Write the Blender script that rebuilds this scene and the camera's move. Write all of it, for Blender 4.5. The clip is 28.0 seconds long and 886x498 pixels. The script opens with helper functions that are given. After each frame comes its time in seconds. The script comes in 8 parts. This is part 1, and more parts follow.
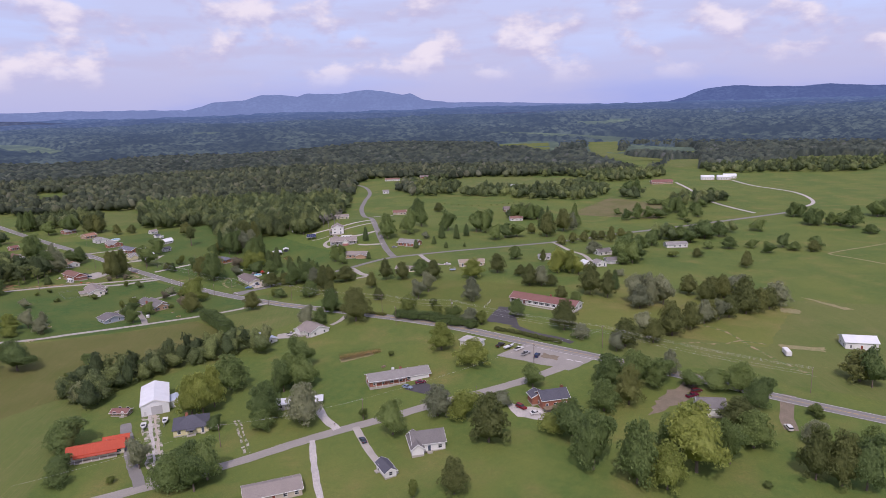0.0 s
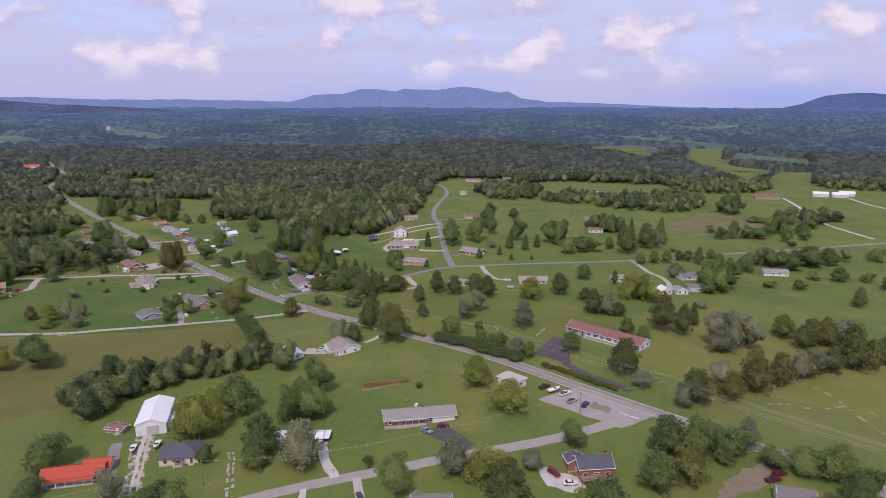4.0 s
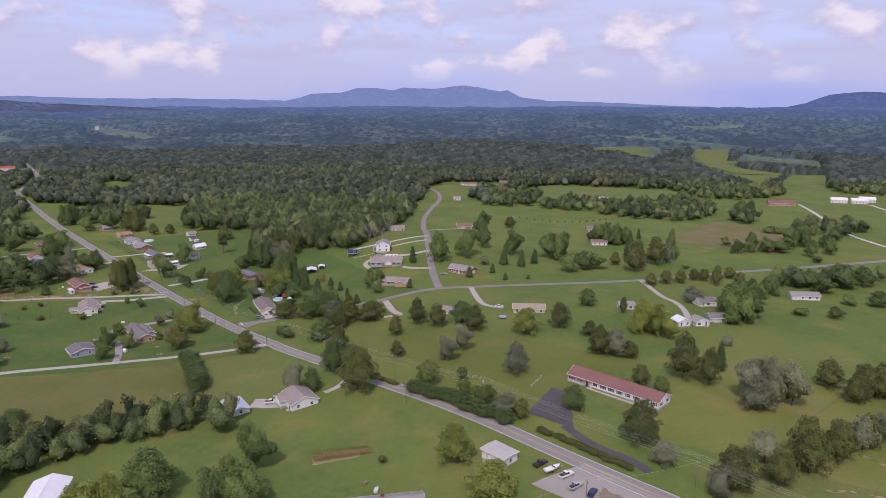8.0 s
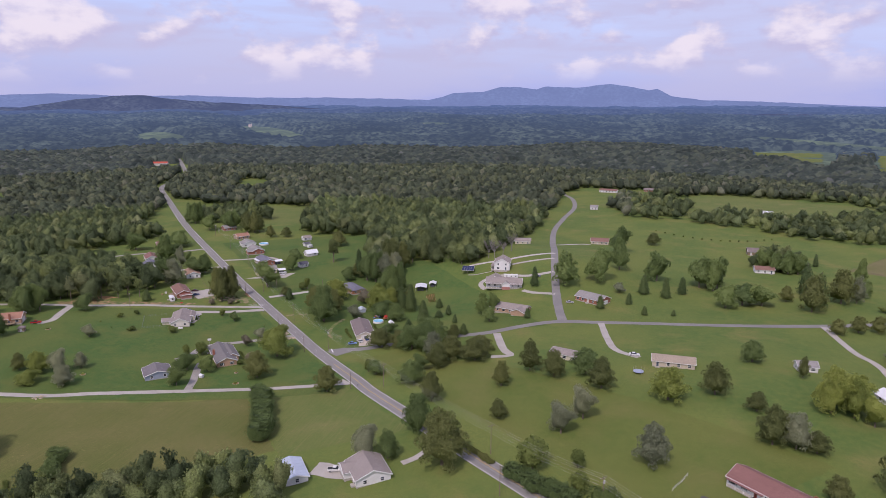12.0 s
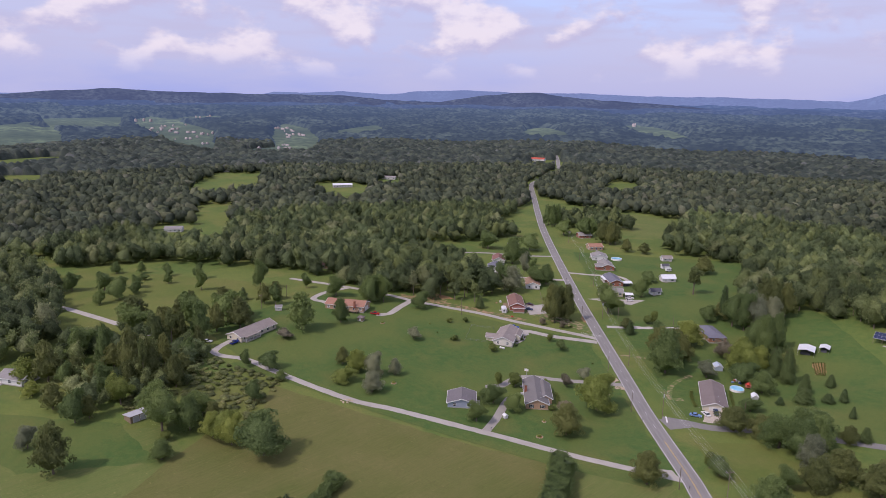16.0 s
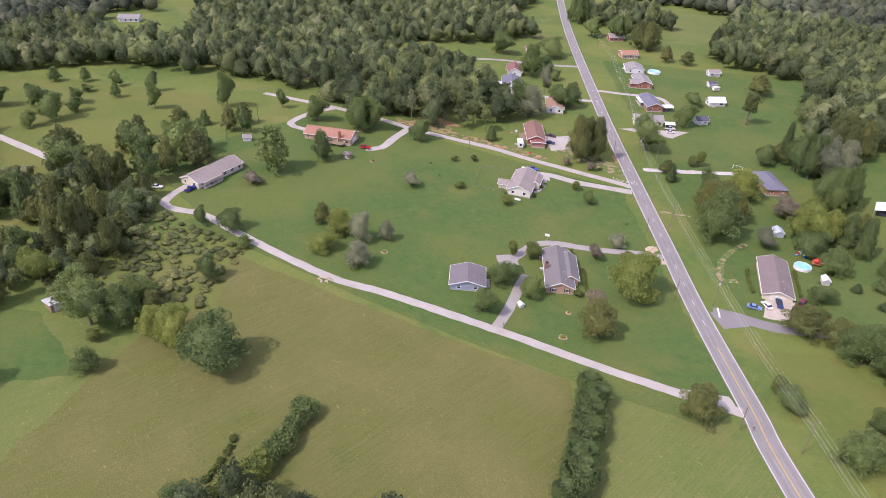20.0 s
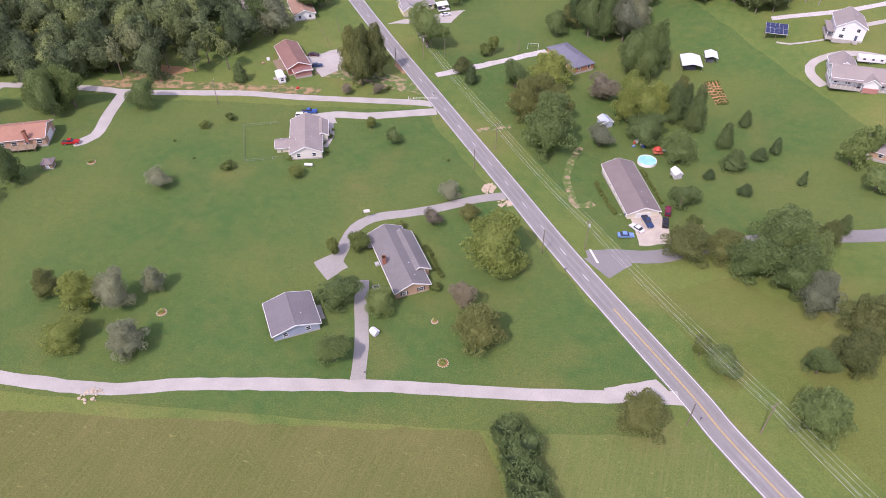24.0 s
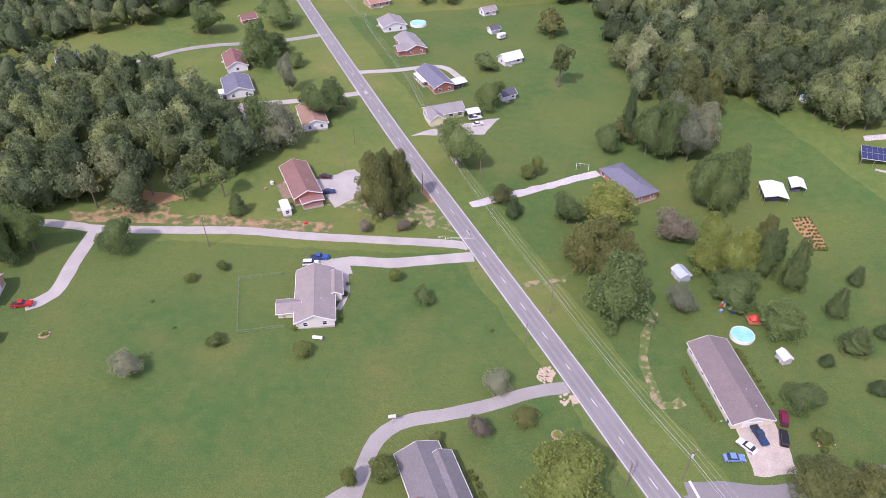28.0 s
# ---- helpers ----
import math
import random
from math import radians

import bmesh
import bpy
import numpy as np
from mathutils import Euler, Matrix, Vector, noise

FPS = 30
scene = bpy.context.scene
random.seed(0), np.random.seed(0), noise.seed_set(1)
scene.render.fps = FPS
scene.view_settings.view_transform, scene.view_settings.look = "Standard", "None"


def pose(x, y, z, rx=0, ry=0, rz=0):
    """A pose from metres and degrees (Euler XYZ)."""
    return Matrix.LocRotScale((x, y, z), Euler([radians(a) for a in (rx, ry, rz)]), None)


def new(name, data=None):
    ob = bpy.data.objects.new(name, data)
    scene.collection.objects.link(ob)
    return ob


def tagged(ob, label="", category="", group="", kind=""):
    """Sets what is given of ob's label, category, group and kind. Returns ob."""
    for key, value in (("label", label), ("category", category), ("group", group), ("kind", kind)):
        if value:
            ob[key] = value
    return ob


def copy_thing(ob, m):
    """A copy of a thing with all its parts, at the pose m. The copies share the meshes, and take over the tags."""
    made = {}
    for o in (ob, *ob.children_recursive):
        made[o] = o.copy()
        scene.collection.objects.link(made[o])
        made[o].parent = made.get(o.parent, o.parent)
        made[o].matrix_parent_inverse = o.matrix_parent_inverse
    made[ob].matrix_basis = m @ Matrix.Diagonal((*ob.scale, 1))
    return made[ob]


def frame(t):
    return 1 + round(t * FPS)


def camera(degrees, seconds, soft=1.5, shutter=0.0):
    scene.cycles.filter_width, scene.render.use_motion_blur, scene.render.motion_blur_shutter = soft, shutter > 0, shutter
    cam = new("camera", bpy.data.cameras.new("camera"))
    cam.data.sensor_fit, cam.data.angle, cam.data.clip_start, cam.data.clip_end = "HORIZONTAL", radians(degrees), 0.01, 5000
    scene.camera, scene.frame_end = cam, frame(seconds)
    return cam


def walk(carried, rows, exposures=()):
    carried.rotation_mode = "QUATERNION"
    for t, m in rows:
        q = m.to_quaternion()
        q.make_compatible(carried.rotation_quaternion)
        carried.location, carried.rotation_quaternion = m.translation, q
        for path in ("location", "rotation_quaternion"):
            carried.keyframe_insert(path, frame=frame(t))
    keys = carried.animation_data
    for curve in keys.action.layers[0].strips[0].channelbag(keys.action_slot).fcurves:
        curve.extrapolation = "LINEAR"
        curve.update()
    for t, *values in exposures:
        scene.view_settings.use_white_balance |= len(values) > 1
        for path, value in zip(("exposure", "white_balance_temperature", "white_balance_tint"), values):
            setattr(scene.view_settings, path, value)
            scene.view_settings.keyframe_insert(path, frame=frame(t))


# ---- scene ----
cam = camera(66.6, 28.0, 0.65)
# seconds, x, y, z, yaw, pitch, roll
PATH = [
    (0, -30.25, -78.08, 127.36, -5.72, -12.16, -1.81),
    (0.5, -25.50, -74.80, 127.32, -0.21, -12.12, -1.33),
    (1, -21.07, -71.08, 127.33, 2.39, -12.15, -0.95),
    (1.5, -17.28, -66.71, 127.41, 2.93, -12.18, -0.75),
    (2, -14.10, -61.61, 127.52, 2.97, -12.21, -0.56),
    (2.5, -11.46, -55.94, 127.60, 2.93, -12.23, -0.37),
    (3, -9.23, -49.83, 127.62, 2.80, -12.24, -0.26),
    (3.5, -7.32, -43.40, 127.58, 2.53, -12.22, -0.13),
    (4, -5.66, -36.77, 127.49, 2.20, -12.22, -0.04),
    (4.5, -4.09, -29.94, 127.41, 1.82, -12.24, -0.02),
    (6.5, -0.42, -0.36, 128.24, 1.85, -12.35, -0.11),
    (7, 0.46, 7.52, 128.29, 2.14, -12.33, -0.06),
    (7.5, 1.37, 15.47, 128.27, 2.21, -12.31, -0.05),
    (8, 2.25, 23.45, 128.20, 2.22, -12.31, -0.02),
    (8.5, 3.09, 31.43, 128.09, 2.20, -12.27, -0.04),
    (9, 3.89, 39.49, 128.03, 2.19, -12.25, -0.06),
    (9.5, 4.60, 47.84, 128.06, 2.20, -12.28, -0.13),
    (10, 5.20, 56.39, 128.13, 2.24, -12.27, -0.12),
    (10.5, 5.66, 64.99, 128.19, 2.30, -12.26, -0.19),
    (11, 6.10, 73.50, 128.16, 2.55, -12.24, -0.18),
    (11.5, 6.45, 81.75, 128.08, 10.09, -12.33, 0.24),
    (13.5, 0.34, 114.13, 125.04, 19.31, -12.14, -0.24),
    (14, -1.88, 122.70, 125.42, 31.82, -12.33, 0.27),
    (14.5, -4.30, 131.25, 125.94, 39.47, -12.52, 0.58),
    (15, -7.22, 139.53, 126.50, 39.71, -12.54, 0.59),
    (15.5, -10.77, 147.32, 127.04, 39.87, -12.57, 0.71),
    (16, -14.83, 154.58, 127.56, 45.54, -12.72, 0.94),
    (16.5, -19.56, 161.51, 128.05, 48.45, -12.83, 1.16),
    (17, -25.00, 168.26, 128.48, 48.02, -12.87, 1.21),
    (17.5, -31.22, 174.76, 128.90, 46.36, -12.83, 1.16),
    (18, -37.98, 180.98, 129.38, 46.15, -13.23, 1.31),
    (18.5, -45.08, 186.96, 129.86, 46.08, -14.52, 1.52),
    (19, -52.37, 192.74, 130.34, 45.91, -18.93, 1.78),
    (19.5, -59.71, 198.39, 130.78, 45.56, -24.79, 2.07),
    (20, -66.98, 204.02, 131.12, 45.15, -31.16, 2.48),
    (20.5, -74.19, 209.67, 131.36, 44.64, -37.43, 2.87),
    (22.5, -103.79, 235.29, 130.81, 34.11, -43.63, 2.00),
    (23, -109.47, 241.92, 130.71, 27.56, -43.37, 0.56),
    (23.5, -115.06, 248.40, 130.66, 21.77, -43.25, -0.53),
    (24, -120.42, 254.71, 130.71, 21.59, -42.57, -0.54),
    (24.5, -125.49, 261.05, 130.80, 21.96, -40.74, -0.44),
    (25, -130.22, 267.48, 130.84, 22.10, -39.82, -0.36),
    (25.5, -134.63, 273.96, 130.79, 22.21, -39.64, -0.36),
    (26, -138.68, 280.51, 130.67, 22.19, -39.53, -0.35),
    (26.5, -142.39, 287.16, 130.45, 22.05, -39.39, -0.36),
    (27, -145.76, 293.79, 130.17, 21.99, -39.21, -0.36),
    (27.5, -148.96, 300.20, 129.91, 21.89, -38.89, -0.31),
    (28, -151.94, 306.29, 129.71, 21.93, -38.69, -0.23),
]


def drone(x, y, z, yaw, pitch, roll):
    return pose(x, y, z, 0, 0, yaw) @ pose(0, 0, 0, 90 + pitch, 0, 0) @ pose(0, 0, 0, 0, 0, roll)


walk(cam, [(r[0], drone(*r[1:])) for r in PATH],
     [(0, -0.61, 6440, 25), (17.5, -0.60, 6480, 25), (18.5, -0.55, 6500, 25), (19.2, -0.26, 6460, 27), (20, 0.12, 6460, 28), (23, 0.20, 6420, 29), (24, 0.14, 6340, 30), (28, 0.14, 6120, 32)])

# ---------------------------------------------------------------- sky and sun
SUN_TO = Vector((0.17, 0.80, -1.0)).normalized()      # the way the sunlight travels
world = bpy.data.worlds.new("summer_sky")
scene.world = world
world.use_nodes = True
wt = world.node_tree
wn, wl = wt.nodes, wt.links
wn.clear()


def wnode(kind, **sockets):
    n = wn.new(kind)
    for k, v in sockets.items():
        n.inputs[k].default_value = v
    return n


def wmath(op, a, b=None, clamp=False):
    n = wn.new("ShaderNodeMath")
    n.operation, n.use_clamp = op, clamp
    for i, v in enumerate((a, b)):
        if v is None:
            continue
        if isinstance(v, (int, float)):
            n.inputs[i].default_value = v
        else:
            wl.new(v, n.inputs[i])
    return n.outputs[0]


def wmix(fac, a, b):
    n = wn.new("ShaderNodeMix")
    n.data_type = "RGBA"
    for i, v in ((0, fac), (6, a), (7, b)):
        if isinstance(v, tuple):
            n.inputs[i].default_value = (*v, 1)
        elif isinstance(v, float):
            n.inputs[i].default_value = v
        else:
            wl.new(v, n.inputs[i])
    return n.outputs[2]


nishita = wn.new("ShaderNodeTexSky")
nishita.sky_type, nishita.sun_disc = "NISHITA", False
nishita.sun_elevation = math.asin(-SUN_TO.z)
nishita.sun_rotation = math.atan2(-SUN_TO.x, -SUN_TO.y)
nishita.air_density, nishita.dust_density = 1.0, 1.5
scaled = wn.new("ShaderNodeVectorMath")
scaled.operation = "SCALE"
scaled.inputs[3].default_value = 0.36
wl.new(nishita.outputs[0], scaled.inputs[0])
coords = wn.new("ShaderNodeTexCoord")
sep = wn.new("ShaderNodeSeparateXYZ")
wl.new(coords.outputs["Generated"], sep.inputs[0])
up = wmath("MAXIMUM", sep.outputs[2], 0.0)
haze = wmath("SUBTRACT", 1.0, wmath("MULTIPLY", up, 2.7), True)
clear = wmix(wmath("MULTIPLY", haze, 0.93), scaled.outputs[0], (0.53, 0.66, 1.22))


def cloud_layer(scale, detail, low, high, shift, squash):
    m = wn.new("ShaderNodeMapping")
    m.inputs["Location"].default_value = shift
    m.inputs["Scale"].default_value = (1, 1, squash)
    wl.new(coords.outputs["Generated"], m.inputs[0])
    n = wnode("ShaderNodeTexNoise", Scale=scale, Detail=detail, Roughness=0.52)
    wl.new(m.outputs[0], n.inputs["Vector"])
    r = wn.new("ShaderNodeMapRange")
    r.interpolation_type = "SMOOTHSTEP"
    r.inputs["From Min"].default_value, r.inputs["From Max"].default_value = low, high
    wl.new(n.outputs["Fac"], r.inputs["Value"])
    return r.outputs[0]


veil = cloud_layer(3.0, 5.0, 0.30, 0.60, (3.1, 1.4, 0.4), 4.0)
puffs = cloud_layer(12.5, 6.0, 0.455, 0.60, (7.3, 2.2, 0.1), 1.9)
bright = cloud_layer(12.5, 6.0, 0.47, 0.66, (7.3, 2.2, 0.082), 1.9)
streaks = cloud_layer(6.0, 5.0, 0.42, 0.68, (1.7, 4.2, 0.3), 8.0)
rise = wmath("MULTIPLY", wmath("SUBTRACT", up, 0.022, True), 26.0, True)
with_veil = wmix(wmath("MULTIPLY", veil, 0.62), clear, (0.82, 0.85, 1.10))
with_veil = wmix(wmath("MULTIPLY", wmath("MULTIPLY", streaks, 0.45), rise), with_veil, (0.78, 0.78, 1.02))
cloud = wmix(bright, (0.80, 0.81, 1.08), (1.28, 1.24, 1.29))
with_puffs = wmix(wmath("MULTIPLY", wmath("MULTIPLY", puffs, 0.85), rise), with_veil, cloud)
background = wn.new("ShaderNodeBackground")
background.inputs[1].default_value = 1.0
wl.new(with_puffs, background.inputs[0])
wl.new(background.outputs[0], wn.new("ShaderNodeOutputWorld").inputs[0])

sun = new("sun", bpy.data.lights.new("sun", "SUN"))
sun.data.energy, sun.data.angle, sun.data.color = 3.55, radians(0.8), (1.0, 0.95, 0.86)
sun.rotation_euler = SUN_TO.to_track_quat("-Z", "Y").to_euler()

# ---------------------------------------------------------------- materials


def material(name, rough=0.8, metal=0.0):
    m = bpy.data.materials.new(name)
    m.use_nodes = True
    b = m.node_tree.nodes["Principled BSDF"]
    b.inputs["Roughness"].default_value, b.inputs["Metallic"].default_value = rough, metal
    b.inputs["Specular IOR Level"].default_value = 0.25
    return m, m.node_tree, b


def add_noise(nt, scale, detail=4.0, coord="Object", squash=None, turn=0.0):
    tc = nt.nodes.new("ShaderNodeTexCoord")
    mp = nt.nodes.new("ShaderNodeMapping")
    mp.inputs["Scale"].default_value = squash or (1, 1, 1)
    mp.inputs["Rotation"].default_value = (0, 0, radians(turn))
    n = nt.nodes.new("ShaderNodeTexNoise")
    n.inputs["Scale"].default_value, n.inputs["Detail"].default_value = scale, detail
    nt.links.new(tc.outputs[coord], mp.inputs[0])
    nt.links.new(mp.outputs[0], n.inputs["Vector"])
    return n.outputs["Fac"]


def ramp(nt, value, low, high):
    r = nt.nodes.new("ShaderNodeMapRange")
    r.inputs["From Min"].default_value, r.inputs["From Max"].default_value = low, high
    nt.links.new(value, r.inputs["Value"])
    return r.outputs[0]


def blend(nt, fac, a, b, mode="MIX"):
    n = nt.nodes.new("ShaderNodeMix")
    n.data_type, n.blend_type = "RGBA", mode
    for i, v in ((0, fac), (6, a), (7, b)):
        if isinstance(v, tuple):
            n.inputs[i].default_value = (*v, 1)
        elif isinstance(v, (int, float)):
            n.inputs[i].default_value = v
        else:
            nt.links.new(v, n.inputs[i])
    return n.outputs[2]


def relief(nt, bsdf, value, strength, distance):
    n = nt.nodes.new("ShaderNodeBump")
    n.inputs["Strength"].default_value, n.inputs["Distance"].default_value = strength, distance
    nt.links.new(value, n.inputs["Height"])
    nt.links.new(n.outputs[0], bsdf.inputs["Normal"])


def surface(name, base, other, big=0.5, fine=6.0, rough=0.8, metal=0.0, bump=0.1, vary=0.25, spread=0.5, squash=None, turn=0.0):
    """Two tones mixed by a broad noise, broken up by a fine one, and a fine relief."""
    m, nt, b = material(name, rough, metal)
    coarse = ramp(nt, add_noise(nt, big, 5.0, squash=squash, turn=turn), 0.5 - spread / 2, 0.5 + spread / 2)
    col = blend(nt, coarse, base, other)
    grain = add_noise(nt, fine, 3.0, squash=squash, turn=turn)
    lo, hi = 1 - vary, 1 + vary
    g = nt.nodes.new("ShaderNodeMapRange")
    g.inputs["To Min"].default_value, g.inputs["To Max"].default_value = lo, hi
    g.inputs["From Min"].default_value, g.inputs["From Max"].default_value = 0.25, 0.75
    nt.links.new(grain, g.inputs["Value"])
    grey = nt.nodes.new("ShaderNodeCombineColor")
    for i in range(3):
        nt.links.new(g.outputs[0], grey.inputs[i])
    nt.links.new(blend(nt, 1.0, col, grey.outputs[0], "MULTIPLY"), b.inputs["Base Color"])
    if bump:
        relief(nt, b, grain, bump, 0.05)
    return m


def turf(name, lush, worn, dry, stripe=0.0, turn=0.0, dryness=(0.55, 0.75)):
    """Grass: broad patches, dry spots, tufts and, where it is cut, faint swaths."""
    m, nt, b = material(name, 0.9)
    b.inputs["Specular IOR Level"].default_value = 0.1
    c = blend(nt, ramp(nt, add_noise(nt, 0.022, 6.0), 0.40, 0.62), lush, worn)
    c = blend(nt, ramp(nt, add_noise(nt, 0.05, 6.0), *dryness), c, dry)
    c = blend(nt, ramp(nt, add_noise(nt, 0.33, 4.0), 0.35, 0.9), c, worn)
    tuft = add_noise(nt, 3.4, 6.0)
    clump = add_noise(nt, 0.8, 3.0)
    g = nt.nodes.new("ShaderNodeMapRange")
    g.inputs["To Min"].default_value, g.inputs["To Max"].default_value = 0.70, 1.30
    g.inputs["From Min"].default_value, g.inputs["From Max"].default_value = 0.25, 0.75
    nt.links.new(tuft, g.inputs["Value"])
    grey = nt.nodes.new("ShaderNodeCombineColor")
    for i in range(3):
        nt.links.new(g.outputs[0], grey.inputs[i])
    c = blend(nt, 1.0, c, grey.outputs[0], "MULTIPLY")
    c = blend(nt, ramp(nt, clump, 0.45, 1.1), c, lush)
    if stripe:
        sw = add_noise(nt, 2.0, 4.0, squash=(1.0, 0.03, 1.0), turn=turn)
        c = blend(nt, ramp(nt, sw, 0.46, 0.95), c, dry)
        straw = add_noise(nt, 1.6, 2.0, squash=(0.35, 1.0, 1.0), turn=turn)
        c = blend(nt, ramp(nt, straw, 0.66, 0.80), c, tuple(1.35 * v for v in dry))
    nt.links.new(c, b.inputs["Base Color"])
    relief(nt, b, tuft, 0.4, 0.12)
    return m


def patchy(name, bare, grass, low, high):
    """Bare ground half grown over, with grass in uneven patches."""
    m, nt, b = material(name, 0.95)
    tuft = add_noise(nt, 7.0, 5.0)
    g = blend(nt, ramp(nt, tuft, 0.35, 0.7), tuple(0.82 * v for v in grass), tuple(1.2 * v for v in grass))
    e = blend(nt, ramp(nt, add_noise(nt, 2.2, 4.0), 0.35, 0.68), tuple(0.72 * v for v in bare), bare)
    nt.links.new(blend(nt, ramp(nt, add_noise(nt, 0.42, 6.0), low, high), g, e), b.inputs["Base Color"])
    relief(nt, b, tuft, 0.4, 0.12)
    return m


def foliage(name, dark, light, island=False):
    m, nt, b = material(name, 0.65)
    b.inputs["Specular IOR Level"].default_value = 0.2
    if island:
        rnd = nt.nodes.new("ShaderNodeNewGeometry").outputs["Random Per Island"]
        kind = nt.nodes.new("ShaderNodeAttribute")
        kind.attribute_name = "tone"
        tone = kind.outputs["Fac"]
        c = blend(nt, ramp(nt, rnd, -0.9, 1.9), dark, light)
        c = blend(nt, ramp(nt, tone, 0.0, 0.5), tuple(0.85 * v for v in dark), c)
        c = blend(nt, ramp(nt, tone, 0.55, 1.15), c, tuple(v * k for v, k in zip(light, (1.35, 1.25, 1.0))))
        c = blend(nt, ramp(nt, tone, 0.90, 1.05), c, (light[0] * 1.42, light[1] * 1.22, light[2] * 1.6))
        stand = nt.nodes.new("ShaderNodeMapRange")
        stand.inputs["From Min"].default_value, stand.inputs["From Max"].default_value = 0.3, 0.7
        stand.inputs["To Min"].default_value, stand.inputs["To Max"].default_value = 0.72, 1.28
        nt.links.new(add_noise(nt, 0.028, 4.0), stand.inputs["Value"])
        shade = nt.nodes.new("ShaderNodeCombineColor")
        for i in range(3):
            nt.links.new(stand.outputs[0], shade.inputs[i])
        c = blend(nt, 1.0, c, shade.outputs[0], "MULTIPLY")
        leaf = add_noise(nt, 1.5, 5.0)
        spot = nt.nodes.new("ShaderNodeMapRange")
        spot.inputs["From Min"].default_value, spot.inputs["From Max"].default_value = 0.3, 0.7
        spot.inputs["To Min"].default_value, spot.inputs["To Max"].default_value = 0.62, 1.38
        nt.links.new(leaf, spot.inputs["Value"])
        grey = nt.nodes.new("ShaderNodeCombineColor")
        for i in range(3):
            nt.links.new(spot.outputs[0], grey.inputs[i])
        c = blend(nt, 1.0, c, grey.outputs[0], "MULTIPLY")
        relief(nt, b, leaf, 1.0, 0.5)
    else:
        rnd = nt.nodes.new("ShaderNodeObjectInfo").outputs["Random"]
        isl = nt.nodes.new("ShaderNodeNewGeometry").outputs["Random Per Island"]
        c = blend(nt, ramp(nt, isl, -0.6, 1.6), dark, light)
        fine = nt.nodes.new("ShaderNodeMapRange")
        fine.inputs["From Min"].default_value, fine.inputs["From Max"].default_value = 0.3, 0.7
        fine.inputs["To Min"].default_value, fine.inputs["To Max"].default_value = 0.70, 1.30
        nt.links.new(add_noise(nt, 22.0, 4.0), fine.inputs["Value"])
        grey = nt.nodes.new("ShaderNodeCombineColor")
        for i in range(3):
            nt.links.new(fine.outputs[0], grey.inputs[i])
        c = blend(nt, 1.0, c, grey.outputs[0], "MULTIPLY")
        warm = tuple(v * k for v, k in zip(light, (1.12, 1.06, 0.9)))
        c = blend(nt, ramp(nt, rnd, 0.2, 1.9), c, warm)
        c = blend(nt, ramp(nt, rnd, 0.75, -0.9), c, tuple(0.8 * v for v in dark))
    nt.links.new(c, b.inputs["Base Color"])
    t = nt.nodes.new("ShaderNodeBsdfTranslucent")
    nt.links.new(c, t.inputs[0])
    mix = nt.nodes.new("ShaderNodeMixShader")
    mix.inputs[0].default_value = 0.42
    out = nt.nodes["Material Output"]
    nt.links.new(b.outputs[0], mix.inputs[1])
    nt.links.new(t.outputs[0], mix.inputs[2])
    nt.links.new(mix.outputs[0], out.inputs[0])
    return m


def distance_cover(name, woods, haze_glow, near, far, shade=0.45):
    """Far country with distance haze painted on as a blue emission. near, far: the strength of this glow at 1.4 and 4.6
    km.
    """
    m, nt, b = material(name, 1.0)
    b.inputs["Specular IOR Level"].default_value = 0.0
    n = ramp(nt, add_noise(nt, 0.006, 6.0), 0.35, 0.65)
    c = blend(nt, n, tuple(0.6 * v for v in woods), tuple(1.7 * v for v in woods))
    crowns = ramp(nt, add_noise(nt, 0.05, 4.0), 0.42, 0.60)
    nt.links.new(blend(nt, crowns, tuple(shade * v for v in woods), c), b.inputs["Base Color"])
    # the haze is emission, growing with distance from the middle of the land
    b.inputs["Emission Color"].default_value = (*haze_glow, 1)
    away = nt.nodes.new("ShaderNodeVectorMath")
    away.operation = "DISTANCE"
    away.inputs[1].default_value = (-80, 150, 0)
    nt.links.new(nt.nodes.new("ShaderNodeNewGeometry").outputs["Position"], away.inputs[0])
    far_glow = nt.nodes.new("ShaderNodeMapRange")
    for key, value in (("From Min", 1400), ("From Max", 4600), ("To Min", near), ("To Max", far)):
        far_glow.inputs[key].default_value = value
    nt.links.new(away.outputs["Value"], far_glow.inputs["Value"])
    nt.links.new(far_glow.outputs[0], b.inputs["Emission Strength"])
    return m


LAWN = turf("mown_lawn_grass", (0.082, 0.130, 0.034), (0.134, 0.160, 0.042), (0.190, 0.170, 0.060), dryness=(0.53, 0.75))
PASTURE = turf("rough_meadow_grass", (0.092, 0.126, 0.030), (0.126, 0.144, 0.038), (0.155, 0.150, 0.050), dryness=(0.48, 0.75))
RICH = turf("rich_green_grass", (0.058, 0.110, 0.030), (0.102, 0.131, 0.036), (0.138, 0.136, 0.043), dryness=(0.53, 0.80))
MEADOW = turf("yellowish_tall_meadow", (0.118, 0.148, 0.036), (0.150, 0.165, 0.045), (0.205, 0.180, 0.068), dryness=(0.45, 0.7))
DRY_FIELD = turf("dry_brown_pasture", (0.112, 0.122, 0.040), (0.148, 0.138, 0.060), (0.180, 0.150, 0.082), dryness=(0.40, 0.7))
HAY = turf("cut_hay_field", (0.092, 0.112, 0.030), (0.115, 0.121, 0.037), (0.156, 0.141, 0.055), stripe=1.0, turn=40, dryness=(0.4, 0.8))
FIELD = turf("mown_green_field", (0.094, 0.134, 0.036), (0.128, 0.150, 0.045), (0.172, 0.164, 0.064), stripe=1.0, turn=-35)
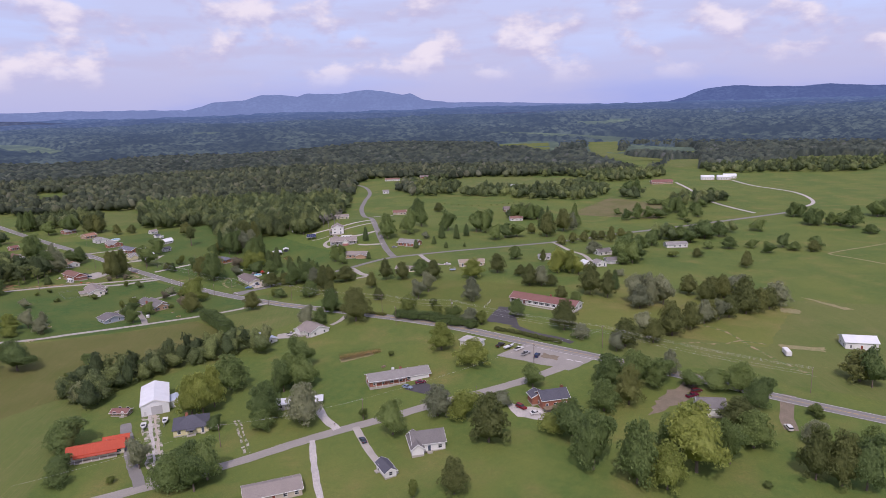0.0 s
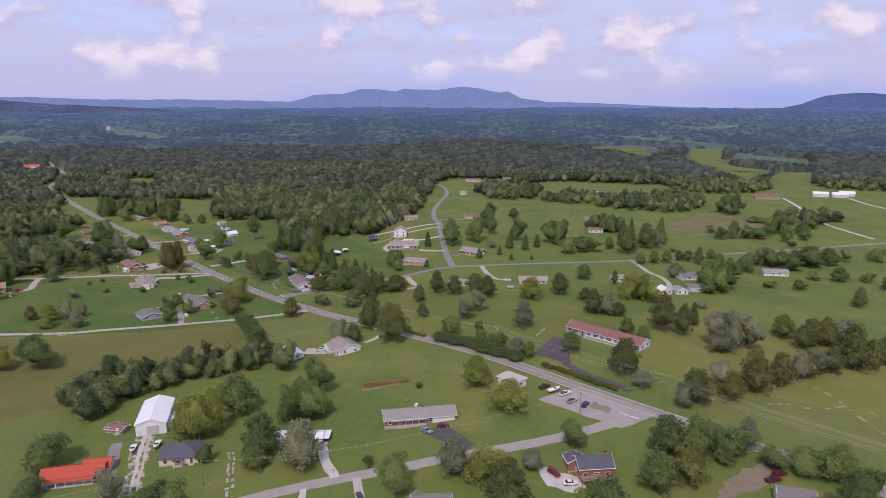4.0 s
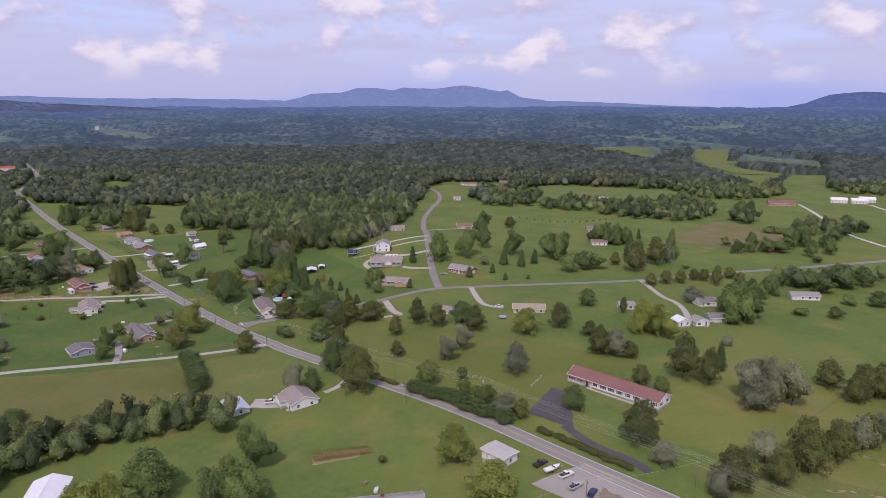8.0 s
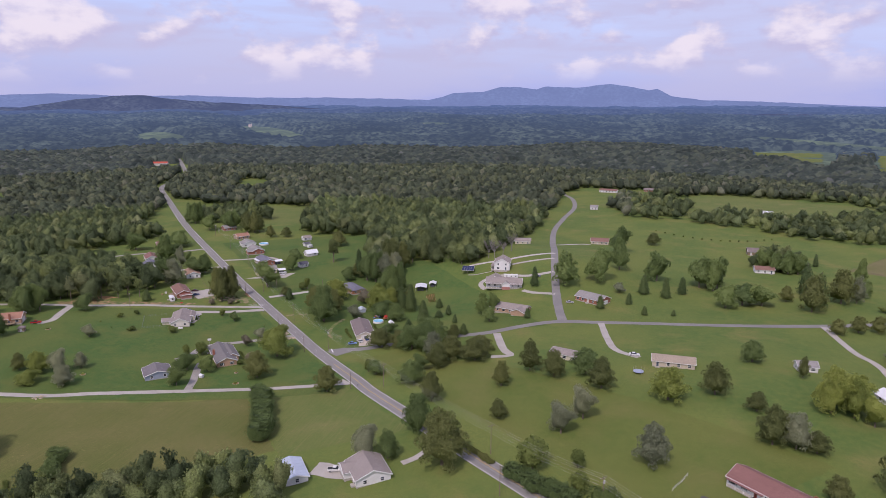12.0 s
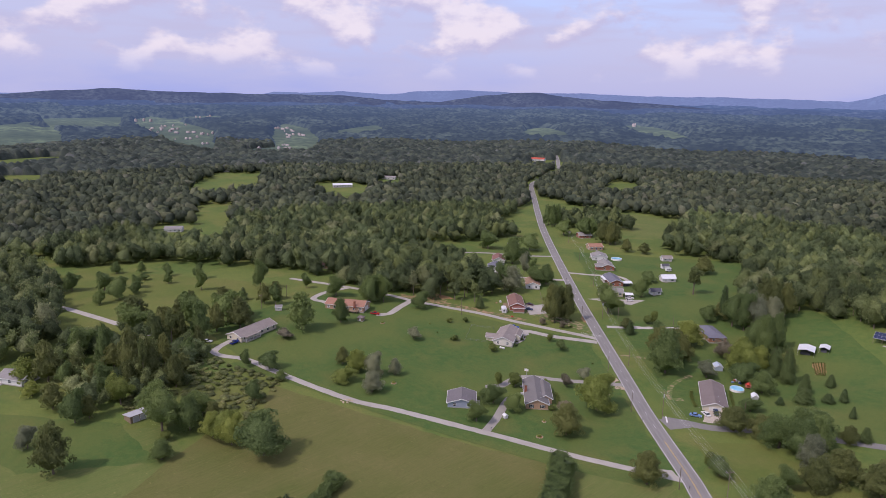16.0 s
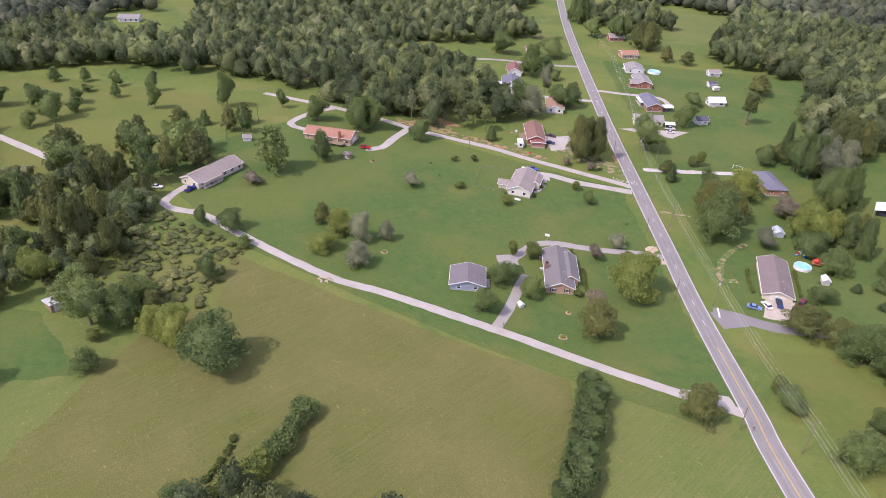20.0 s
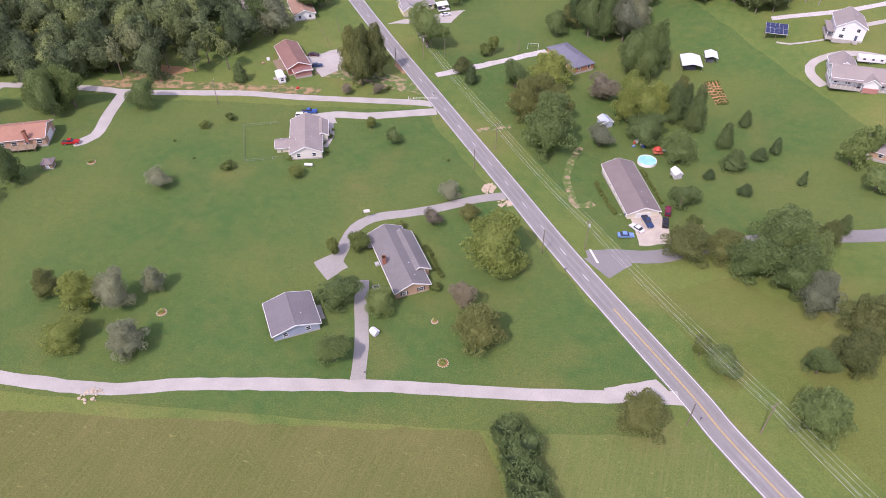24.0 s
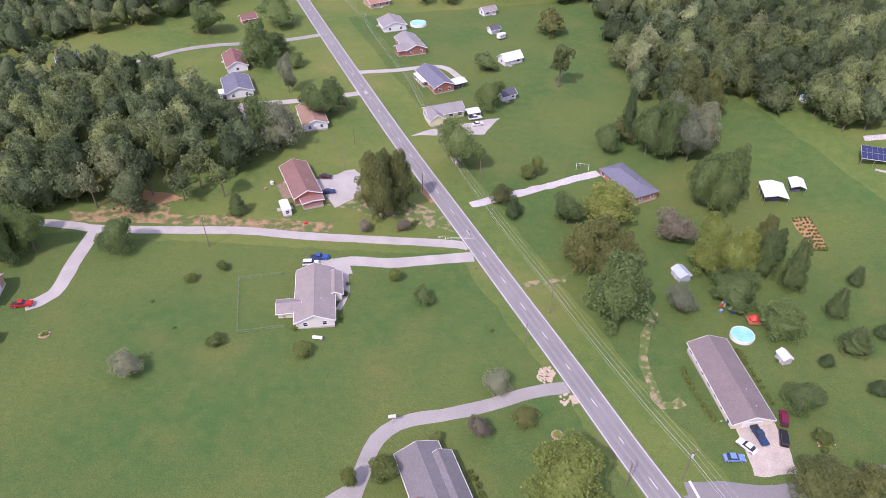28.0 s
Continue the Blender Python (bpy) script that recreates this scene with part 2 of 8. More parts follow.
ASPHALT = surface("worn_grey_asphalt", (0.182, 0.173, 0.166), (0.230, 0.218, 0.209), 0.12, 3.0, 0.9, bump=0.1, vary=0.12)
TRACKS = surface("wheel_worn_asphalt", (0.252, 0.239, 0.230), (0.213, 0.203, 0.195), 0.15, 2.0, 0.9, bump=0.1, vary=0.1)
PALE_ROAD = surface("sun_bleached_asphalt", (0.312, 0.288, 0.262), (0.259, 0.241, 0.221), 0.15, 3.0, 0.92, bump=0.12, vary=0.13)
BLACKTOP = surface("fresh_black_asphalt", (0.060, 0.057, 0.062), (0.088, 0.083, 0.088), 0.2, 3.0, 0.85, vary=0.15)
GRAVEL = surface("pale_limestone_gravel", (0.50, 0.46, 0.44), (0.38, 0.36, 0.34), 0.35, 2.5, 0.95, bump=0.5, vary=0.25)
CONCRETE = surface("pale_concrete", (0.405, 0.374, 0.338), (0.320, 0.298, 0.270), 0.2, 4.0, 0.9, vary=0.12)
OLD_DRIVE = surface("old_grey_drive", (0.318, 0.296, 0.270), (0.255, 0.239, 0.220), 0.15, 3.0, 0.92, bump=0.2, vary=0.14)
CLAY = surface("bare_clay_soil", (0.36, 0.20, 0.09), (0.27, 0.18, 0.09), 0.3, 3.0, 0.95, bump=0.4)
DIRT = surface("brown_dirt_drive", (0.235, 0.185, 0.14), (0.165, 0.142, 0.102), 0.3, 3.0, 0.95, bump=0.4)
DRY_EARTH = surface("dry_thin_earth", (0.30, 0.235, 0.135), (0.19, 0.20, 0.085), 0.5, 2.0, 0.95, bump=0.4)
WORN_EARTH = patchy("trampled_earth_in_grass", (0.34, 0.26, 0.155), (0.095, 0.140, 0.036), 0.47, 0.60)
WORN_GRAVEL = patchy("gravel_grown_with_grass", (0.46, 0.42, 0.37), (0.105, 0.142, 0.040), 0.46, 0.58)
WORN_CLAY = patchy("clay_under_thin_grass", (0.36, 0.235, 0.130), (0.098, 0.128, 0.036), 0.42, 0.60)
SAND = surface("tan_gravel_apron", (0.47, 0.405, 0.335), (0.36, 0.315, 0.265), 0.3, 3.0, 0.95, bump=0.3, vary=0.2)
DULL_STEEL = surface("dull_grey_green_mesh_steel", (0.24, 0.26, 0.24), (0.18, 0.20, 0.18), 1.0, 8.0, 0.6, 0.4)
STONE = surface("pale_limestone_rock", (0.50, 0.40, 0.29), (0.36, 0.29, 0.22), 0.8, 5.0, 0.9, bump=0.4)
WHITE_LINE = surface("white_road_paint", (0.72, 0.70, 0.70), (0.60, 0.58, 0.58), 0.5, 5.0, 0.8, vary=0.15)
YELLOW_LINE = surface("yellow_road_paint", (0.62, 0.42, 0.12), (0.50, 0.36, 0.14), 0.5, 5.0, 0.8, vary=0.15)
PALE_BARK = surface("pale_grey_dead_bark", (0.27, 0.25, 0.23), (0.19, 0.175, 0.16), 1.5, 9.0, 0.95, bump=0.5)
BARK = surface("grey_brown_bark", (0.12, 0.09, 0.065), (0.19, 0.16, 0.13), 2.0, 9.0, 0.95, bump=0.6)
WOOD = surface("weathered_wood", (0.27, 0.20, 0.13), (0.20, 0.155, 0.11), 1.5, 8.0, 0.85)
POLE = surface("tarred_pole_wood", (0.16, 0.12, 0.09), (0.22, 0.18, 0.14), 1.0, 8.0, 0.9)
STEEL = surface("galvanised_steel", (0.55, 0.55, 0.57), (0.45, 0.45, 0.47), 1.0, 8.0, 0.45, 0.6)
WIRE = surface("grey_wire", (0.60, 0.60, 0.60), (0.5, 0.5, 0.5), 1.0, 5.0, 0.5, 0.3, bump=0)
GLASS = surface("dark_window_glass", (0.03, 0.035, 0.045), (0.05, 0.055, 0.07), 0.6, 3.0, 0.12, bump=0, vary=0.1)
TRIM = surface("white_painted_trim", (0.78, 0.77, 0.76), (0.68, 0.67, 0.66), 0.6, 5.0, 0.6, vary=0.06)
RUBBER = surface("black_rubber", (0.025, 0.025, 0.027), (0.04, 0.04, 0.04), 2.0, 8.0, 0.8, bump=0)
LAMP = surface("clear_lamp_glass", (0.75, 0.75, 0.72), (0.6, 0.6, 0.6), 2.0, 8.0, 0.2, bump=0)
TAIL = surface("red_lamp_glass", (0.45, 0.03, 0.03), (0.35, 0.02, 0.02), 2.0, 8.0, 0.25, bump=0)
POOL_WATER = surface("clear_pool_water", (0.17, 0.44, 0.66), (0.30, 0.58, 0.74), 0.6, 2.0, 0.06, bump=0.15, vary=0.08)
BRICK = surface("red_brick_wall", (0.34, 0.135, 0.085), (0.26, 0.11, 0.08), 0.5, 7.0, 0.9, vary=0.3)
TAN_BRICK = surface("tan_brick_wall", (0.45, 0.30, 0.20), (0.36, 0.23, 0.16), 0.5, 7.0, 0.9, vary=0.25)
PALETTE = {}


def paint(rgb, kind="siding"):
    """Painted siding, shingles, sheet metal or lacquer in a colour."""
    key = (rgb, kind)
    if key not in PALETTE:
        dark = tuple(v * 0.78 for v in rgb)
        if kind == "siding":
            PALETTE[key] = surface("painted_siding", rgb, dark, 0.35, 5.0, 0.7, bump=0.1, vary=0.07, spread=0.9)
        elif kind == "shingle":
            PALETTE[key] = surface("asphalt_shingle", rgb, dark, 0.22, 3.2, 0.92, bump=0.4, vary=0.22, spread=0.7)
        elif kind == "metal":
            PALETTE[key] = surface("painted_sheet_metal", rgb, dark, 0.25, 4.0, 0.42, 0.1, bump=0.1, vary=0.06, spread=0.9)
        else:
            PALETTE[key] = surface("car_lacquer", rgb, tuple(v * 0.9 for v in rgb), 0.8, 4.0, 0.22, 0.15, bump=0, vary=0.03)
    return PALETTE[key]


FOLIAGE = {
    "b": foliage("dark_summer_leaves", (0.100, 0.152, 0.054), (0.212, 0.280, 0.098)),
    "y": foliage("yellow_green_leaves", (0.175, 0.225, 0.052), (0.310, 0.352, 0.096)),
    "o": foliage("olive_cedar_leaves", (0.103, 0.130, 0.045), (0.206, 0.226, 0.081)),
    "g": foliage("silver_grey_leaves", (0.155, 0.178, 0.108), (0.300, 0.325, 0.208)),
    "c": foliage("deep_green_needles", (0.069, 0.115, 0.046), (0.152, 0.205, 0.079)),
    "p": foliage("pine_needles", (0.095, 0.128, 0.048), (0.184, 0.220, 0.084)),
    "s": foliage("shrub_leaves", (0.095, 0.140, 0.040), (0.194, 0.235, 0.069)),
    "r": foliage("bronze_leaves", (0.170, 0.155, 0.108), (0.290, 0.262, 0.185)),
}
WOODS = foliage("woodland_leaves", (0.087, 0.121, 0.054), (0.196, 0.243, 0.104), island=True)
SCRUB = foliage("olive_scrub_leaves", (0.112, 0.138, 0.050), (0.215, 0.238, 0.092), island=True)
# the next two leaf colours have distance haze mixed in: duller and bluer
WOODS_FAR = foliage("haze_tinted_woodland_leaves", (0.064, 0.085, 0.054), (0.145, 0.172, 0.102), island=True)
CANOPY = foliage("haze_tinted_canopy", (0.050, 0.070, 0.060), (0.112, 0.138, 0.112), island=True)

# ---------------------------------------------------------------- building helpers


def mesh_from(name, bm, mats):
    me = bpy.data.meshes.new(name)
    bm.to_mesh(me)
    bm.free()
    for m in mats if isinstance(mats, (list, tuple)) else (mats,):
        me.materials.append(m)
    return me


def part(name, bm, mat, parent, label=""):
    """One mesh object under a thing or under a part."""
    ob = new(name, mesh_from(name, bm, mat))
    ob.parent = parent
    if label:
        tagged(ob, label)
    return ob


def structure(name, bm, mat, label="", category=""):
    ob = new(name, mesh_from(name, bm, mat))
    return tagged(ob, label, category, kind="structure")


def root(name, label, category, m, group=""):
    ob = new(name)
    ob.empty_display_size = 0.5
    ob.matrix_basis = m
    return tagged(ob, label, category, group)


def turn_z(x, y, yaw, lift=0.0):
    return pose(x, y, gz(x, y) + lift, 0, 0, yaw)


def box(bm, x0, x1, y0, y1, z0, z1):
    v = [bm.verts.new(p) for p in ((x0, y0, z0), (x1, y0, z0), (x1, y1, z0), (x0, y1, z0), (x0, y0, z1), (x1, y0, z1), (x1, y1, z1), (x0, y1, z1))]
    for a in ((0, 3, 2, 1), (4, 5, 6, 7), (0, 1, 5, 4), (1, 2, 6, 5), (2, 3, 7, 6), (3, 0, 4, 7)):
        bm.faces.new([v[i] for i in a])
    return v


def boxed(x0, x1, y0, y1, z0, z1):
    bm = bmesh.new()
    box(bm, x0, x1, y0, y1, z0, z1)
    return bm


def prism(outline, along, a, b):
    """A closed outline in two axes drawn out along the third, from a to b."""
    bm = bmesh.new()
    place = {"x": lambda p, q, s: (s, p, q), "y": lambda p, q, s: (p, s, q), "z": lambda p, q, s: (p, q, s)}[along]
    ends = [[bm.verts.new(place(p, q, s)) for p, q in outline] for s in (a, b)]
    n = len(outline)
    for i in range(n):
        j = (i + 1) % n
        bm.faces.new((ends[0][i], ends[0][j], ends[1][j], ends[1][i]))
    bm.faces.new(ends[0][::-1])
    bm.faces.new(ends[1])
    bmesh.ops.recalc_face_normals(bm, faces=bm.faces)
    return bm


def tube(bm, a, b, ra, rb, n=8):
    a, b = Vector(a), Vector(b)
    q = (b - a).to_track_quat("Z", "Y")
    rings = []
    for c, r in ((a, ra), (b, rb)):
        rings.append([bm.verts.new(c + q @ Vector((r * math.cos(2 * math.pi * i / n), r * math.sin(2 * math.pi * i / n), 0))) for i in range(n)])
    for i in range(n):
        bm.faces.new((rings[0][i], rings[0][(i + 1) % n], rings[1][(i + 1) % n], rings[1][i]))
    bm.faces.new(rings[0][::-1])
    bm.faces.new(rings[1])


def tubed(a, b, ra, rb=None, n=8):
    bm = bmesh.new()
    tube(bm, a, b, ra, ra if rb is None else rb, n)
    return bm


# ---------------------------------------------------------------- the lie of the land
# low swells: x, y, spread, height
SWELLS = [(45, 300, 110, 7.75), (80, 200, 90, 4.29), (-330, 320, 100, 3.92), (-65, 560, 90, -3.02), (150, 470, 110, 0.78), (-30, 180, 110, -0.13),
          (-180, 320, 90, -2.35), (-110, 240, 80, -1.19), (-160, 440, 100, -5.31), (250, 350, 110, -0.26), (-260, 470, 90, -0.19), (30, 390, 80, 5.34), (-50, 578, 56, 17.0), (-115, 512, 30, -4.6)]
MID = (-80.0, 150.0)


def ground_z(x, y):
    z = 3.71
    for a, b, s, c in SWELLS:
        z = z + c * np.exp(-((x - a) ** 2 + (y - b) ** 2) / (2 * s * s))
    d = np.hypot(x - MID[0], y - MID[1])
    k = np.clip((d - 900) / 600, 0, 1)
    roll = 7 * np.sin(x / 210 + 1.0) * np.cos(y / 260 - 0.4) + 4 * np.sin(x / 97 + y / 130)
    far = np.clip((d - 1700) / 3000, 0, 1)
    seen = d + 10300 * far ** 1.6 + 1e-6
    return z + k * roll * (1 - 0.5 * far) + np.maximum(0, 123.0 - 123.0 * d / seen) * (far > 0)


def gz(x, y):
    return float(ground_z(np.float64(x), np.float64(y)))


def spread_axis(lo, hi, a, b, fine, coarse):
    mid = list(np.arange(a, b + 1, fine))
    low, s = [], fine
    v = a
    while v > lo:
        s = min(s * 1.22, coarse)
        v -= s
        low.append(max(v, lo))
    high, s, v = [], fine, mid[-1]
    while v < hi:
        s = min(s * 1.22, coarse)
        v += s
        high.append(min(v, hi))
    return np.array(low[::-1] + mid + high)


def sheet(name, xs, ys, lift, mats, pick=None):
    gx, gy = np.meshgrid(xs, ys)
    zz = ground_z(gx, gy) + lift
    nx, ny = len(xs), len(ys)
    verts = np.stack([gx, gy, zz], -1).reshape(-1, 3)
    i = np.arange(nx * ny).reshape(ny, nx)
    quads = np.stack([i[:-1, :-1], i[:-1, 1:], i[1:, 1:], i[1:, :-1]], -1).reshape(-1, 4)
    me = raw_mesh(name, verts, quads, mats)
    if pick is not None:
        cx = verts[quads].mean(1)
        me.polygons.foreach_set("material_index", pick(cx[:, 0], cx[:, 1]).astype(np.int32))
    me.polygons.foreach_set("use_smooth", np.ones(len(quads), bool))
    return me


def raw_mesh(name, verts, faces, mats):
    """A mesh straight from arrays of points and of faces with equal numbers of corners."""
    me = bpy.data.meshes.new(name)
    n = faces.shape[1]
    me.vertices.add(len(verts))
    me.vertices.foreach_set("co", np.ascontiguousarray(verts, np.float32).ravel())
    me.loops.add(faces.size)
    me.loops.foreach_set("vertex_index", np.ascontiguousarray(faces, np.int32).ravel())
    me.polygons.add(len(faces))
    me.polygons.foreach_set("loop_start", np.arange(0, faces.size, n, dtype=np.int32))
    me.polygons.foreach_set("loop_total", np.full(len(faces), n, np.int32))
    for m in mats if isinstance(mats, (list, tuple)) else (mats,):
        me.materials.append(m)
    me.update(calc_edges=True)
    return me


# haze colours, put into the emission of far ground, woods and hills
HAZE_GLOW = (0.094, 0.166, 0.362)
FAR1 = distance_cover("woods_haze_glow", (0.050, 0.064, 0.046), HAZE_GLOW, 0.24, 1.16)
FAR2 = distance_cover("far_plain_haze_glow", (0.040, 0.048, 0.052), HAZE_GLOW, 0.28, 1.24)
FARMLAND = distance_cover("far_fields_haze_glow", (0.090, 0.116, 0.056), HAZE_GLOW, 0.20, 1.2, 0.75)
FAR3 = distance_cover("far_ridge_haze_glow", (0.02, 0.03, 0.04), (0.245, 0.330, 0.630), 1.0, 1.0)
FAR4 = distance_cover("dark_ridge_haze_glow", (0.02, 0.03, 0.04), (0.110, 0.165, 0.385), 1.0, 1.0)
FAR5 = distance_cover("near_hill_haze_glow", (0.040, 0.050, 0.046), (0.074, 0.106, 0.236), 1.0, 1.0)

xs = spread_axis(-4750, 4600, -600, 420, 5, 120)
ys = spread_axis(-900, 4750, 0, 820, 5, 120)


def land_cover(x, y):
    d = np.hypot(x - MID[0], y - MID[1])
    return np.where(d > 3000, 2, np.where(d > 1500, 1, 0))


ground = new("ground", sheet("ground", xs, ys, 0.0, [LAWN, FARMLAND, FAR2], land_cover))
tagged(ground, "gently rolling green grassland reaching to the hazy horizon", "ground", kind="structure")


def drape(name, a, b, c, d, n, m, lift, mat, label, rag=0.0):
    """A four-cornered field laid over the ground, with slightly ragged edges."""
    bm = bmesh.new()
    rnd = random.Random(name)
    a, b, c, d = map(Vector, (a, b, c, d))
    n, m = max(n, int(max((b - a).length, (c - d).length) / 5)), max(m, int(max((d - a).length, (c - b).length) / 5))
    grid = []
    for i in range(n + 1):
        row = []
        for j in range(m + 1):
            u, v = i / n, j / m
            p = (a * (1 - u) + b * u) * (1 - v) + (d * (1 - u) + c * u) * v
            if i in (0, n) or j in (0, m):
                p = p + Vector((rnd.uniform(-rag, rag), rnd.uniform(-rag, rag)))
            row.append(bm.verts.new((p.x, p.y, gz(p.x, p.y) + lift)))
        grid.append(row)
    for i in range(n):
        for j in range(m):
            bm.faces.new((grid[i][j], grid[i + 1][j], grid[i + 1][j + 1], grid[i][j + 1]))
    bmesh.ops.recalc_face_normals(bm, faces=bm.faces)
    for f in bm.faces:
        if f.normal.z < 0:
            f.normal_flip()
    return structure(name, bm, mat, label, "field")


def smooth_line(points, step=4.0):
    pts = [Vector(p).to_3d() for p in points]
    out = []
    for i in range(len(pts) - 1):
        p0, p1, p2, p3 = pts[max(i - 1, 0)], pts[i], pts[i + 1], pts[min(i + 2, len(pts) - 1)]
        n = max(2, int((p2 - p1).length / step))
        for k in range(n):
            t = k / n
            out.append(0.5 * (2 * p1 + (p2 - p0) * t + (2 * p0 - 5 * p1 + 4 * p2 - p3) * t * t + (3 * p1 - p0 - 3 * p2 + p3) * t ** 3))
    out.append(pts[-1])
    return [Vector((p.x, p.y)) for p in out]


def ribbon(bm, line, lo, hi, lift, start=0.0, end=1e9, wob=0.0, seed=1):
    """A band beside a line, between two offsets from it and two distances along it."""
    rnd = random.Random(seed)
    along, prev = 0.0, None
    for i, p in enumerate(line):
        if i:
            along += (p - line[i - 1]).length
        if along < start or along > end:
            prev = None
            continue
        d = (line[min(i + 1, len(line) - 1)] - line[max(i - 1, 0)]).normalized()
        s = Vector((-d.y, d.x))
        row = []
        for o in (lo, (lo + hi) / 2, hi):
            q = p + s * (o + (rnd.uniform(-wob, wob) if o != (lo + hi) / 2 else 0))
            row.append(bm.verts.new((q.x, q.y, gz(q.x, q.y) + lift)))
        if prev:
            for k in range(2):
                bm.faces.new((prev[k + 1], prev[k], row[k], row[k + 1]))
        prev = row
    for f in bm.faces:
        f.normal_update()
        if f.normal.z < 0:
            f.normal_flip()


def way(name, points, width, mat, label, lift=0.09, wob=0.12, category="driveway"):
    bm = bmesh.new()
    ribbon(bm, smooth_line(points, 3.0), -width / 2, width / 2, lift, wob=wob, seed=len(points) + int(abs(points[0][0])))
    return structure(name, bm, mat, label, category)


# ---------------------------------------------------------------- fields
drape("lane_verge", (-292, 290), (-292, 301), (-104, 362), (-107, 345), 20, 6, 0.092, RICH, "rich green mown verge along the lane", 0.3)
drape("west_yard", (-352, 300), (-356, 398), (-305, 425), (-284, 297), 14, 16, 0.052, RICH, "rich green mown yard of the brick house", 0.8)
drape("north_lawn", (-124, 404), (-330, 615), (-215, 690), (-24, 446), 30, 24, 0.045, RICH, "wide bright green mown lawns along the road", 0.6)
drape("hay_field", (-205, 190), (-262, 293), (-144, 334), (-108, 292), 30, 30, 0.05, HAY, "dry mown hay field with faint tan swaths", 0.7)
drape("green_yard", (-330, 180), (-268, 232), (-232, 232), (-255, 195), 10, 10, 0.055, RICH, "green mown yard beside the hay field", 0.7)
drape("ranch_field", (-291, 299), (-312, 418), (-208, 457), (-107, 360), 40, 44, 0.06, RICH, "rich green mown lawns with olive patches", 0.8)
drape("green_hay_strip", (-141, 333), (-108, 355), (-62, 312), (-104, 288), 14, 14, 0.05, FIELD, "green mown hay strip beside the road", 0.5)
drape("west_field", (-500, 235), (-520, 300), (-385, 382), (-345, 262), 20, 24, 0.05, PASTURE, "yellow-green field with scattered trees", 1.0)
drape("scrub_meadow", (-312, 250), (-272, 302), (-236, 274), (-262, 232), 14, 12, 0.06, PASTURE, "overgrown yellowish scrub meadow", 1.2)
drape("roadside_meadow", (-112, 391), (-46, 384), (78, 305), (30, 255), 34, 22, 0.05, PASTURE, "unmown meadow between the road and the houses", 0.8)
drape("roadside_verge", (-115, 388), (-96, 402), (-72, 392), (-92, 362), 8, 8, 0.055, PASTURE, "rough grass verge by the side road", 0.6)
drape("yellow_meadow", (62, 240), (100, 318), (205, 268), (150, 205), 20, 20, 0.065, MEADOW, "tall yellowish meadow between cedars", 1.0)
drape("east_pasture", (70, 205), (150, 300), (330, 250), (180, 140), 24, 24, 0.05, FIELD, "olive green pasture beyond the hedgerow", 0.9)
drape("south_field", (-330, 60), (-262, 245), (-163, 235), (-140, 60), 24, 18, 0.045, FIELD, "wide mown hay field with mowing lines", 0.9)
drape("fenced_field", (181, 636), (267, 745), (312, 663), (258, 582), 14, 14, 0.05, DRY_FIELD, "fenced brownish field with dry patches", 1.0)
drape("far_hill_field", (462, 1215), (470, 1450), (575, 1480), (548, 1180), 16, 8, 0.6, FIELD, "bright green field on a far rise", 4.0)
drape("far_top_field", (486, 1462), (583, 1822), (688, 1800), (572, 1484), 14, 8, 0.8, FIELD, "pale green field on a far hilltop", 5.0)
drape("far_wedge_field", (478, 1062), (538, 1196), (612, 1190), (545, 1058), 8, 8, 0.4, FIELD, "green field between far tree rows", 3.0)
drape("far_light_field", (300, 1566), (336, 1873), (480, 1853), (440, 1681), 10, 8, 0.8, FIELD, "pale green field in far woods", 5.0)
drape("hilltop_field", (-464, 805), (-345, 828), (-292, 725), (-369, 698), 14, 14, 0.05, FIELD, "sloping green field below the woods", 1.0)
drape("strip_field", (-20, 925), (90, 880), (330, 960), (160, 1060), 16, 16, 0.05, FIELD, "pale green field strip between tree lines", 1.0)

# ---------------------------------------------------------------- roads and drives
MAIN = [(-895, 1358), (-806, 1242), (-694, 1088), (-650, 984), (-624, 931), (-532, 821), (-447, 721), (-387, 653), (-319, 580), (-255, 514), (-204.5, 464.5), (-168, 428), (-140.8, 399.2), (-103.4, 360.6), (-88.6, 344.4), (-39, 297), (0, 262), (35, 228), (64, 203), (127, 154), (160, 130), (240, 72), (330, 0)]
main_line = smooth_line(MAIN, 4.0)
fine_line = smooth_line(MAIN, 1.0)
total = sum((b - a).length for a, b in zip(main_line, main_line[1:]))


def along_main(x, y):
    best, run, at = 1e9, 0.0, 0.0
    for a, b in zip(main_line, main_line[1:]):
        run += (b - a).length
        d = (b - Vector((x, y))).length
        if d < best:
            best, at = d, run
    return at


bm = bmesh.new()
ribbon(bm, main_line, -3.45, 3.45, 0.10)
road_main = structure("road_main", bm, ASPHALT, "worn grey two-lane asphalt road with white edge lines", "road")
for o in (-2.6, -0.9, 0.9, 2.6):
    bm = bmesh.new()
    ribbon(bm, main_line, o - 0.35, o + 0.35, 0.125, wob=0.08, seed=int(o * 10))
    tagged(part("wheel_track", bm, TRACKS, road_main), "paler band worn by wheels")
for o in (-3.1, 3.1):
    bm = bmesh.new()
    ribbon(bm, main_line, o - 0.08, o + 0.08, 0.14)
    part("edge_line", bm, WHITE_LINE, road_main, "thin white edge line")
junction = along_main(-128, 389)
s = 20.0
while s < total - 10:
    if s < junction:
        bm = bmesh.new()
        ribbon(bm, fine_line, -0.08, 0.08, 0.14, s, s + 3.6)
        if len(bm.faces):
            part("centre_dash", bm, WHITE_LINE, road_main)
        else:
            bm.free()
    s += 12.19
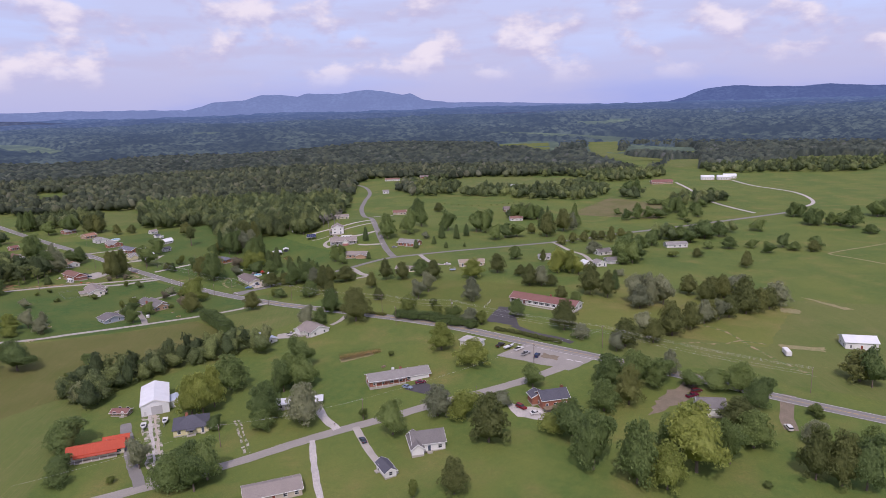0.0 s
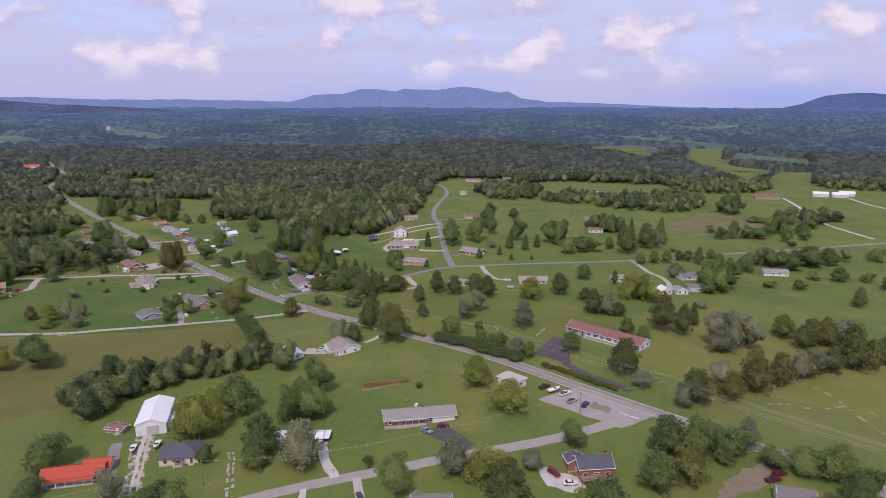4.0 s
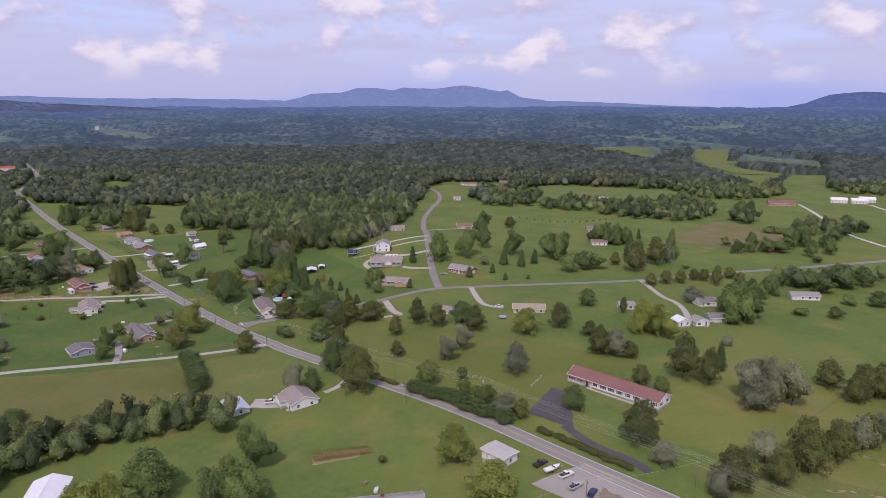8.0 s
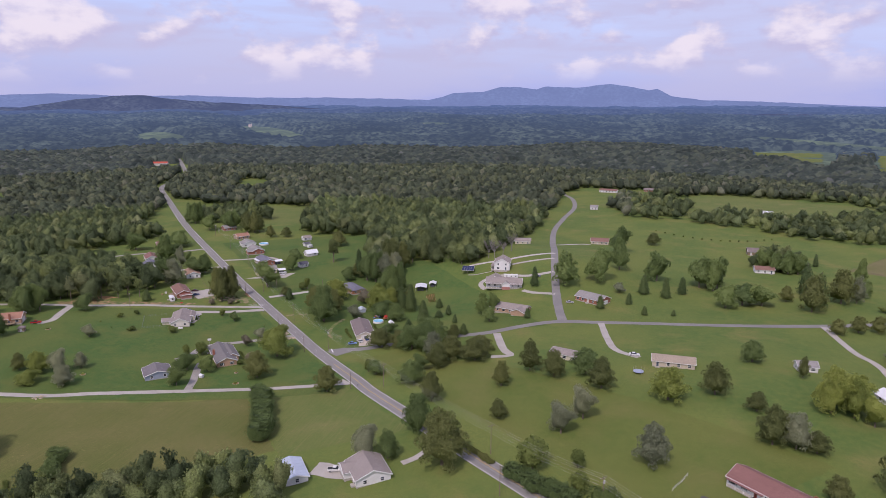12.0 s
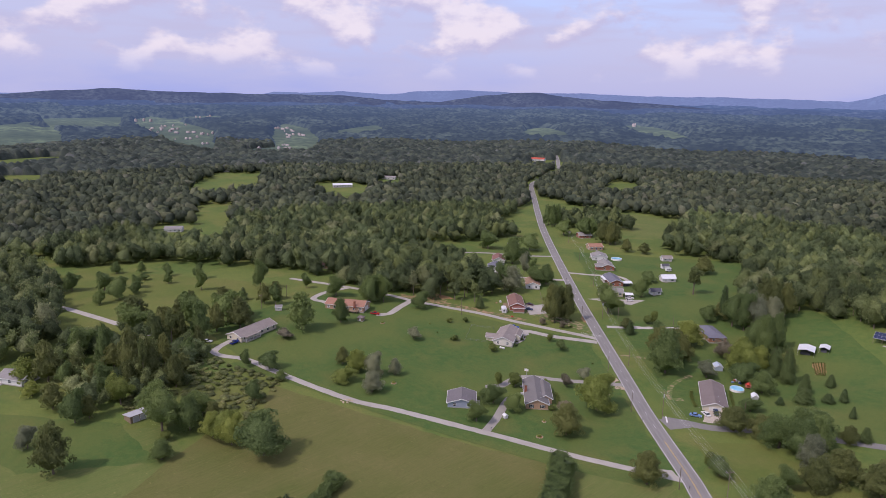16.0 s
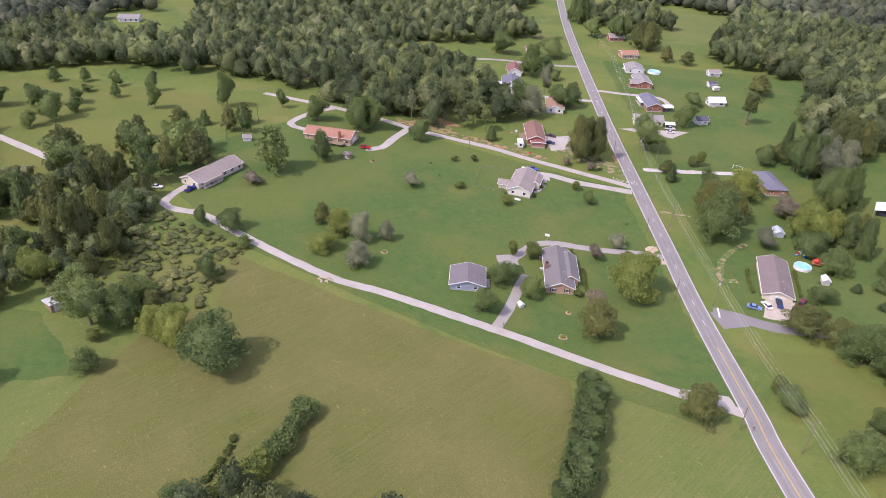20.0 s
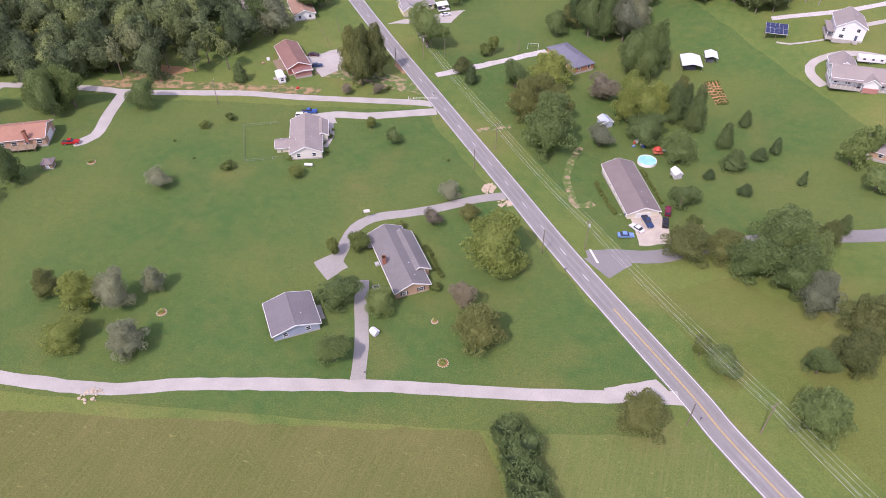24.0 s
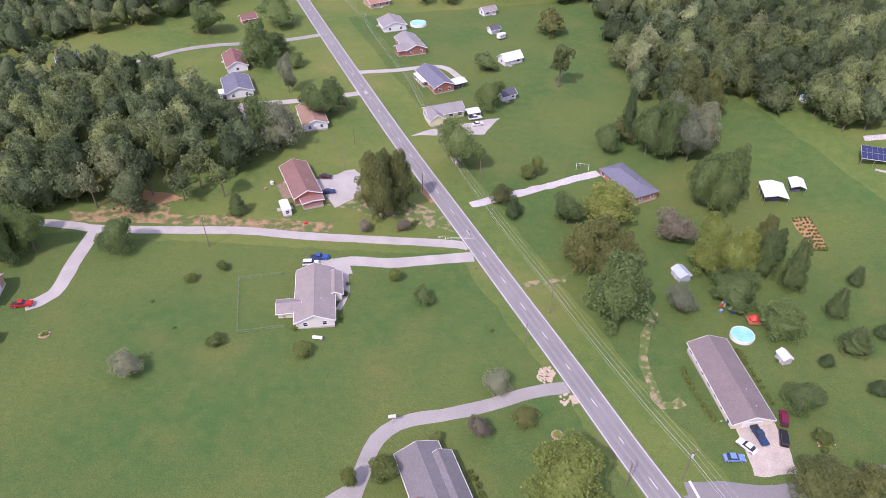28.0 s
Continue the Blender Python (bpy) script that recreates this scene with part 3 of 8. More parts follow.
for o in (-0.14, 0.14):
    bm = bmesh.new()
    ribbon(bm, main_line, o - 0.06, o + 0.06, 0.14, junction + 6, total)
    part("yellow_centre_line", bm, YELLOW_LINE, road_main, "faded yellow centre line")

way("farm_lane", [(-104, 357), (-123, 351), (-143, 345), (-170, 337), (-209, 322), (-229, 312), (-264, 303), (-291, 298), (-301, 292), (-309, 290), (-315, 298), (-317.5, 304)], 3.6, CONCRETE, "pale worn lane between the hay field and lawns", 0.13, 0.2, "road")
drape("farm_lane_mouth", (-119.5, 350.6), (-120.2, 354.4), (-109.4, 360.7), (-102.6, 355.0), 5, 5, 0.134, CONCRETE, "flared lane mouth at the road", 0.15)
drape("side_road_mouth", (-134.4, 398.0), (-123, 403.6), (-121, 399.4), (-126.2, 392.0), 6, 5, 0.092, ASPHALT, "flared mouth of the side road", 0.15)
way("side_road", [(-133.5, 399), (-126, 402), (-115, 405), (-103, 413), (-80, 424), (-56, 432), (-38, 444), (-19, 453), (10.9, 453.5), (61.9, 461), (121, 481), (193, 513), (241, 529), (291, 546), (420, 590)], 5.6, ASPHALT, "narrow grey side road", 0.095, 0.1, "road")
bm = bmesh.new()
ribbon(bm, [Vector((-133.5, 402.3)), Vector((-130.2, 397.2))], -0.3, 0.3, 0.15)
structure("stop_line", bm, WHITE_LINE, "white stop line across the side road mouth", "road marking")
way("north_road", [(-17, 455), (-22.8, 491.2), (-27.8, 532.6), (-33.2, 588.3), (-45.9, 729), (-43, 813), (-36, 896), (-43, 972), (-60, 1020)], 5.2, ASPHALT, "narrow grey road running up past the houses", 0.10, 0.1, "road")
way("front_road", [(-190, 108), (-122, 133), (-87, 146), (-57, 159), (-27, 168), (-15, 172), (11, 179), (29, 185), (46, 193), (62, 203)], 5.4, PALE_ROAD, "pale grey neighbourhood road joining the main road", 0.095, 0.15, "road")
drape("junction_apron", (22, 213), (41, 224), (66, 200), (50, 190), 6, 8, 0.105, PALE_ROAD, "wide worn pale asphalt apron at the junction", 0.4)
for a, b in (((52.0, 201.5), (54.6, 199.4)), ((55.4, 198.8), (58.0, 196.8))):
    bm = bmesh.new()
    ribbon(bm, [Vector(a), Vector(b)], -0.28, 0.28, 0.17)
    structure("stop_line", bm, WHITE_LINE, "white stop line on the junction apron", "road marking")
way("garage_drive", [(-175, 337), (-179, 347), (-183, 355), (-186, 361), (-189, 368)], 3.6, OLD_DRIVE, "short pale concrete drive", 0.10)
way("ranch_drive", [(-164, 419), (-172, 414), (-182, 405), (-190, 399), (-196, 395), (-200, 390), (-201, 384), (-200, 377), (-199, 371)], 3.8, OLD_DRIVE, "curved pale concrete drive round a house", 0.10)
drape("ranch_parking", (-205, 369), (-201, 375), (-195, 371), (-198, 364), 4, 4, 0.108, OLD_DRIVE, "concrete parking spur", 0.2)
way("long_drive", [(-206, 462), (-215, 460), (-254, 446), (-273, 440), (-293, 431), (-314, 422), (-327, 419), (-359, 408), (-378, 400), (-402, 390)], 3.8, CONCRETE, "long pale drive running past brick houses", 0.10)
way("brick_house_drive", [(-314, 421), (-309, 408), (-303, 394), (-306, 387)], 4.2, CONCRETE, "pale drive to a brick house garage", 0.105)
way("brick_back_drive", [(-359, 408), (-359, 390), (-352, 375), (-341, 377)], 3.8, CONCRETE, "pale drive curling behind a brick house", 0.105)
way("grey_house_drive", [(-203, 458), (-215, 451), (-225, 445), (-236, 441), (-242, 436)], 4.4, CONCRETE, "pale concrete drive", 0.105)
way("grey_house_path", [(-236, 438), (-233.5, 433), (-230.5, 428), (-229.5, 421)], 1.6, CONCRETE, "curved concrete garden path", 0.11, 0.05, "path")
drape("grey_house_pad", (-246, 437), (-238, 442), (-233, 436), (-242, 430), 5, 5, 0.10, CONCRETE, "pale concrete parking pad behind a house", 0.2)
way("fork_drive", [(122, 480), (123, 436), (127, 420), (127, 403), (123, 380)], 3.6, CONCRETE, "pale drive to white outbuildings", 0.10)
way("corner_drive", [(-50, 431), (-42, 403), (-37, 393), (-46, 391)], 4.0, CONCRETE, "concrete drive of a corner house", 0.10)
way("tan_house_drive", [(4, 452.3), (8, 420), (12, 402), (22, 392)], 3.4, CONCRETE, "gravel drive to a tan house", 0.10)
way("brown_house_drive", [(-25.2, 503.6), (-39.1, 504.5), (-46.4, 508)], 3.4, CONCRETE, "concrete drive", 0.10)
way("porch_house_drive", [(-29.5, 541), (-42, 533), (-50, 531.5), (-58, 533), (-66, 533), (-73, 530), (-76.5, 525), (-75.5, 519), (-71.5, 513)], 3.4, CONCRETE, "pale concrete drive looping round a house", 0.10)
way("shelter_path", [(-89, 541), (-84, 539.5), (-76, 541), (-72, 542)], 1.0, CONCRETE, "narrow pale garden path", 0.10, 0.05, "path")
way("white_house_drive", [(-33, 586), (-48, 574), (-66, 563), (-92, 558)], 3.2, GRAVEL, "pale gravel drive passing a white house", 0.10)
way("white_house_walk", [(-32, 570), (-46, 560), (-60, 552)], 2.6, CONCRETE, "pale drive to a white house", 0.10, 0.05, "path")
way("red_tan_drive", [(-38, 655.8), (-21.4, 674.8), (-9.8, 680.8)], 3.0, GRAVEL, "gravel drive", 0.10)
way("blacktop_drive", [(60, 219), (55, 226), (45, 235), (37, 248)], 3.4, BLACKTOP, "fresh black asphalt drive", 0.10)
drape("blacktop_pad", (25, 258), (36, 279), (43, 275), (40, 246), 6, 6, 0.105, BLACKTOP, "fresh black asphalt parking area", 0.4)
way("low_gravel_drive", [(-58, 157), (-56, 140), (-53, 122), (-50, 108)], 2.3, GRAVEL, "washed-out gravel drive with grass between ruts", 0.10, 0.22)
way("shed_drive", [(-42, 163), (-39, 152), (-36, 142), (-32, 132)], 2.8, CONCRETE, "narrow concrete drive to a shed", 0.10)
way("trailer_drive", [(-58, 186), (-55, 175), (-49, 163)], 3.4, GRAVEL, "gravel drive", 0.10, 0.4)
for dx in (-1.1, 1.1):
    way("barn_track", [(-128 + dx, 196), (-119 + dx, 171), (-110 + dx, 145)], 1.1, GRAVEL if dx < 0 else SAND, "pale wheel track to a barn", 0.112, 0.4)
    way("grass_track", [(-90 + dx * 0.8, 181), (-81 + dx * 0.8, 153)], 0.9, WORN_GRAVEL, "faint wheel track in the grass", 0.10, 0.3)
way("barn_drive", [(-129, 197), (-120, 171), (-109, 141)], 6.4, WORN_GRAVEL, "patchy gravel drive grown with grass before a barn", 0.10, 0.7)
way("red_roof_drive", [(-136, 189), (-129, 171), (-120, 150), (-114, 138)], 4.0, ASPHALT, "old grey drive beside a red-roofed house", 0.10, 0.3)
drape("ranch_apron", (-22, 190), (-14, 196), (-3, 181), (-6, 177), 5, 5, 0.105, BLACKTOP, "dark parking area beside a long house", 0.3)
drape("gravel_lot", (17, 168), (30, 160), (33, 149), (20, 156), 5, 5, 0.10, GRAVEL, "rough gravel parking lot", 0.6)
way("east_dirt_drive", [(103, 178), (97, 172), (88, 164), (78, 158)], 5.0, DIRT, "brown dirt drive under trees", 0.10, 0.5)
way("east_drive", [(130, 157), (120, 143), (115, 131)], 5.0, DIRT, "dirt drive", 0.10, 0.5)
way("gable_house_drive", [(-50, 300), (-54, 291), (-58, 287)], 3.0, CONCRETE, "concrete drive", 0.10)
drape("gable_house_pad", (-88, 277), (-87, 285), (-74, 284), (-74, 275), 4, 4, 0.10, CONCRETE, "stained concrete pad with grass islands", 0.5)
way("blue_roof_drive", [(-213, 483), (-200, 496), (-187, 509), (-177, 519)], 3.6, GRAVEL, "stony drive across a lawn", 0.10, 0.4)
way("purple_roof_drive", [(-294, 557), (-280, 565), (-262, 577), (-250, 570)], 3.4, CONCRETE, "grey drive", 0.10)
drape("car_park", (-250, 516), (-240, 528), (-222, 543), (-224, 528), 5, 6, 0.10, CONCRETE, "grey parking area beside a house", 0.5)
way("dark_blue_drive", [(-281, 542), (-298, 527), (-319, 513)], 3.8, CONCRETE, "grey drive shared by three houses", 0.10)
way("top_lane", [(-329, 590), (-349, 571), (-372, 557), (-386, 541), (-396, 513)], 4.0, OLD_DRIVE, "pale lane leading to woods", 0.10, 0.15, "road")
drape("brick_pad", (-268, 474), (-259, 486), (-246, 480), (-254, 463), 5, 5, 0.10, CONCRETE, "broad concrete pad beside a brick house", 0.6)
way("far_white_drive", [(411, 868), (397, 800), (377, 721), (366, 660), (370, 590)], 4.0, GRAVEL, "long white gravel drive over a hill", 0.12, 0.2)
way("hill_white_drive", [(497, 868), (490, 800), (500, 720), (470, 640), (420, 600)], 4.0, GRAVEL, "long white gravel drive over a hill", 0.12, 0.2)
way("west_lane", [(-470, 247), (-425, 260), (-377, 271), (-350, 277)], 4.0, CONCRETE, "pale lane crossing fields", 0.10, 0.15, "road")
drape("garage_pad", (-125, 421), (-117, 426), (-111.6, 412.5), (-120.5, 408), 6, 6, 0.10, SAND, "pale tan gravel parking pad", 0.6)
drape("lane_bank", (-327, 420.5), (-329, 426), (-250, 456), (-249, 450.5), 5, 16, 0.085, WORN_CLAY, "bank of thin grass and bare clay along a lane", 0.8)
drape("wood_edge_soil", (-321, 427), (-324, 437), (-305, 446), (-299, 434), 6, 6, 0.095, WORN_CLAY, "bare orange soil under trees at the wood's edge", 1.2)
drape("house_edge_soil", (-258, 463), (-262, 470), (-214, 478), (-211, 467), 6, 8, 0.085, WORN_EARTH, "thin worn grass beside a brick house", 1.0)
drape("farm_yard", (68, 147), (75, 158), (91, 171), (89, 157), 6, 7, 0.085, DIRT, "bare brown dirt yard of a farmhouse", 1.3)
way("pasture_streak", [(106, 211), (118, 213), (130, 210), (142, 214), (152, 209)], 1.3, WORN_EARTH, "pale worn streak in the pasture", 0.08, 0.6, "path")
way("pasture_path", [(134, 236), (141, 226), (143, 208), (146, 190), (152, 172)], 1.6, WORN_EARTH, "faint trodden path in the pasture", 0.085, 0.4, "path")
for nm, quad in (("clay_bank", ((-319, 439), (-315, 446), (-301, 447), (-305, 441))), ("clay_cut", ((-248, 507), (-240, 500), (-222, 478), (-228, 480)))):
    drape(nm, *quad, 5, 8, 0.10, CLAY, "bare orange clay bank", 0.9)
for nm, quad in (("pasture_soil", ((190, 259), (196, 268), (205, 262), (199, 256))), ("pasture_soil_bank", ((222, 289), (226, 285), (236, 262), (231, 262))), ("feed_lot", ((156, 205), (158, 209), (178, 204), (175, 199)))):
    drape(nm, *quad, 5, 7, 0.09, DRY_EARTH, "bare trampled soil in the pasture", 1.0)
way("pasture_track", [(392, 425), (360, 415), (330, 405), (319, 398), (326, 384), (335, 362), (340, 340)], 2.0, DRY_EARTH, "pale worn track in the pasture", 0.07, 0.4, "path")
drape("dirt_patch", (-186, 450), (-184.5, 453.5), (-174.5, 461.5), (-174, 457.5), 5, 6, 0.08, WORN_EARTH, "worn bare patch of soil in the lawn", 0.5)
drape("worn_patch", (41.5, 206.5), (43.5, 210.5), (49.5, 204.5), (47.5, 201), 6, 6, 0.15, DIRT, "bare clay spot on the junction apron", 0.5)
way("worn_path", [(-147.7, 455), (-149.2, 444), (-148, 434), (-144.6, 426), (-141.6, 421.4), (-137, 424.6)], 2.4, WORN_EARTH, "worn dirt trail in the lawn", 0.07, 0.55, "path")

# ---------------------------------------------------------------- trees


def leaf_cards(rnd, lobes, count, size, flat=0.35):
    """Small three-cornered leaf sprays over the outsides of some lobes. lobes: centre, radii."""
    weight = np.array([r[0] * r[2] for _, r in lobes])
    which = rnd.choice(len(lobes), count, p=weight / weight.sum())
    c = np.array([l[0] for l in lobes])[which]
    r = np.array([l[1] for l in lobes])[which]
    n = rnd.normal(size=(count, 3))
    n[:, 2] = np.abs(n[:, 2]) * 1.1 - 0.35
    n /= np.linalg.norm(n, axis=1, keepdims=True)
    p = c + n * r * rnd.uniform(0.74, 1.10, (count, 1))
    t = n * 0.75 + rnd.normal(size=(count, 3)) * 0.62
    t /= np.linalg.norm(t, axis=1, keepdims=True)
    u = np.cross(t, rnd.normal(size=(count, 3)))
    u /= np.linalg.norm(u, axis=1, keepdims=True)
    v = np.cross(t, u)
    s = size * rnd.uniform(0.55, 1.35, (count, 1))
    q = np.stack([p + u * s * 1.15, p - u * s * 0.6 + v * s * 0.8, p - u * s * 0.5 - v * s * 0.85 - t * s * flat], 1)
    return q.reshape(-1, 3), np.arange(count * 3).reshape(-1, 3)


def core_ball(lobes, shrink, n=6):
    """Dark inner masses that close a hedge, as coarse uneven balls."""
    vs, fs = [], []
    for (c, r) in lobes:
        base = len(vs)
        for i in range(1, 4):
            a = math.pi * i / 4
            for j in range(n):
                b = 2 * math.pi * (j + 0.5 * (i % 2)) / n
                vs.append((c[0] + shrink * r[0] * math.sin(a) * math.cos(b), c[1] + shrink * r[1] * math.sin(a) * math.sin(b), c[2] + shrink * r[2] * math.cos(a)))
        for i in range(2):
            for j in range(n):
                p, q, m, k = base + i * n + j, base + i * n + (j + 1) % n, base + (i + 1) * n + (j + 1) % n, base + (i + 1) * n + j
                fs += [(p, q, m), (p, m, k)]
        fs += [(base, base + j, base + j + 1) for j in range(1, n - 1)]
    return np.array(vs), np.array(fs)


def core_shell(rnd, lobes, shrink, nu=14, nv=9, rough=0.05):
    """The inner mass of a crown: one lumpy closed skin just inside all its lobes."""
    c = np.array([l[0] for l in lobes], float)
    r = np.array([l[1] for l in lobes], float)
    w = r.prod(1)
    mid = (c * w[:, None]).sum(0) / w.sum()
    th = math.pi * (np.arange(nv) + 0.6) / (nv + 0.2)
    ph = 2 * math.pi * np.arange(nu) / nu
    tt, pp = np.meshgrid(th, ph, indexing="ij")
    pp = pp + (np.arange(nv) % 2)[:, None] * math.pi / nu
    d = np.stack([np.sin(tt) * np.cos(pp), np.sin(tt) * np.sin(pp), np.cos(tt)], -1).reshape(-1, 3)
    d = np.concatenate([d, [[0, 0, 1.0], [0, 0, -1.0]]])
    o, k = (mid - c) / r, d[:, None, :] / r
    aa, bb, cc = (k * k).sum(-1), (k * o).sum(-1), (o * o).sum(-1) - 1
    disc = bb * bb - aa * cc
    far = np.where(disc > 0, (-bb + np.sqrt(np.maximum(disc, 0))) / aa, 0.0).max(1)
    far = np.maximum(far, 0.06) * shrink * (1 + rnd.normal(size=len(d)) * rough)
    v = mid + d * far[:, None]
    i = np.arange(nu * nv).reshape(nv, nu)
    j = np.roll(i, -1, 1)
    f = np.concatenate([np.stack([i[:-1], i[1:], j[1:]], -1).reshape(-1, 3), np.stack([i[:-1], j[1:], j[:-1]], -1).reshape(-1, 3),
                        np.stack([i[0], j[0], np.full(nu, nu * nv)], -1), np.stack([j[-1], i[-1], np.full(nu, nu * nv + 1)], -1)])
    return v, f


def crown_lobes(rnd, form):
    """Lobes of a crown in a unit box: half a unit about the stem, one unit high."""
    lobes = []
    if form == "round":
        lobes.append(((0, 0, 0.50), (0.34, 0.34, 0.38)))
        for k in range(24):
            a, h = k * 2.4 + rnd.uniform(-0.4, 0.4), 0.13 + 0.76 * ((k * 0.618) % 1)
            out = 0.39 * math.sqrt(max(0.02, 1 - ((h - 0.44) / 0.50) ** 2)) * rnd.uniform(0.85, 1.10)
            s = rnd.uniform(0.10, 0.17)
            lobes.append(((out * math.cos(a), out * math.sin(a), h), (s, s, s * 0.8)))
    elif form == "oval":
        lobes.append(((0, 0, 0.36), (0.37, 0.37, 0.31)))
        lobes.append(((0, 0, 0.62), (0.25, 0.25, 0.32)))
        for k in range(18):
            a, h = k * 2.4 + rnd.uniform(-0.4, 0.4), 0.10 + 0.82 * (k + 0.5) / 18
            out = 0.40 * max(0.05, 1 - max(0.0, (h - 0.34) / 0.66) ** 1.5) * (0.8 if h < 0.16 else 1.0) * rnd.uniform(0.9, 1.08)
            s = rnd.uniform(0.08, 0.13)
            lobes.append(((out * math.cos(a), out * math.sin(a), h), (s, s, s)))
    elif form == "cone":
        for k in range(9):
            h = 0.07 + 0.86 * k / 9
            r = 0.45 * (1 - h) ** 0.58
            lobes.append(((0, 0, h), (r * 0.75, r * 0.75, 0.10)))
            for j in range(4):
                a = k * 0.9 + j * 1.571 + rnd.uniform(-0.3, 0.3)
                lobes.append(((r * 0.66 * math.cos(a), r * 0.66 * math.sin(a), h - 0.02), (r * 0.42, r * 0.42, 0.07)))
    elif form == "open":
        for k in range(9):
            a, h = k * 2.4, rnd.uniform(0.35, 0.92)
            out = rnd.uniform(0.08, 0.34)
            s = rnd.uniform(0.09, 0.17)
            lobes.append(((out * math.cos(a), out * math.sin(a), h), (s, s, s * 0.8)))
        lobes.append(((0, 0, 0.6), (0.2, 0.2, 0.25)))
    else:  # low bush
        for k in range(8):
            a = k * 2.4
            out = rnd.uniform(0.0, 0.28)
            s = rnd.uniform(0.17, 0.25)
            lobes.append(((out * math.cos(a), out * math.sin(a), rnd.uniform(0.28, 0.70)), (s, s, s * 1.1)))
    return lobes


def crown_mesh(name, form, seed, count, size, mat):
    rnd = np.random.RandomState(seed)
    lobes = crown_lobes(rnd, form)
    v, q = leaf_cards(rnd, lobes, count, size)
    cv, cf = core_shell(rnd, lobes, 0.60 if form == "open" else 0.78, rough=0.09)
    return raw_mesh(name, np.concatenate([v, cv]), np.concatenate([q, cf + len(v)]), mat)


def trunk_mesh(form, seed):
    rnd = random.Random(seed)
    bm = bmesh.new()
    top = {"round": 0.62, "oval": 0.75, "cone": 0.92, "open": 0.8, "bush": 0.4}[form]
    bend = Vector((rnd.uniform(-0.02, 0.02), rnd.uniform(-0.02, 0.02), 0))
    tube(bm, (0, 0, -0.03), bend + Vector((0, 0, top * 0.45)), 0.030, 0.022, 7)
    tube(bm, bend + Vector((0, 0, top * 0.44)), bend * 2 + Vector((0, 0, top)), 0.022, 0.008, 6)
    for k in range(6):
        a, h = k * 2.4 + rnd.uniform(-0.3, 0.3), top * rnd.uniform(0.35, 0.8)
        r = rnd.uniform(0.18, 0.32) * (1 - 0.5 * h)
        tube(bm, bend + Vector((0, 0, h)), Vector((r * math.cos(a), r * math.sin(a), h + rnd.uniform(0.08, 0.2))), 0.012, 0.004, 5)
    return mesh_from("trunk", bm, BARK)


KINDS = {
    "b": ("broadleaf_tree", ("round", "oval", "round"), 2900, 0.0245, "full dark green broadleaf tree on grass", "tree"),
    "y": ("broadleaf_tree", ("round", "oval"), 2900, 0.0245, "bright yellow-green broadleaf tree on a lawn", "tree"),
    "o": ("cedar_tree", ("oval", "oval"), 2900, 0.024, "dense olive-green cedar tree standing in grass", "tree"),
    "g": ("silver_tree", ("oval", "round"), 2500, 0.023, "silver-grey thin-leaved tree on grass", "tree"),
    "c": ("conifer_tree", ("cone", "cone"), 2400, 0.024, "dark green cone-shaped conifer on a lawn", "conifer"),
    "p": ("pine_tree", ("open", "round"), 2000, 0.025, "tall open-crowned pine tree on a lawn", "pine tree"),
    "s": ("shrub", ("bush", "bush"), 1100, 0.038, "rounded green garden shrub on grass", "shrub"),
    "r": ("bronze_tree", ("bush", "round"), 1900, 0.027, "small bronze-leaved tree on a lawn", "tree"),
}
MODELS = {}


def tree_at(kind, x, y, h, w, i):
    name, forms, count, size, label, cat = KINDS[kind]
    form = forms[i % len(forms)]
    rnd = random.Random(i * 7919 + int(x))
    tall = h * (0.97 if form != "bush" else 1.0)
    m = Matrix.LocRotScale((x, y, gz(x, y)), Euler((0, 0, rnd.uniform(0, 6.28))), (w * 1.05, w * 1.05 * rnd.uniform(0.88, 1.1), tall))
    far = y > 610 or x > 120 or (y > 430 and x > -90) or (x < -285 and y < 360)
    fine = x < -40 and 225 < y < 560
    key = (kind, i % len(forms), far, fine)
    if far:
        count, size = int(count * 0.52), size * 1.30
    elif fine:
        count, size = int(count * 2.3), size * 0.66
    else:
        count, size = int(count * 1.15), size * 0.90
    if key in MODELS:
        own = MODELS[key].scale
        copy_thing(MODELS[key], m @ Matrix.Diagonal((1 / own.x, 1 / own.y, 1 / own.z, 1)))
        return
    t = root(name, label, cat, m)
    tr = new("trunk", trunk_mesh(form, i))
    tr.parent = t
    cr = new("crown", crown_mesh("crown", form, 11 + i, count, size, FOLIAGE[kind]))
    cr.parent = t
    MODELS[key] = t


planted = 0


def plant(kind, spots):
    global planted
    for x, y, h, w in spots:
        if w < 20:
            tree_at(kind, x, y, h, w, planted)
            planted += 1
            continue
        for k in range(4):  # a clump of four stems
            a = 1.571 * k + 0.4 + 0.3 * math.sin(x + k)
            o = 0.24 * w
            tree_at(kind, x + o * math.cos(a), y + o * math.sin(a), h * (0.88 + 0.06 * ((k * 7 + int(w)) % 3)), w * (0.52 + 0.05 * (k % 3)), planted)
            planted += 1


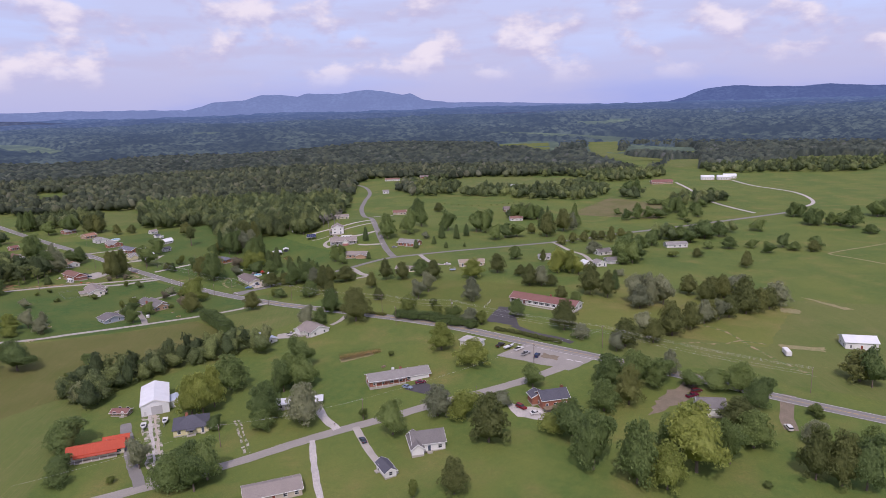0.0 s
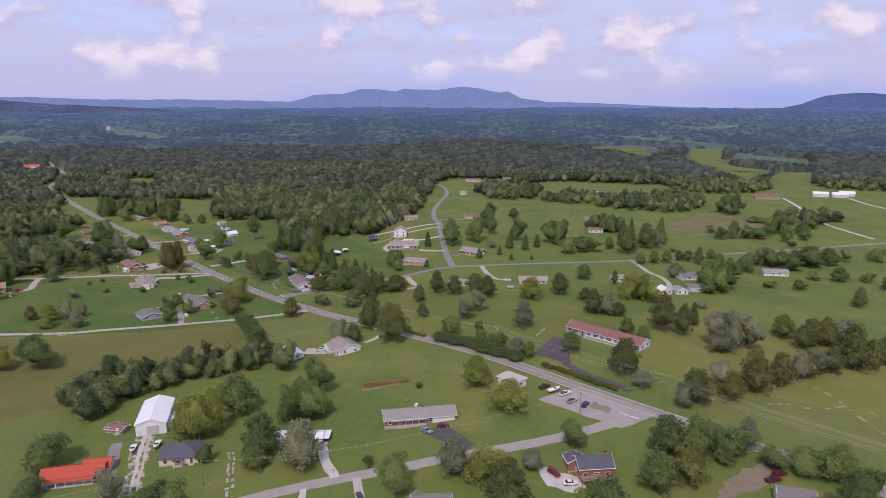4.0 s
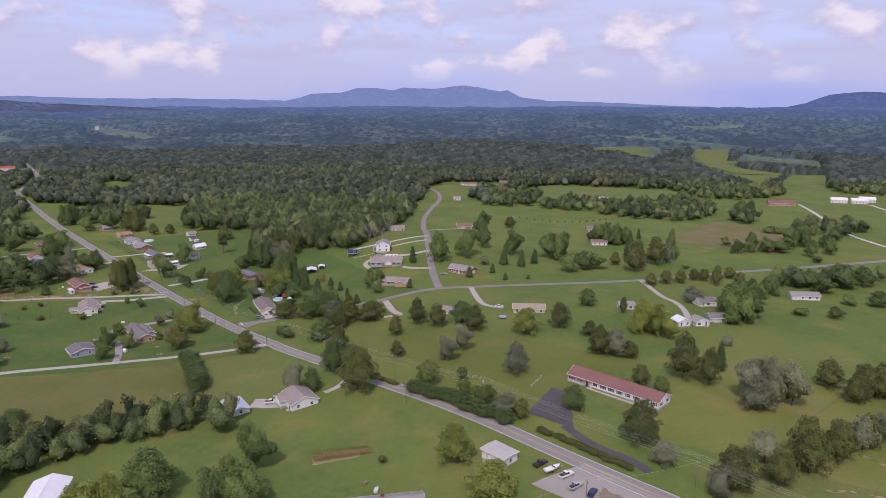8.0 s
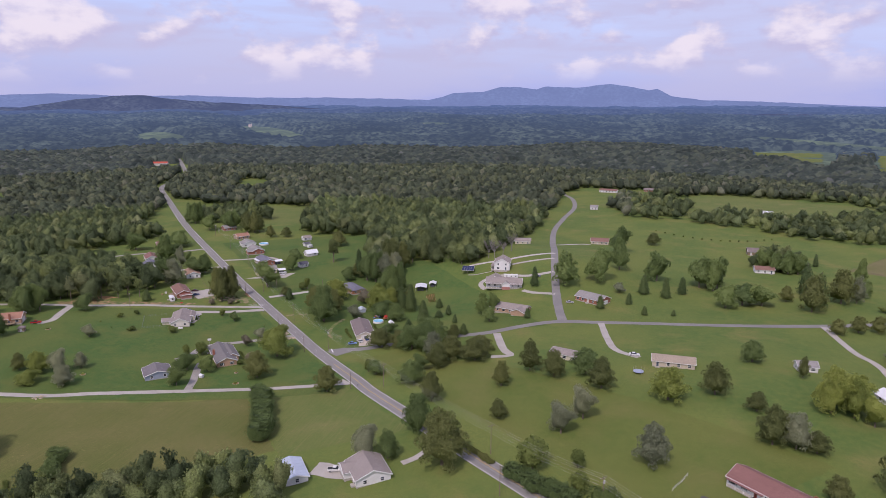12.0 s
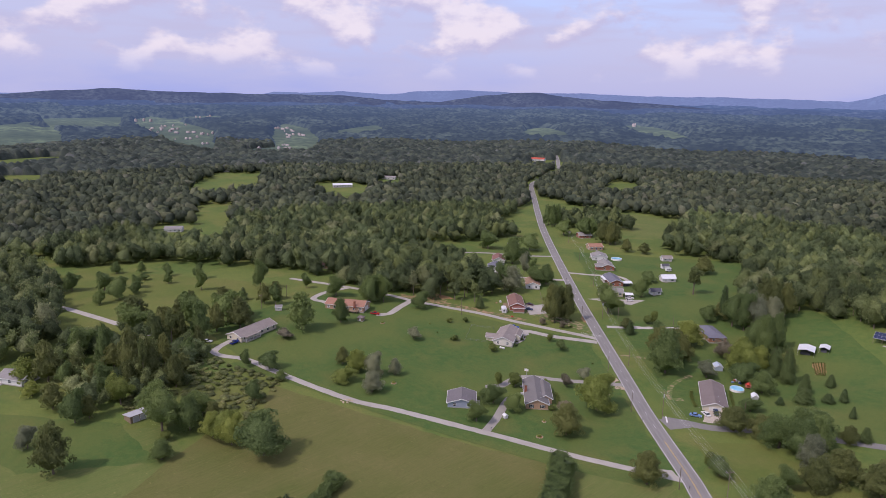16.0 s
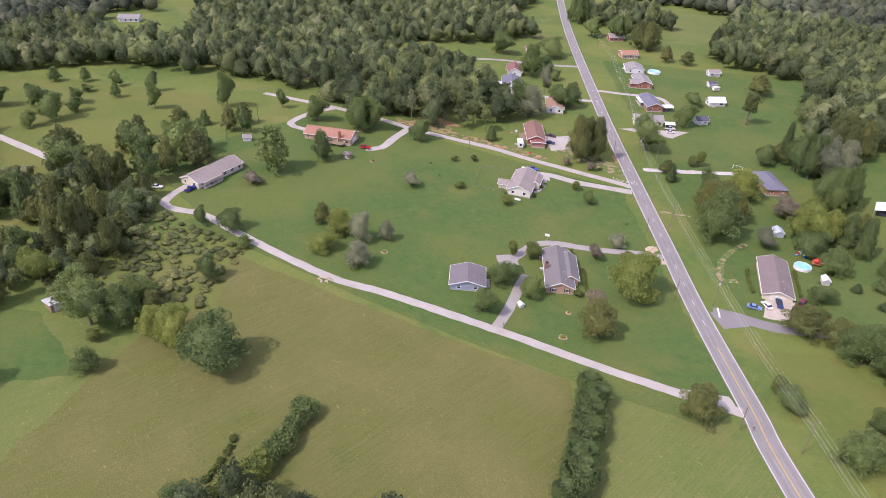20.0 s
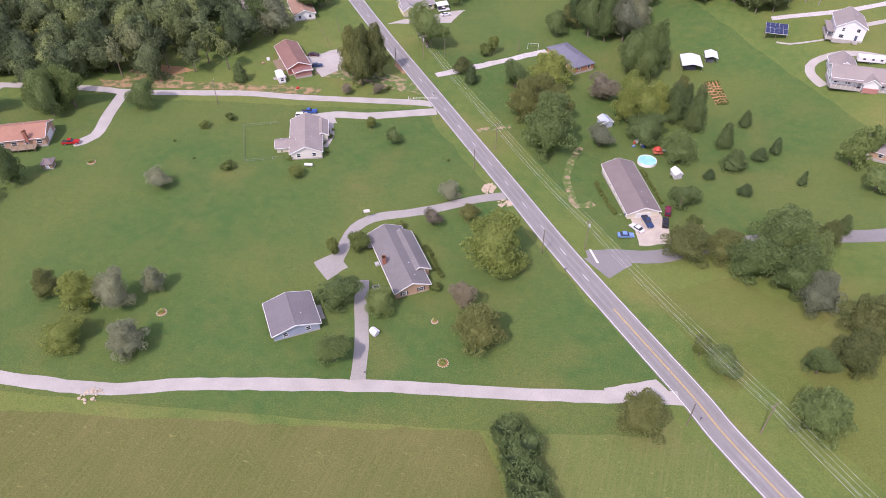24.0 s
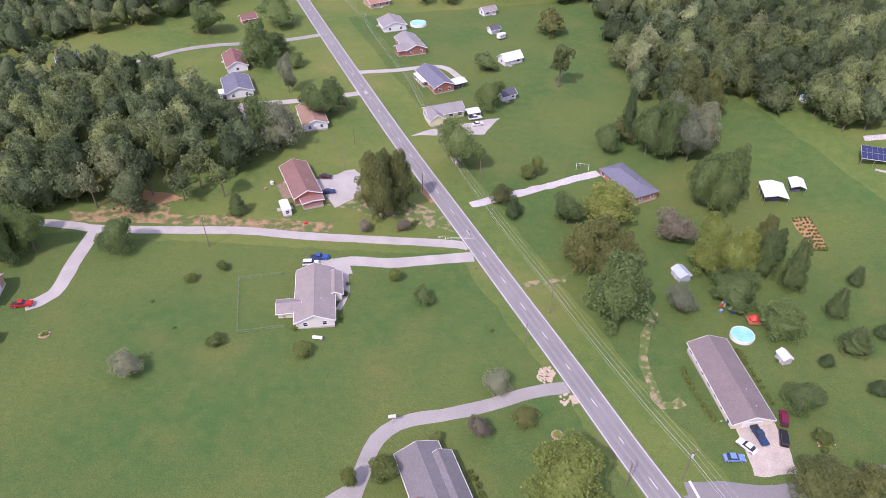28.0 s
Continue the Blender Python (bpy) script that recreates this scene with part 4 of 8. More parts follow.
plant('b', [(-97, 136, 16, 23), (-143, 143, 8, 9), (-146, 153, 7, 10), (-28, 154, 14, 12), (-78, 170, 9, 10), (-151, 171, 14, 17), (-97, 175, 7, 6), (-78, 178, 18, 15), (31, 178, 11, 10), (-70, 207, 17, 21), (-99, 214, 18, 19), (-69, 228, 18, 12), (-176, 233, 7, 8), (-233, 234, 8, 9), (-303, 238, 13, 9), (-252, 242, 20, 18)])
plant('b', [(-157, 246, 8, 11), (-327, 247, 22, 9), (-150, 251, 7, 8), (-174, 253, 5, 7), (-143, 256, 6, 7), (-253, 258, 12, 10), (42, 260, 11, 10), (-213, 262, 17, 19), (-360, 271, 18, 18), (79, 276, 8, 7), (-252, 280, 10, 7), (-427, 288, 16, 13), (-64, 290, 11, 9), (-285, 294, 9, 5), (-352, 299, 20, 16), (-263, 299, 5, 6), (-433, 300, 9, 8), (-276, 301, 9, 10), (-59, 310, 16, 13), (-463, 316, 5, 7)])
plant('b', [(-356, 316, 15, 10), (-443, 324, 9, 6), (-412, 332, 17, 8), (-183, 340, 10, 9), (-310, 340, 22, 18), (-355, 351, 14, 7), (-190, 358, 10, 11), (-76, 358, 11, 14), (-179, 359, 9, 8), (-392, 362, 21, 10), (-307, 363, 15, 11), (-96, 368, 7, 8), (-76, 373, 9, 8), (145, 378, 10, 11), (-375, 385, 11, 6), (-348, 389, 15, 12), (71, 399, 11, 13), (160, 402, 20, 28), (-326, 403, 19, 20), (-84, 406, 17, 25), (-300, 417, 12, 11), (321, 418, 11, 11)])
plant('b', [(-83, 420, 13, 18), (-111, 432, 7, 10), (-209, 433, 6, 6), (-158, 448, 24, 19), (236, 461, 12, 16), (199, 454, 15, 15), (-116, 458, 11, 14), (-58.1, 453.6, 10, 9), (-128, 468, 10, 14), (-64.5, 466.3, 15, 10), (230, 477, 14, 21), (-181, 486, 12, 11), (261, 489, 15, 18), (-225, 503, 20, 17), (75.6, 506.4, 15, 15), (-136, 516, 23, 20), (86.6, 516, 14, 15), (97.8, 517.9, 14, 17), (-286, 521, 15, 13), (-228, 548, 15, 12), (-322, 552, 7, 8), (-20.1, 519.3, 24, 18), (166, 557, 12, 8), (72.1, 553.9, 23, 26)])
plant('b', [(-338, 561, 11, 12), (-383, 569, 17, 18), (1.1, 534.9, 24, 19), (282, 573, 16, 13), (38.6, 555.6, 22, 18), (-242, 582, 8, 11), (303, 583, 15, 13), (241, 590, 13, 13), (-357, 592, 15, 19), (175, 594, 20, 9), (258, 600, 12, 13), (276, 600, 12, 13), (293, 615, 19, 20), (229, 616, 8, 9), (138, 618, 18, 21), (123, 623, 17, 21), (15.6, 650.3, 23, 18), (398, 730, 10, 12), (311, 780, 19, 26)])
plant('c', [(112, 304, 14, 7), (-375, 341, 9, 8), (-68, 430, 7, 6), (-94, 443, 4, 6), (-280, 447, 9, 8), (-105, 449, 4, 5), (-98, 457.1, 8, 11), (-37.2, 459.7, 7, 5), (-90.6, 464.2, 5, 7), (27.7, 473.9, 6, 5), (-113, 480, 20, 10), (43.6, 476.3, 4, 4), (-198, 483, 9, 7), (-121, 486, 17, 12), (-117, 493, 13, 7), (3, 481.8, 9, 7), (19.5, 495, 8, 6), (42, 517, 15, 9), (29, 520.4, 14, 9), (53, 530.4, 13, 8), (-172, 544, 24, 9), (-39.5, 515.1, 15, 7)])
plant('g', [(-118, 150, 13, 9), (-10, 164, 14, 14), (16, 166, 6, 8), (-62, 170, 19, 16), (77, 206, 10, 7), (66, 224, 8, 10), (99, 227, 11, 11), (17, 258, 9, 12), (128, 271, 19, 13), (196, 273, 15, 19), (117, 274, 19, 20), (-71, 288, 15, 10), (23, 294, 15, 12), (-7, 311, 13, 10), (69, 314, 14, 11), (0, 323, 14, 10), (-230, 324, 10, 11), (-242, 335, 13, 9), (-237, 343, 9, 7)])
plant('g', [(-265, 380, 7, 8), (-76, 395, 13, 12), (-180, 412, 6, 7), (138, 422, 11, 14), (-142, 458, 9, 9), (-290, 489, 19, 16), (-311, 528, 18, 8), (-150, 543, 22, 25)])
plant('o', [(-10, 113, 13, 11), (6, 141, 20, 16), (168, 167, 15, 16), (83, 211, 15, 14), (-166, 229, 4, 5), (113, 229, 17, 13), (127, 236, 13, 10), (61, 236, 17, 15), (140, 242, 13, 10), (170, 261, 21, 17), (156, 279, 13, 9), (73, 284, 9, 9), (101, 286, 17, 10), (-44, 287, 21, 19), (171, 290, 14, 20), (93, 293, 20, 17), (154, 294, 13, 14), (75, 313, 8, 9), (62, 315, 15, 10), (-31, 322, 8, 8), (-261, 331, 9, 8), (-61, 337, 14, 10), (62, 341, 8, 9)])
plant('o', [(-111, 346, 13, 12), (6, 352, 14, 12), (49, 353, 14, 12), (-35, 353, 12, 8), (-152, 358, 14, 13), (-14, 364, 13, 12), (-25, 371, 15, 11), (238, 376, 11, 8), (-69, 377, 13, 11), (-53, 387, 12, 17), (-65, 389, 13, 14), (-171, 405, 5, 7), (-108, 408, 11, 15), (-98, 411, 9, 13), (125, 467, 9, 10), (192, 467, 8, 7), (-166, 468, 17, 24), (-237, 469, 24, 20), (171, 474, 15, 9), (137, 474, 10, 10), (148, 478, 10, 10), (189, 480, 9, 9), (160, 487, 9, 9), (167, 487, 9, 9)])
plant('o', [(188, 496, 9, 10), (124, 512, 24, 17), (147, 538, 24, 18), (-225, 632, 14, 17), (43.9, 698.1, 12, 13)])
plant('b', [(-411, 696, 24, 20), (-375, 665, 16, 16), (-357, 676, 20, 20), (-337, 546, 22, 17), (-297, 490, 20, 17), (-289, 514, 14, 13), (-159, 539, 23, 20)])
plant('o', [(-328, 667, 22, 24), (-300, 649, 12, 11), (-287, 655, 10, 11), (-150, 564, 26, 24), (-173, 545, 11, 13)])
plant('o', [(98, 214, 13, 11), (111, 222, 17, 12), (124, 230, 16, 11), (155, 249, 13, 11), (168, 255, 18, 14), (162, 284, 10, 10), (178, 259, 15, 11), (187, 264, 14, 11)])
plant('g', [(136, 239, 14, 10), (147, 245, 13, 11), (112, 265, 15, 15), (180, 288, 16, 15)])
plant('p', [(-207, 578, 19, 15)])
plant('r', [(-304, 326, 6, 8), (-160, 368, 11, 8), (-180, 397, 7, 6), (-239, 456, 5, 6), (-228, 461, 5, 5), (-147, 491, 11, 16)])
plant('s', [(87, 100, 2, 4), (-23, 113, 8, 5), (130, 141, 5, 8), (-125, 142, 3, 5), (-39, 169, 5, 4), (-26, 228, 3, 5), (-244, 240, 4, 6), (22, 254, 9, 10), (8, 266, 8, 11), (1, 275, 8, 9), (-14, 286, 11, 12), (0, 289, 7, 8), (-101, 371, 7, 6), (-169, 372, 3, 4), (-201, 374, 7, 5), (-195, 379, 8, 7), (-188, 392, 3, 4), (-252, 397, 3, 5), (-230, 403, 4, 7), (-273, 414, 3, 4), (-268, 422, 3, 5), (-107, 423, 3, 5), (-220, 438, 5, 5), (-200, 506, 6, 6)])
plant('s', [(-197, 508, 9, 6)])
plant('y', [(0, 160, 13, 15), (-106, 194, 20, 20), (10, 206, 13, 17), (-171, 223, 5, 5), (-2, 227, 15, 14), (-283, 238, 14, 11), (-236, 254, 11, 10), (-227, 257, 13, 10), (-137, 260, 5, 7), (-245, 320, 7, 10), (-251, 332, 11, 12), (101, 341, 12, 9), (31, 344, 14, 16), (93, 351, 18, 21), (-157, 387, 18, 17), (-132, 482, 17, 22), (-169, 493, 15, 19)])


# overgrown copse and field trees by the western house
plant('o', [(-376, 231, 15, 12), (-366, 274, 19, 17), (-325, 223, 20, 13), (-296, 217, 12, 10), (-279, 225, 10, 7), (-375, 309, 13, 9), (-318, 287, 12, 8), (-383, 332, 9, 10), (-243, 258, 11, 9), (-293, 263, 10, 10), (-278, 251, 9, 9), (-299, 247, 12, 9), (-308, 236, 10, 9), (-322, 249, 12, 9), (-247, 204, 19, 13), (-308, 266, 17, 8), (-313, 261, 14, 8), (-318, 232, 12, 8), (-334, 304, 16, 10), (-366, 298, 13, 9), (-361, 347, 13, 9), (-365, 357, 12, 9)])
plant('b', [(-347, 243, 16, 15), (-334, 249, 13, 8), (-315, 227, 12, 7), (-279, 220, 15, 10), (-329, 293, 21, 12), (-344, 315, 19, 15), (-348, 325, 15, 12), (-246, 250, 15, 12), (-307, 277, 12, 9), (-296, 236, 9, 8), (-538, 262, 9, 12), (-466, 273, 14, 12), (-453, 288, 14, 12), (-494, 309, 9, 8), (-424, 276, 10, 8), (-446, 305, 10, 8), (-483, 322, 9, 7), (-463, 332, 10, 7), (-441, 344, 13, 7)])
plant('y', [(-331, 216, 12, 12), (-232, 257, 13, 12), (-314, 214, 7, 8)])
plant('o', [(-310, 252, 23, 12), (-297, 256, 21, 10), (-284, 261, 16, 9), (-334, 277, 21, 13), (-332, 316, 18, 15), (-331, 284, 17, 8), (-296, 269, 10, 10)])
plant('p', [(-333, 260, 14, 8), (-295, 252, 22, 7), (-325, 270, 22, 9), (-321, 275, 24, 8)])
plant('g', [(-270, 202, 10, 8)])

# round the houses along the side road and the eastern lawns
plant('b', [(14, 569, 25, 15), (173, 572, 7, 6), (153, 387, 19, 22), (157, 417, 9, 15), (179, 428, 13, 13), (256, 475, 17, 19), (273, 482, 15, 16), (238, 434, 7, 9), (227, 583, 13, 12), (250, 612, 14, 12), (253, 589, 11, 14), (300, 641, 14, 23), (314, 613, 12, 14), (338, 643, 10, 11), (385, 688, 9, 15), (388, 722, 12, 12), (264, 588, 10, 15), (299, 681, 6, 22), (-1, 369, 12, 15), (-177, 535, 11, 10), (-59, 471, 14, 8), (301, 416, 8, 12), (276, 410, 10, 12), (275, 432, 8, 11), (255, 432, 11, 14), (218, 407, 5, 7), (404, 509, 13, 21), (408, 492, 22, 19), (385, 514, 17, 22), (398, 560, 16, 21), (404, 464, 9, 15), (299, 428, 13, 11), (320, 500, 12, 16), (471, 539, 18, 23)])
plant('g', [(14, 517, 7, 8), (157, 542, 19, 11), (129, 340, 5, 7)])
plant('o', [(115, 534, 11, 9), (194, 473, 5, 7), (88, 384, 10, 5), (213, 403, 8, 8), (66, 324, 9, 15), (-120, 501, 11, 7), (-204, 489, 7, 9), (-53, 402, 8, 13), (-72, 424, 8, 8), (313, 409, 10, 11), (232, 366, 11, 9)])
plant('c', [(131, 556, 24, 12), (132, 528, 24, 13), (160, 645, 11, 6), (357, 733, 10, 9), (-102, 470, 11, 8), (-96, 486, 7, 6), (-86, 469, 7, 5), (-78, 452, 6, 4)])
plant('s', [(166, 524, 4, 7), (196, 407, 5, 11), (277, 552, 6, 11)])
plant('y', [(99, 365, 13, 18)])

# the copse round the brick house and the lane to the white house
plant('b', [(62, 174, 15, 14), (70, 168, 20, 15), (81, 170, 14, 14), (53, 154, 14, 13), (35, 135, 17, 14), (37, 118, 24, 15), (48, 108, 24, 15), (68, 126, 13, 13), (82, 114, 17, 11), (95, 122, 15, 14), (94, 167, 8, 10), (104, 166, 8, 12), (112, 161, 14, 14), (113, 149, 14, 11), (116, 95, 20, 12), (134, 116, 10, 9), (169, 161, 18, 11)])
plant('g', [(90, 178, 13, 9), (117, 122, 10, 9)])
plant('o', [(64, 157, 17, 12), (96, 134, 13, 16), (104, 102, 20, 12), (110, 98, 20, 12)])
plant('y', [(30, 143, 8, 10), (56, 104, 17, 14), (69, 111, 25, 18)])
plant('s', [(130, 138, 4, 6)])

plant('s', [(-244.4, 415.4, 1.3, 2.0), (-241.2, 412.6, 1.1, 1.6), (-236.4, 409.6, 1.4, 2.0), (-227.2, 418.4, 1.2, 1.8), (-230.4, 427.2, 1.5, 1.8), (-231.8, 431.2, 1.1, 1.6), (-277, 402.4, 0.8, 1.2),
            (-265.1, 396.8, 0.7, 1.2), (-187.8, 430.4, 0.9, 1.4), (-106.5, 420, 1.2, 2.6), (-111.6, 437, 1.6, 2.6), (-116.4, 446, 1.0, 1.6), (-226, 466, 1.3, 2.6), (-232, 474, 1.4, 2.2)])
plant('s', [(50 + 100 * k / 13, 766 - 9.5 * k + 0.62 * k * k, 1.8, 2.2) for k in range(14)])


def bare_tree(x, y, h, seed):
    """A dying tree: pale forked limbs with few leaves."""
    rnd = random.Random(seed)
    r = root("bare_tree", "tall half-dead tree with pale grey bare limbs", "tree", turn_z(x, y, rnd.uniform(0, 360)))
    top = Vector((rnd.uniform(-0.5, 0.5), rnd.uniform(-0.5, 0.5), 0.36 * h))
    part("trunk", tubed((0, 0, -0.3), top, 0.26, 0.17, 8), PALE_BARK, r)
    for k in range(7):
        bm = bmesh.new()
        a = k * 2.4 + rnd.uniform(-0.4, 0.4)
        e = top + Vector((0.20 * h * math.cos(a), 0.20 * h * math.sin(a), h * rnd.uniform(0.22, 0.52)))
        f = top * rnd.uniform(0.7, 1.0)
        tube(bm, f, e, 0.11, 0.05, 6)
        for j in range(7):
            g = f.lerp(e, rnd.uniform(0.3, 1.0))
            b = a + rnd.uniform(-1.3, 1.3)
            q = g + Vector((0.10 * h * math.cos(b), 0.10 * h * math.sin(b), h * rnd.uniform(0.05, 0.17)))
            tube(bm, g, q, 0.055, 0.025, 5)
            for i in range(6):
                c = b + rnd.uniform(-1.4, 1.4)
                o = g.lerp(q, rnd.uniform(0.4, 1.0))
                tube(bm, o, o + Vector((0.06 * h * math.cos(c), 0.06 * h * math.sin(c), h * rnd.uniform(0.02, 0.09))), 0.035, 0.012, 4)
        part("limb", bm, PALE_BARK, r)


for i, (x, y, h) in enumerate([(-75, 568, 14), (-70, 574, 13), (-80, 571, 15), (-66, 590, 15)]):
    bare_tree(x, y, h, 40 + i)


def hedgerow(label, points, width, height, leaf, seed, dense=130, leaf_size=0.34):
    """A grown-out hedge: overlapping leafy lobes along a line, one thing."""
    rnd = np.random.RandomState(seed)
    line = smooth_line(points, 1.6)
    base = line[0]
    lobes = []
    for p in line:
        for _ in range(2):
            w, h = width * rnd.uniform(0.34, 0.52), height * rnd.uniform(0.75, 1.1)
            x, y = p.x + rnd.uniform(-0.25, 0.25) * width, p.y + rnd.uniform(-0.25, 0.25) * width
            lobes.append(((x - base.x, y - base.y, gz(x, y) - gz(base.x, base.y) + h * 0.5), (w, w, h * 0.52)))
    v, q = leaf_cards(rnd, lobes, int(dense * 3.0) * len(lobes), leaf_size * 0.64)
    cv, cf = core_ball(lobes, 0.86)
    hedge = root("hedgerow" if height > 1 else "vegetable_row", label, "hedge" if height > 1 else "vegetables", turn_z(base.x, base.y, 0))
    ob = new("foliage", raw_mesh("foliage", np.concatenate([v, cv]), np.concatenate([q, cf + len(v)]), FOLIAGE[leaf]))
    ob.parent = hedge
    for p in line[::2]:
        z = gz(p.x, p.y) - gz(base.x, base.y)
        part("stem", tubed((p.x - base.x, p.y - base.y, z - 0.3), (p.x - base.x + 0.2, p.y - base.y, z + height * 0.6), 0.12, 0.05, 6), BARK, hedge)


hedgerow("tall overgrown green hedge between hay fields", [(-136, 334), (-131, 325), (-126, 316), (-121, 307), (-117, 299)], 8.0, 7.5, "b", 3)
hedgerow("overgrown dark green hedge in the hay field", [(-182, 270), (-177.5, 263), (-174, 256), (-172, 250)], 6.0, 4.6, "b", 4)
hedgerow("yellow-green bushy end of a field hedge", [(-172.5, 251), (-171.5, 247), (-171, 242), (-170, 236)], 7.0, 5.5, "y", 5)
hedgerow("thick roadside brush on the bank", [(-20, 282.5), (-12, 276), (-5, 271), (1, 265), (7, 259.5), (16, 252)], 7.0, 4.5, "b", 7)
hedgerow("rough scrub along the road bank", [(28, 244.5), (36, 237.5), (45, 229), (54, 220.5)], 3.0, 1.5, "o", 8)
hedgerow("rough scrub along the road bank", [(-60, 318), (-50, 309), (-40, 300.5), (-28, 289.5)], 2.4, 1.3, "o", 9)
hedgerow("thin line of low scrub in the hay field", [(-186, 252), (-181, 246), (-178, 240)], 1.6, 1.3, "s", 6)

hedgerow("narrow planted bed with shrubs along a house wall", [(-138.5, 435), (-134.5, 428), (-130, 421)], 1.3, 1.2, "s", 61, 70, 0.22)
hedgerow("planted bed with shrubs along a house wall", [(-126, 447), (-121.5, 439), (-117.5, 431)], 1.2, 1.15, "s", 62, 70, 0.22)
hedgerow("clipped foundation shrubs beside a brick house", [(-178, 387), (-174, 382.5), (-169.5, 377)], 1.3, 1.2, "s", 63, 70, 0.22)

# ---------------------------------------------------------------- woods


def inside(px, py, poly):
    ok = np.zeros(len(px), bool)
    n = len(poly)
    for i in range(n):
        (x1, y1), (x2, y2) = poly[i], poly[(i + 1) % n]
        c = ((y1 > py) != (y2 > py)) & (px < (x2 - x1) * (py - y1) / ((y2 - y1) or 1e-9) + x1)
        ok ^= c
    return ok


# the open valley of lawns and fields; woods begin outside it
OPEN = [(-660, 250), (-529, 290), (-512, 338), (-454, 376), (-424, 402), (-385, 414), (-345, 411), (-325, 424), (-310, 437), (-288, 447), (-284, 470), (-306, 488), (-335, 506),
        (-372, 516), (-436, 496), (-446, 540), (-410, 570), (-395, 620), (-455, 660), (-500, 760), (-540, 850), (-470, 815), (-336, 832), (-280, 668), (-232, 670), (-212, 684),
        (-184, 600), (-171, 562), (-140, 586), (-91.4, 552.1), (-80.4, 581), (-78, 640), (-74, 696), (-62, 770), (-58, 1000), (-37, 1092), (118, 1074), (296, 1002), (311, 895), (401, 939), (499, 972), (560, 940),
        (900, 800), (900, -400), (-560, -400)]
CLEARINGS = [
    [(-645, 385), (-652, 425), (-605, 440), (-588, 398)], [(-790, 690), (-800, 722), (-735, 730), (-730, 700)], [(-830, 805), (-826, 828), (-785, 832), (-780, 806)],
    [(-870, 1215), (-880, 1260), (-815, 1262), (-800, 1222)],
    [(335, 1887), (446, 1919), (522, 1868), (408, 1501), (384, 1751), (302, 1674)],
    [(583, 1819), (692, 1843), (559, 1505), (521, 1317), (551, 1199), (470, 1098), (469, 1234), (485, 1461)],
    [(672, 1740), (767, 1539), (680, 1321), (684, 1440), (638, 1614)],
    [(546, 1199), (614, 1201), (486, 948), (461, 920), (492, 1069)],
    [(300, 1157), (339, 1158), (309, 1049), (263, 1008)],
    [(-2250, 590), (-2281, 668), (-2008, 700), (-1887, 668), (-1885, 498)],
    [(-2530, 773), (-2451, 1010), (-2193, 913), (-2301, 734)],
    [(-897, 543), (-1020, 648), (-979, 699), (-888, 644), (-855, 536)],
    [(-735, 480), (-721, 513), (-655, 477), (-674, 456)],
    [(-806, 690), (-769, 745), (-695, 681), (-732, 662)],
    [(-1096, 326), (-1060, 359), (-1001, 348), (-1023, 315)],
    [(-1171, 381), (-1157, 431), (-1105, 418), (-1113, 370)],
    [(-623, 251), (-578, 272), (-539, 269), (-554, 240)],
    [(-830, 690), (-760, 690), (-740, 730), (-820, 740)], [(-550, 1010), (-500, 1000), (-520, 1060), (-570, 1060)],
    [(-2350, 1000), (-2450, 1100), (-2300, 1130), (-1795, 1025), (-1560, 900), (-1720, 870)],
    [(-1850, 1220), (-2000, 1360), (-1850, 1360), (-1595, 1228), (-1400, 1060), (-1480, 1030)],
    [(-717, 466), (-749, 488), (-717, 505), (-581, 441), (-570, 418), (-578, 408)]]
THICKETS = [[(-470, 200), (-440, 262), (-405, 248), (-352, 230), (-372, 190)], [(3, 917), (29, 838), (77, 831), (100, 930), (69, 990), (20, 1000)],
            [(91, 822), (171, 788), (174, 752), (268, 755), (290, 820), (275, 905), (225, 870), (180, 860), (123, 880)], [(309, 663), (362, 640), (390, 690), (372, 725), (323, 695)],
            [(276, 737), (304, 728), (313, 757), (293, 766)]]
THICKETS += [[(-565, 242), (-568, 263), (-520, 268), (-484, 271), (-440, 258), (-420, 233), (-432, 215)], [(205, 470), (212, 486), (300, 500), (300, 482)], [(-431, 712), (-395, 690), (-345, 735), (-400, 775)], [(-440, 590), (-420, 600), (-425, 640), (-455, 630)]]
THICKETS += [[(153, 807), (278, 811), (271, 757), (200, 737), (148, 779)], [(286, 746), (313, 747), (305, 727), (278, 726)], [(93, 859), (156, 842), (150, 807), (89, 822)],
             [(75, 1305), (384, 1313), (393, 1052), (402, 918), (339, 906), (296, 1009), (148, 1059), (58, 989)]]
# lower, younger growth
BRUSH = [[(-168, 204), (-175, 232), (-160, 252), (-138, 266), (-112, 274), (-88, 268), (-86, 252), (-107, 258), (-124, 250), (-140, 240), (-152, 226), (-152, 206)], [(-372, 238), (-363, 268), (-323, 283), (-303, 286), (-281, 266), (-278, 246), (-275, 236), (-279, 222), (-320, 222)],
         [(112, 630), (143, 617), (156, 675), (132, 690)]]


def wooded(px, py):
    w = ~inside(px, py, OPEN)
    ox, oy = px - MID[0], py - MID[1]
    for c in CLEARINGS:
        for k in (0.0, 0.035, 0.07, 0.105):
            w &= ~inside(px + k * ox, py + k * oy, c)
    line = np.array(main_line)
    near = np.full(len(px), 1e9)
    for k in range(0, len(line), 4):
        near = np.minimum(near, np.hypot(px - line[k, 0], py - line[k, 1]))
    w &= near > np.where(py > 660, 10.5, 13.0)
    for c in THICKETS:
        w |= inside(px, py, c)
    return w


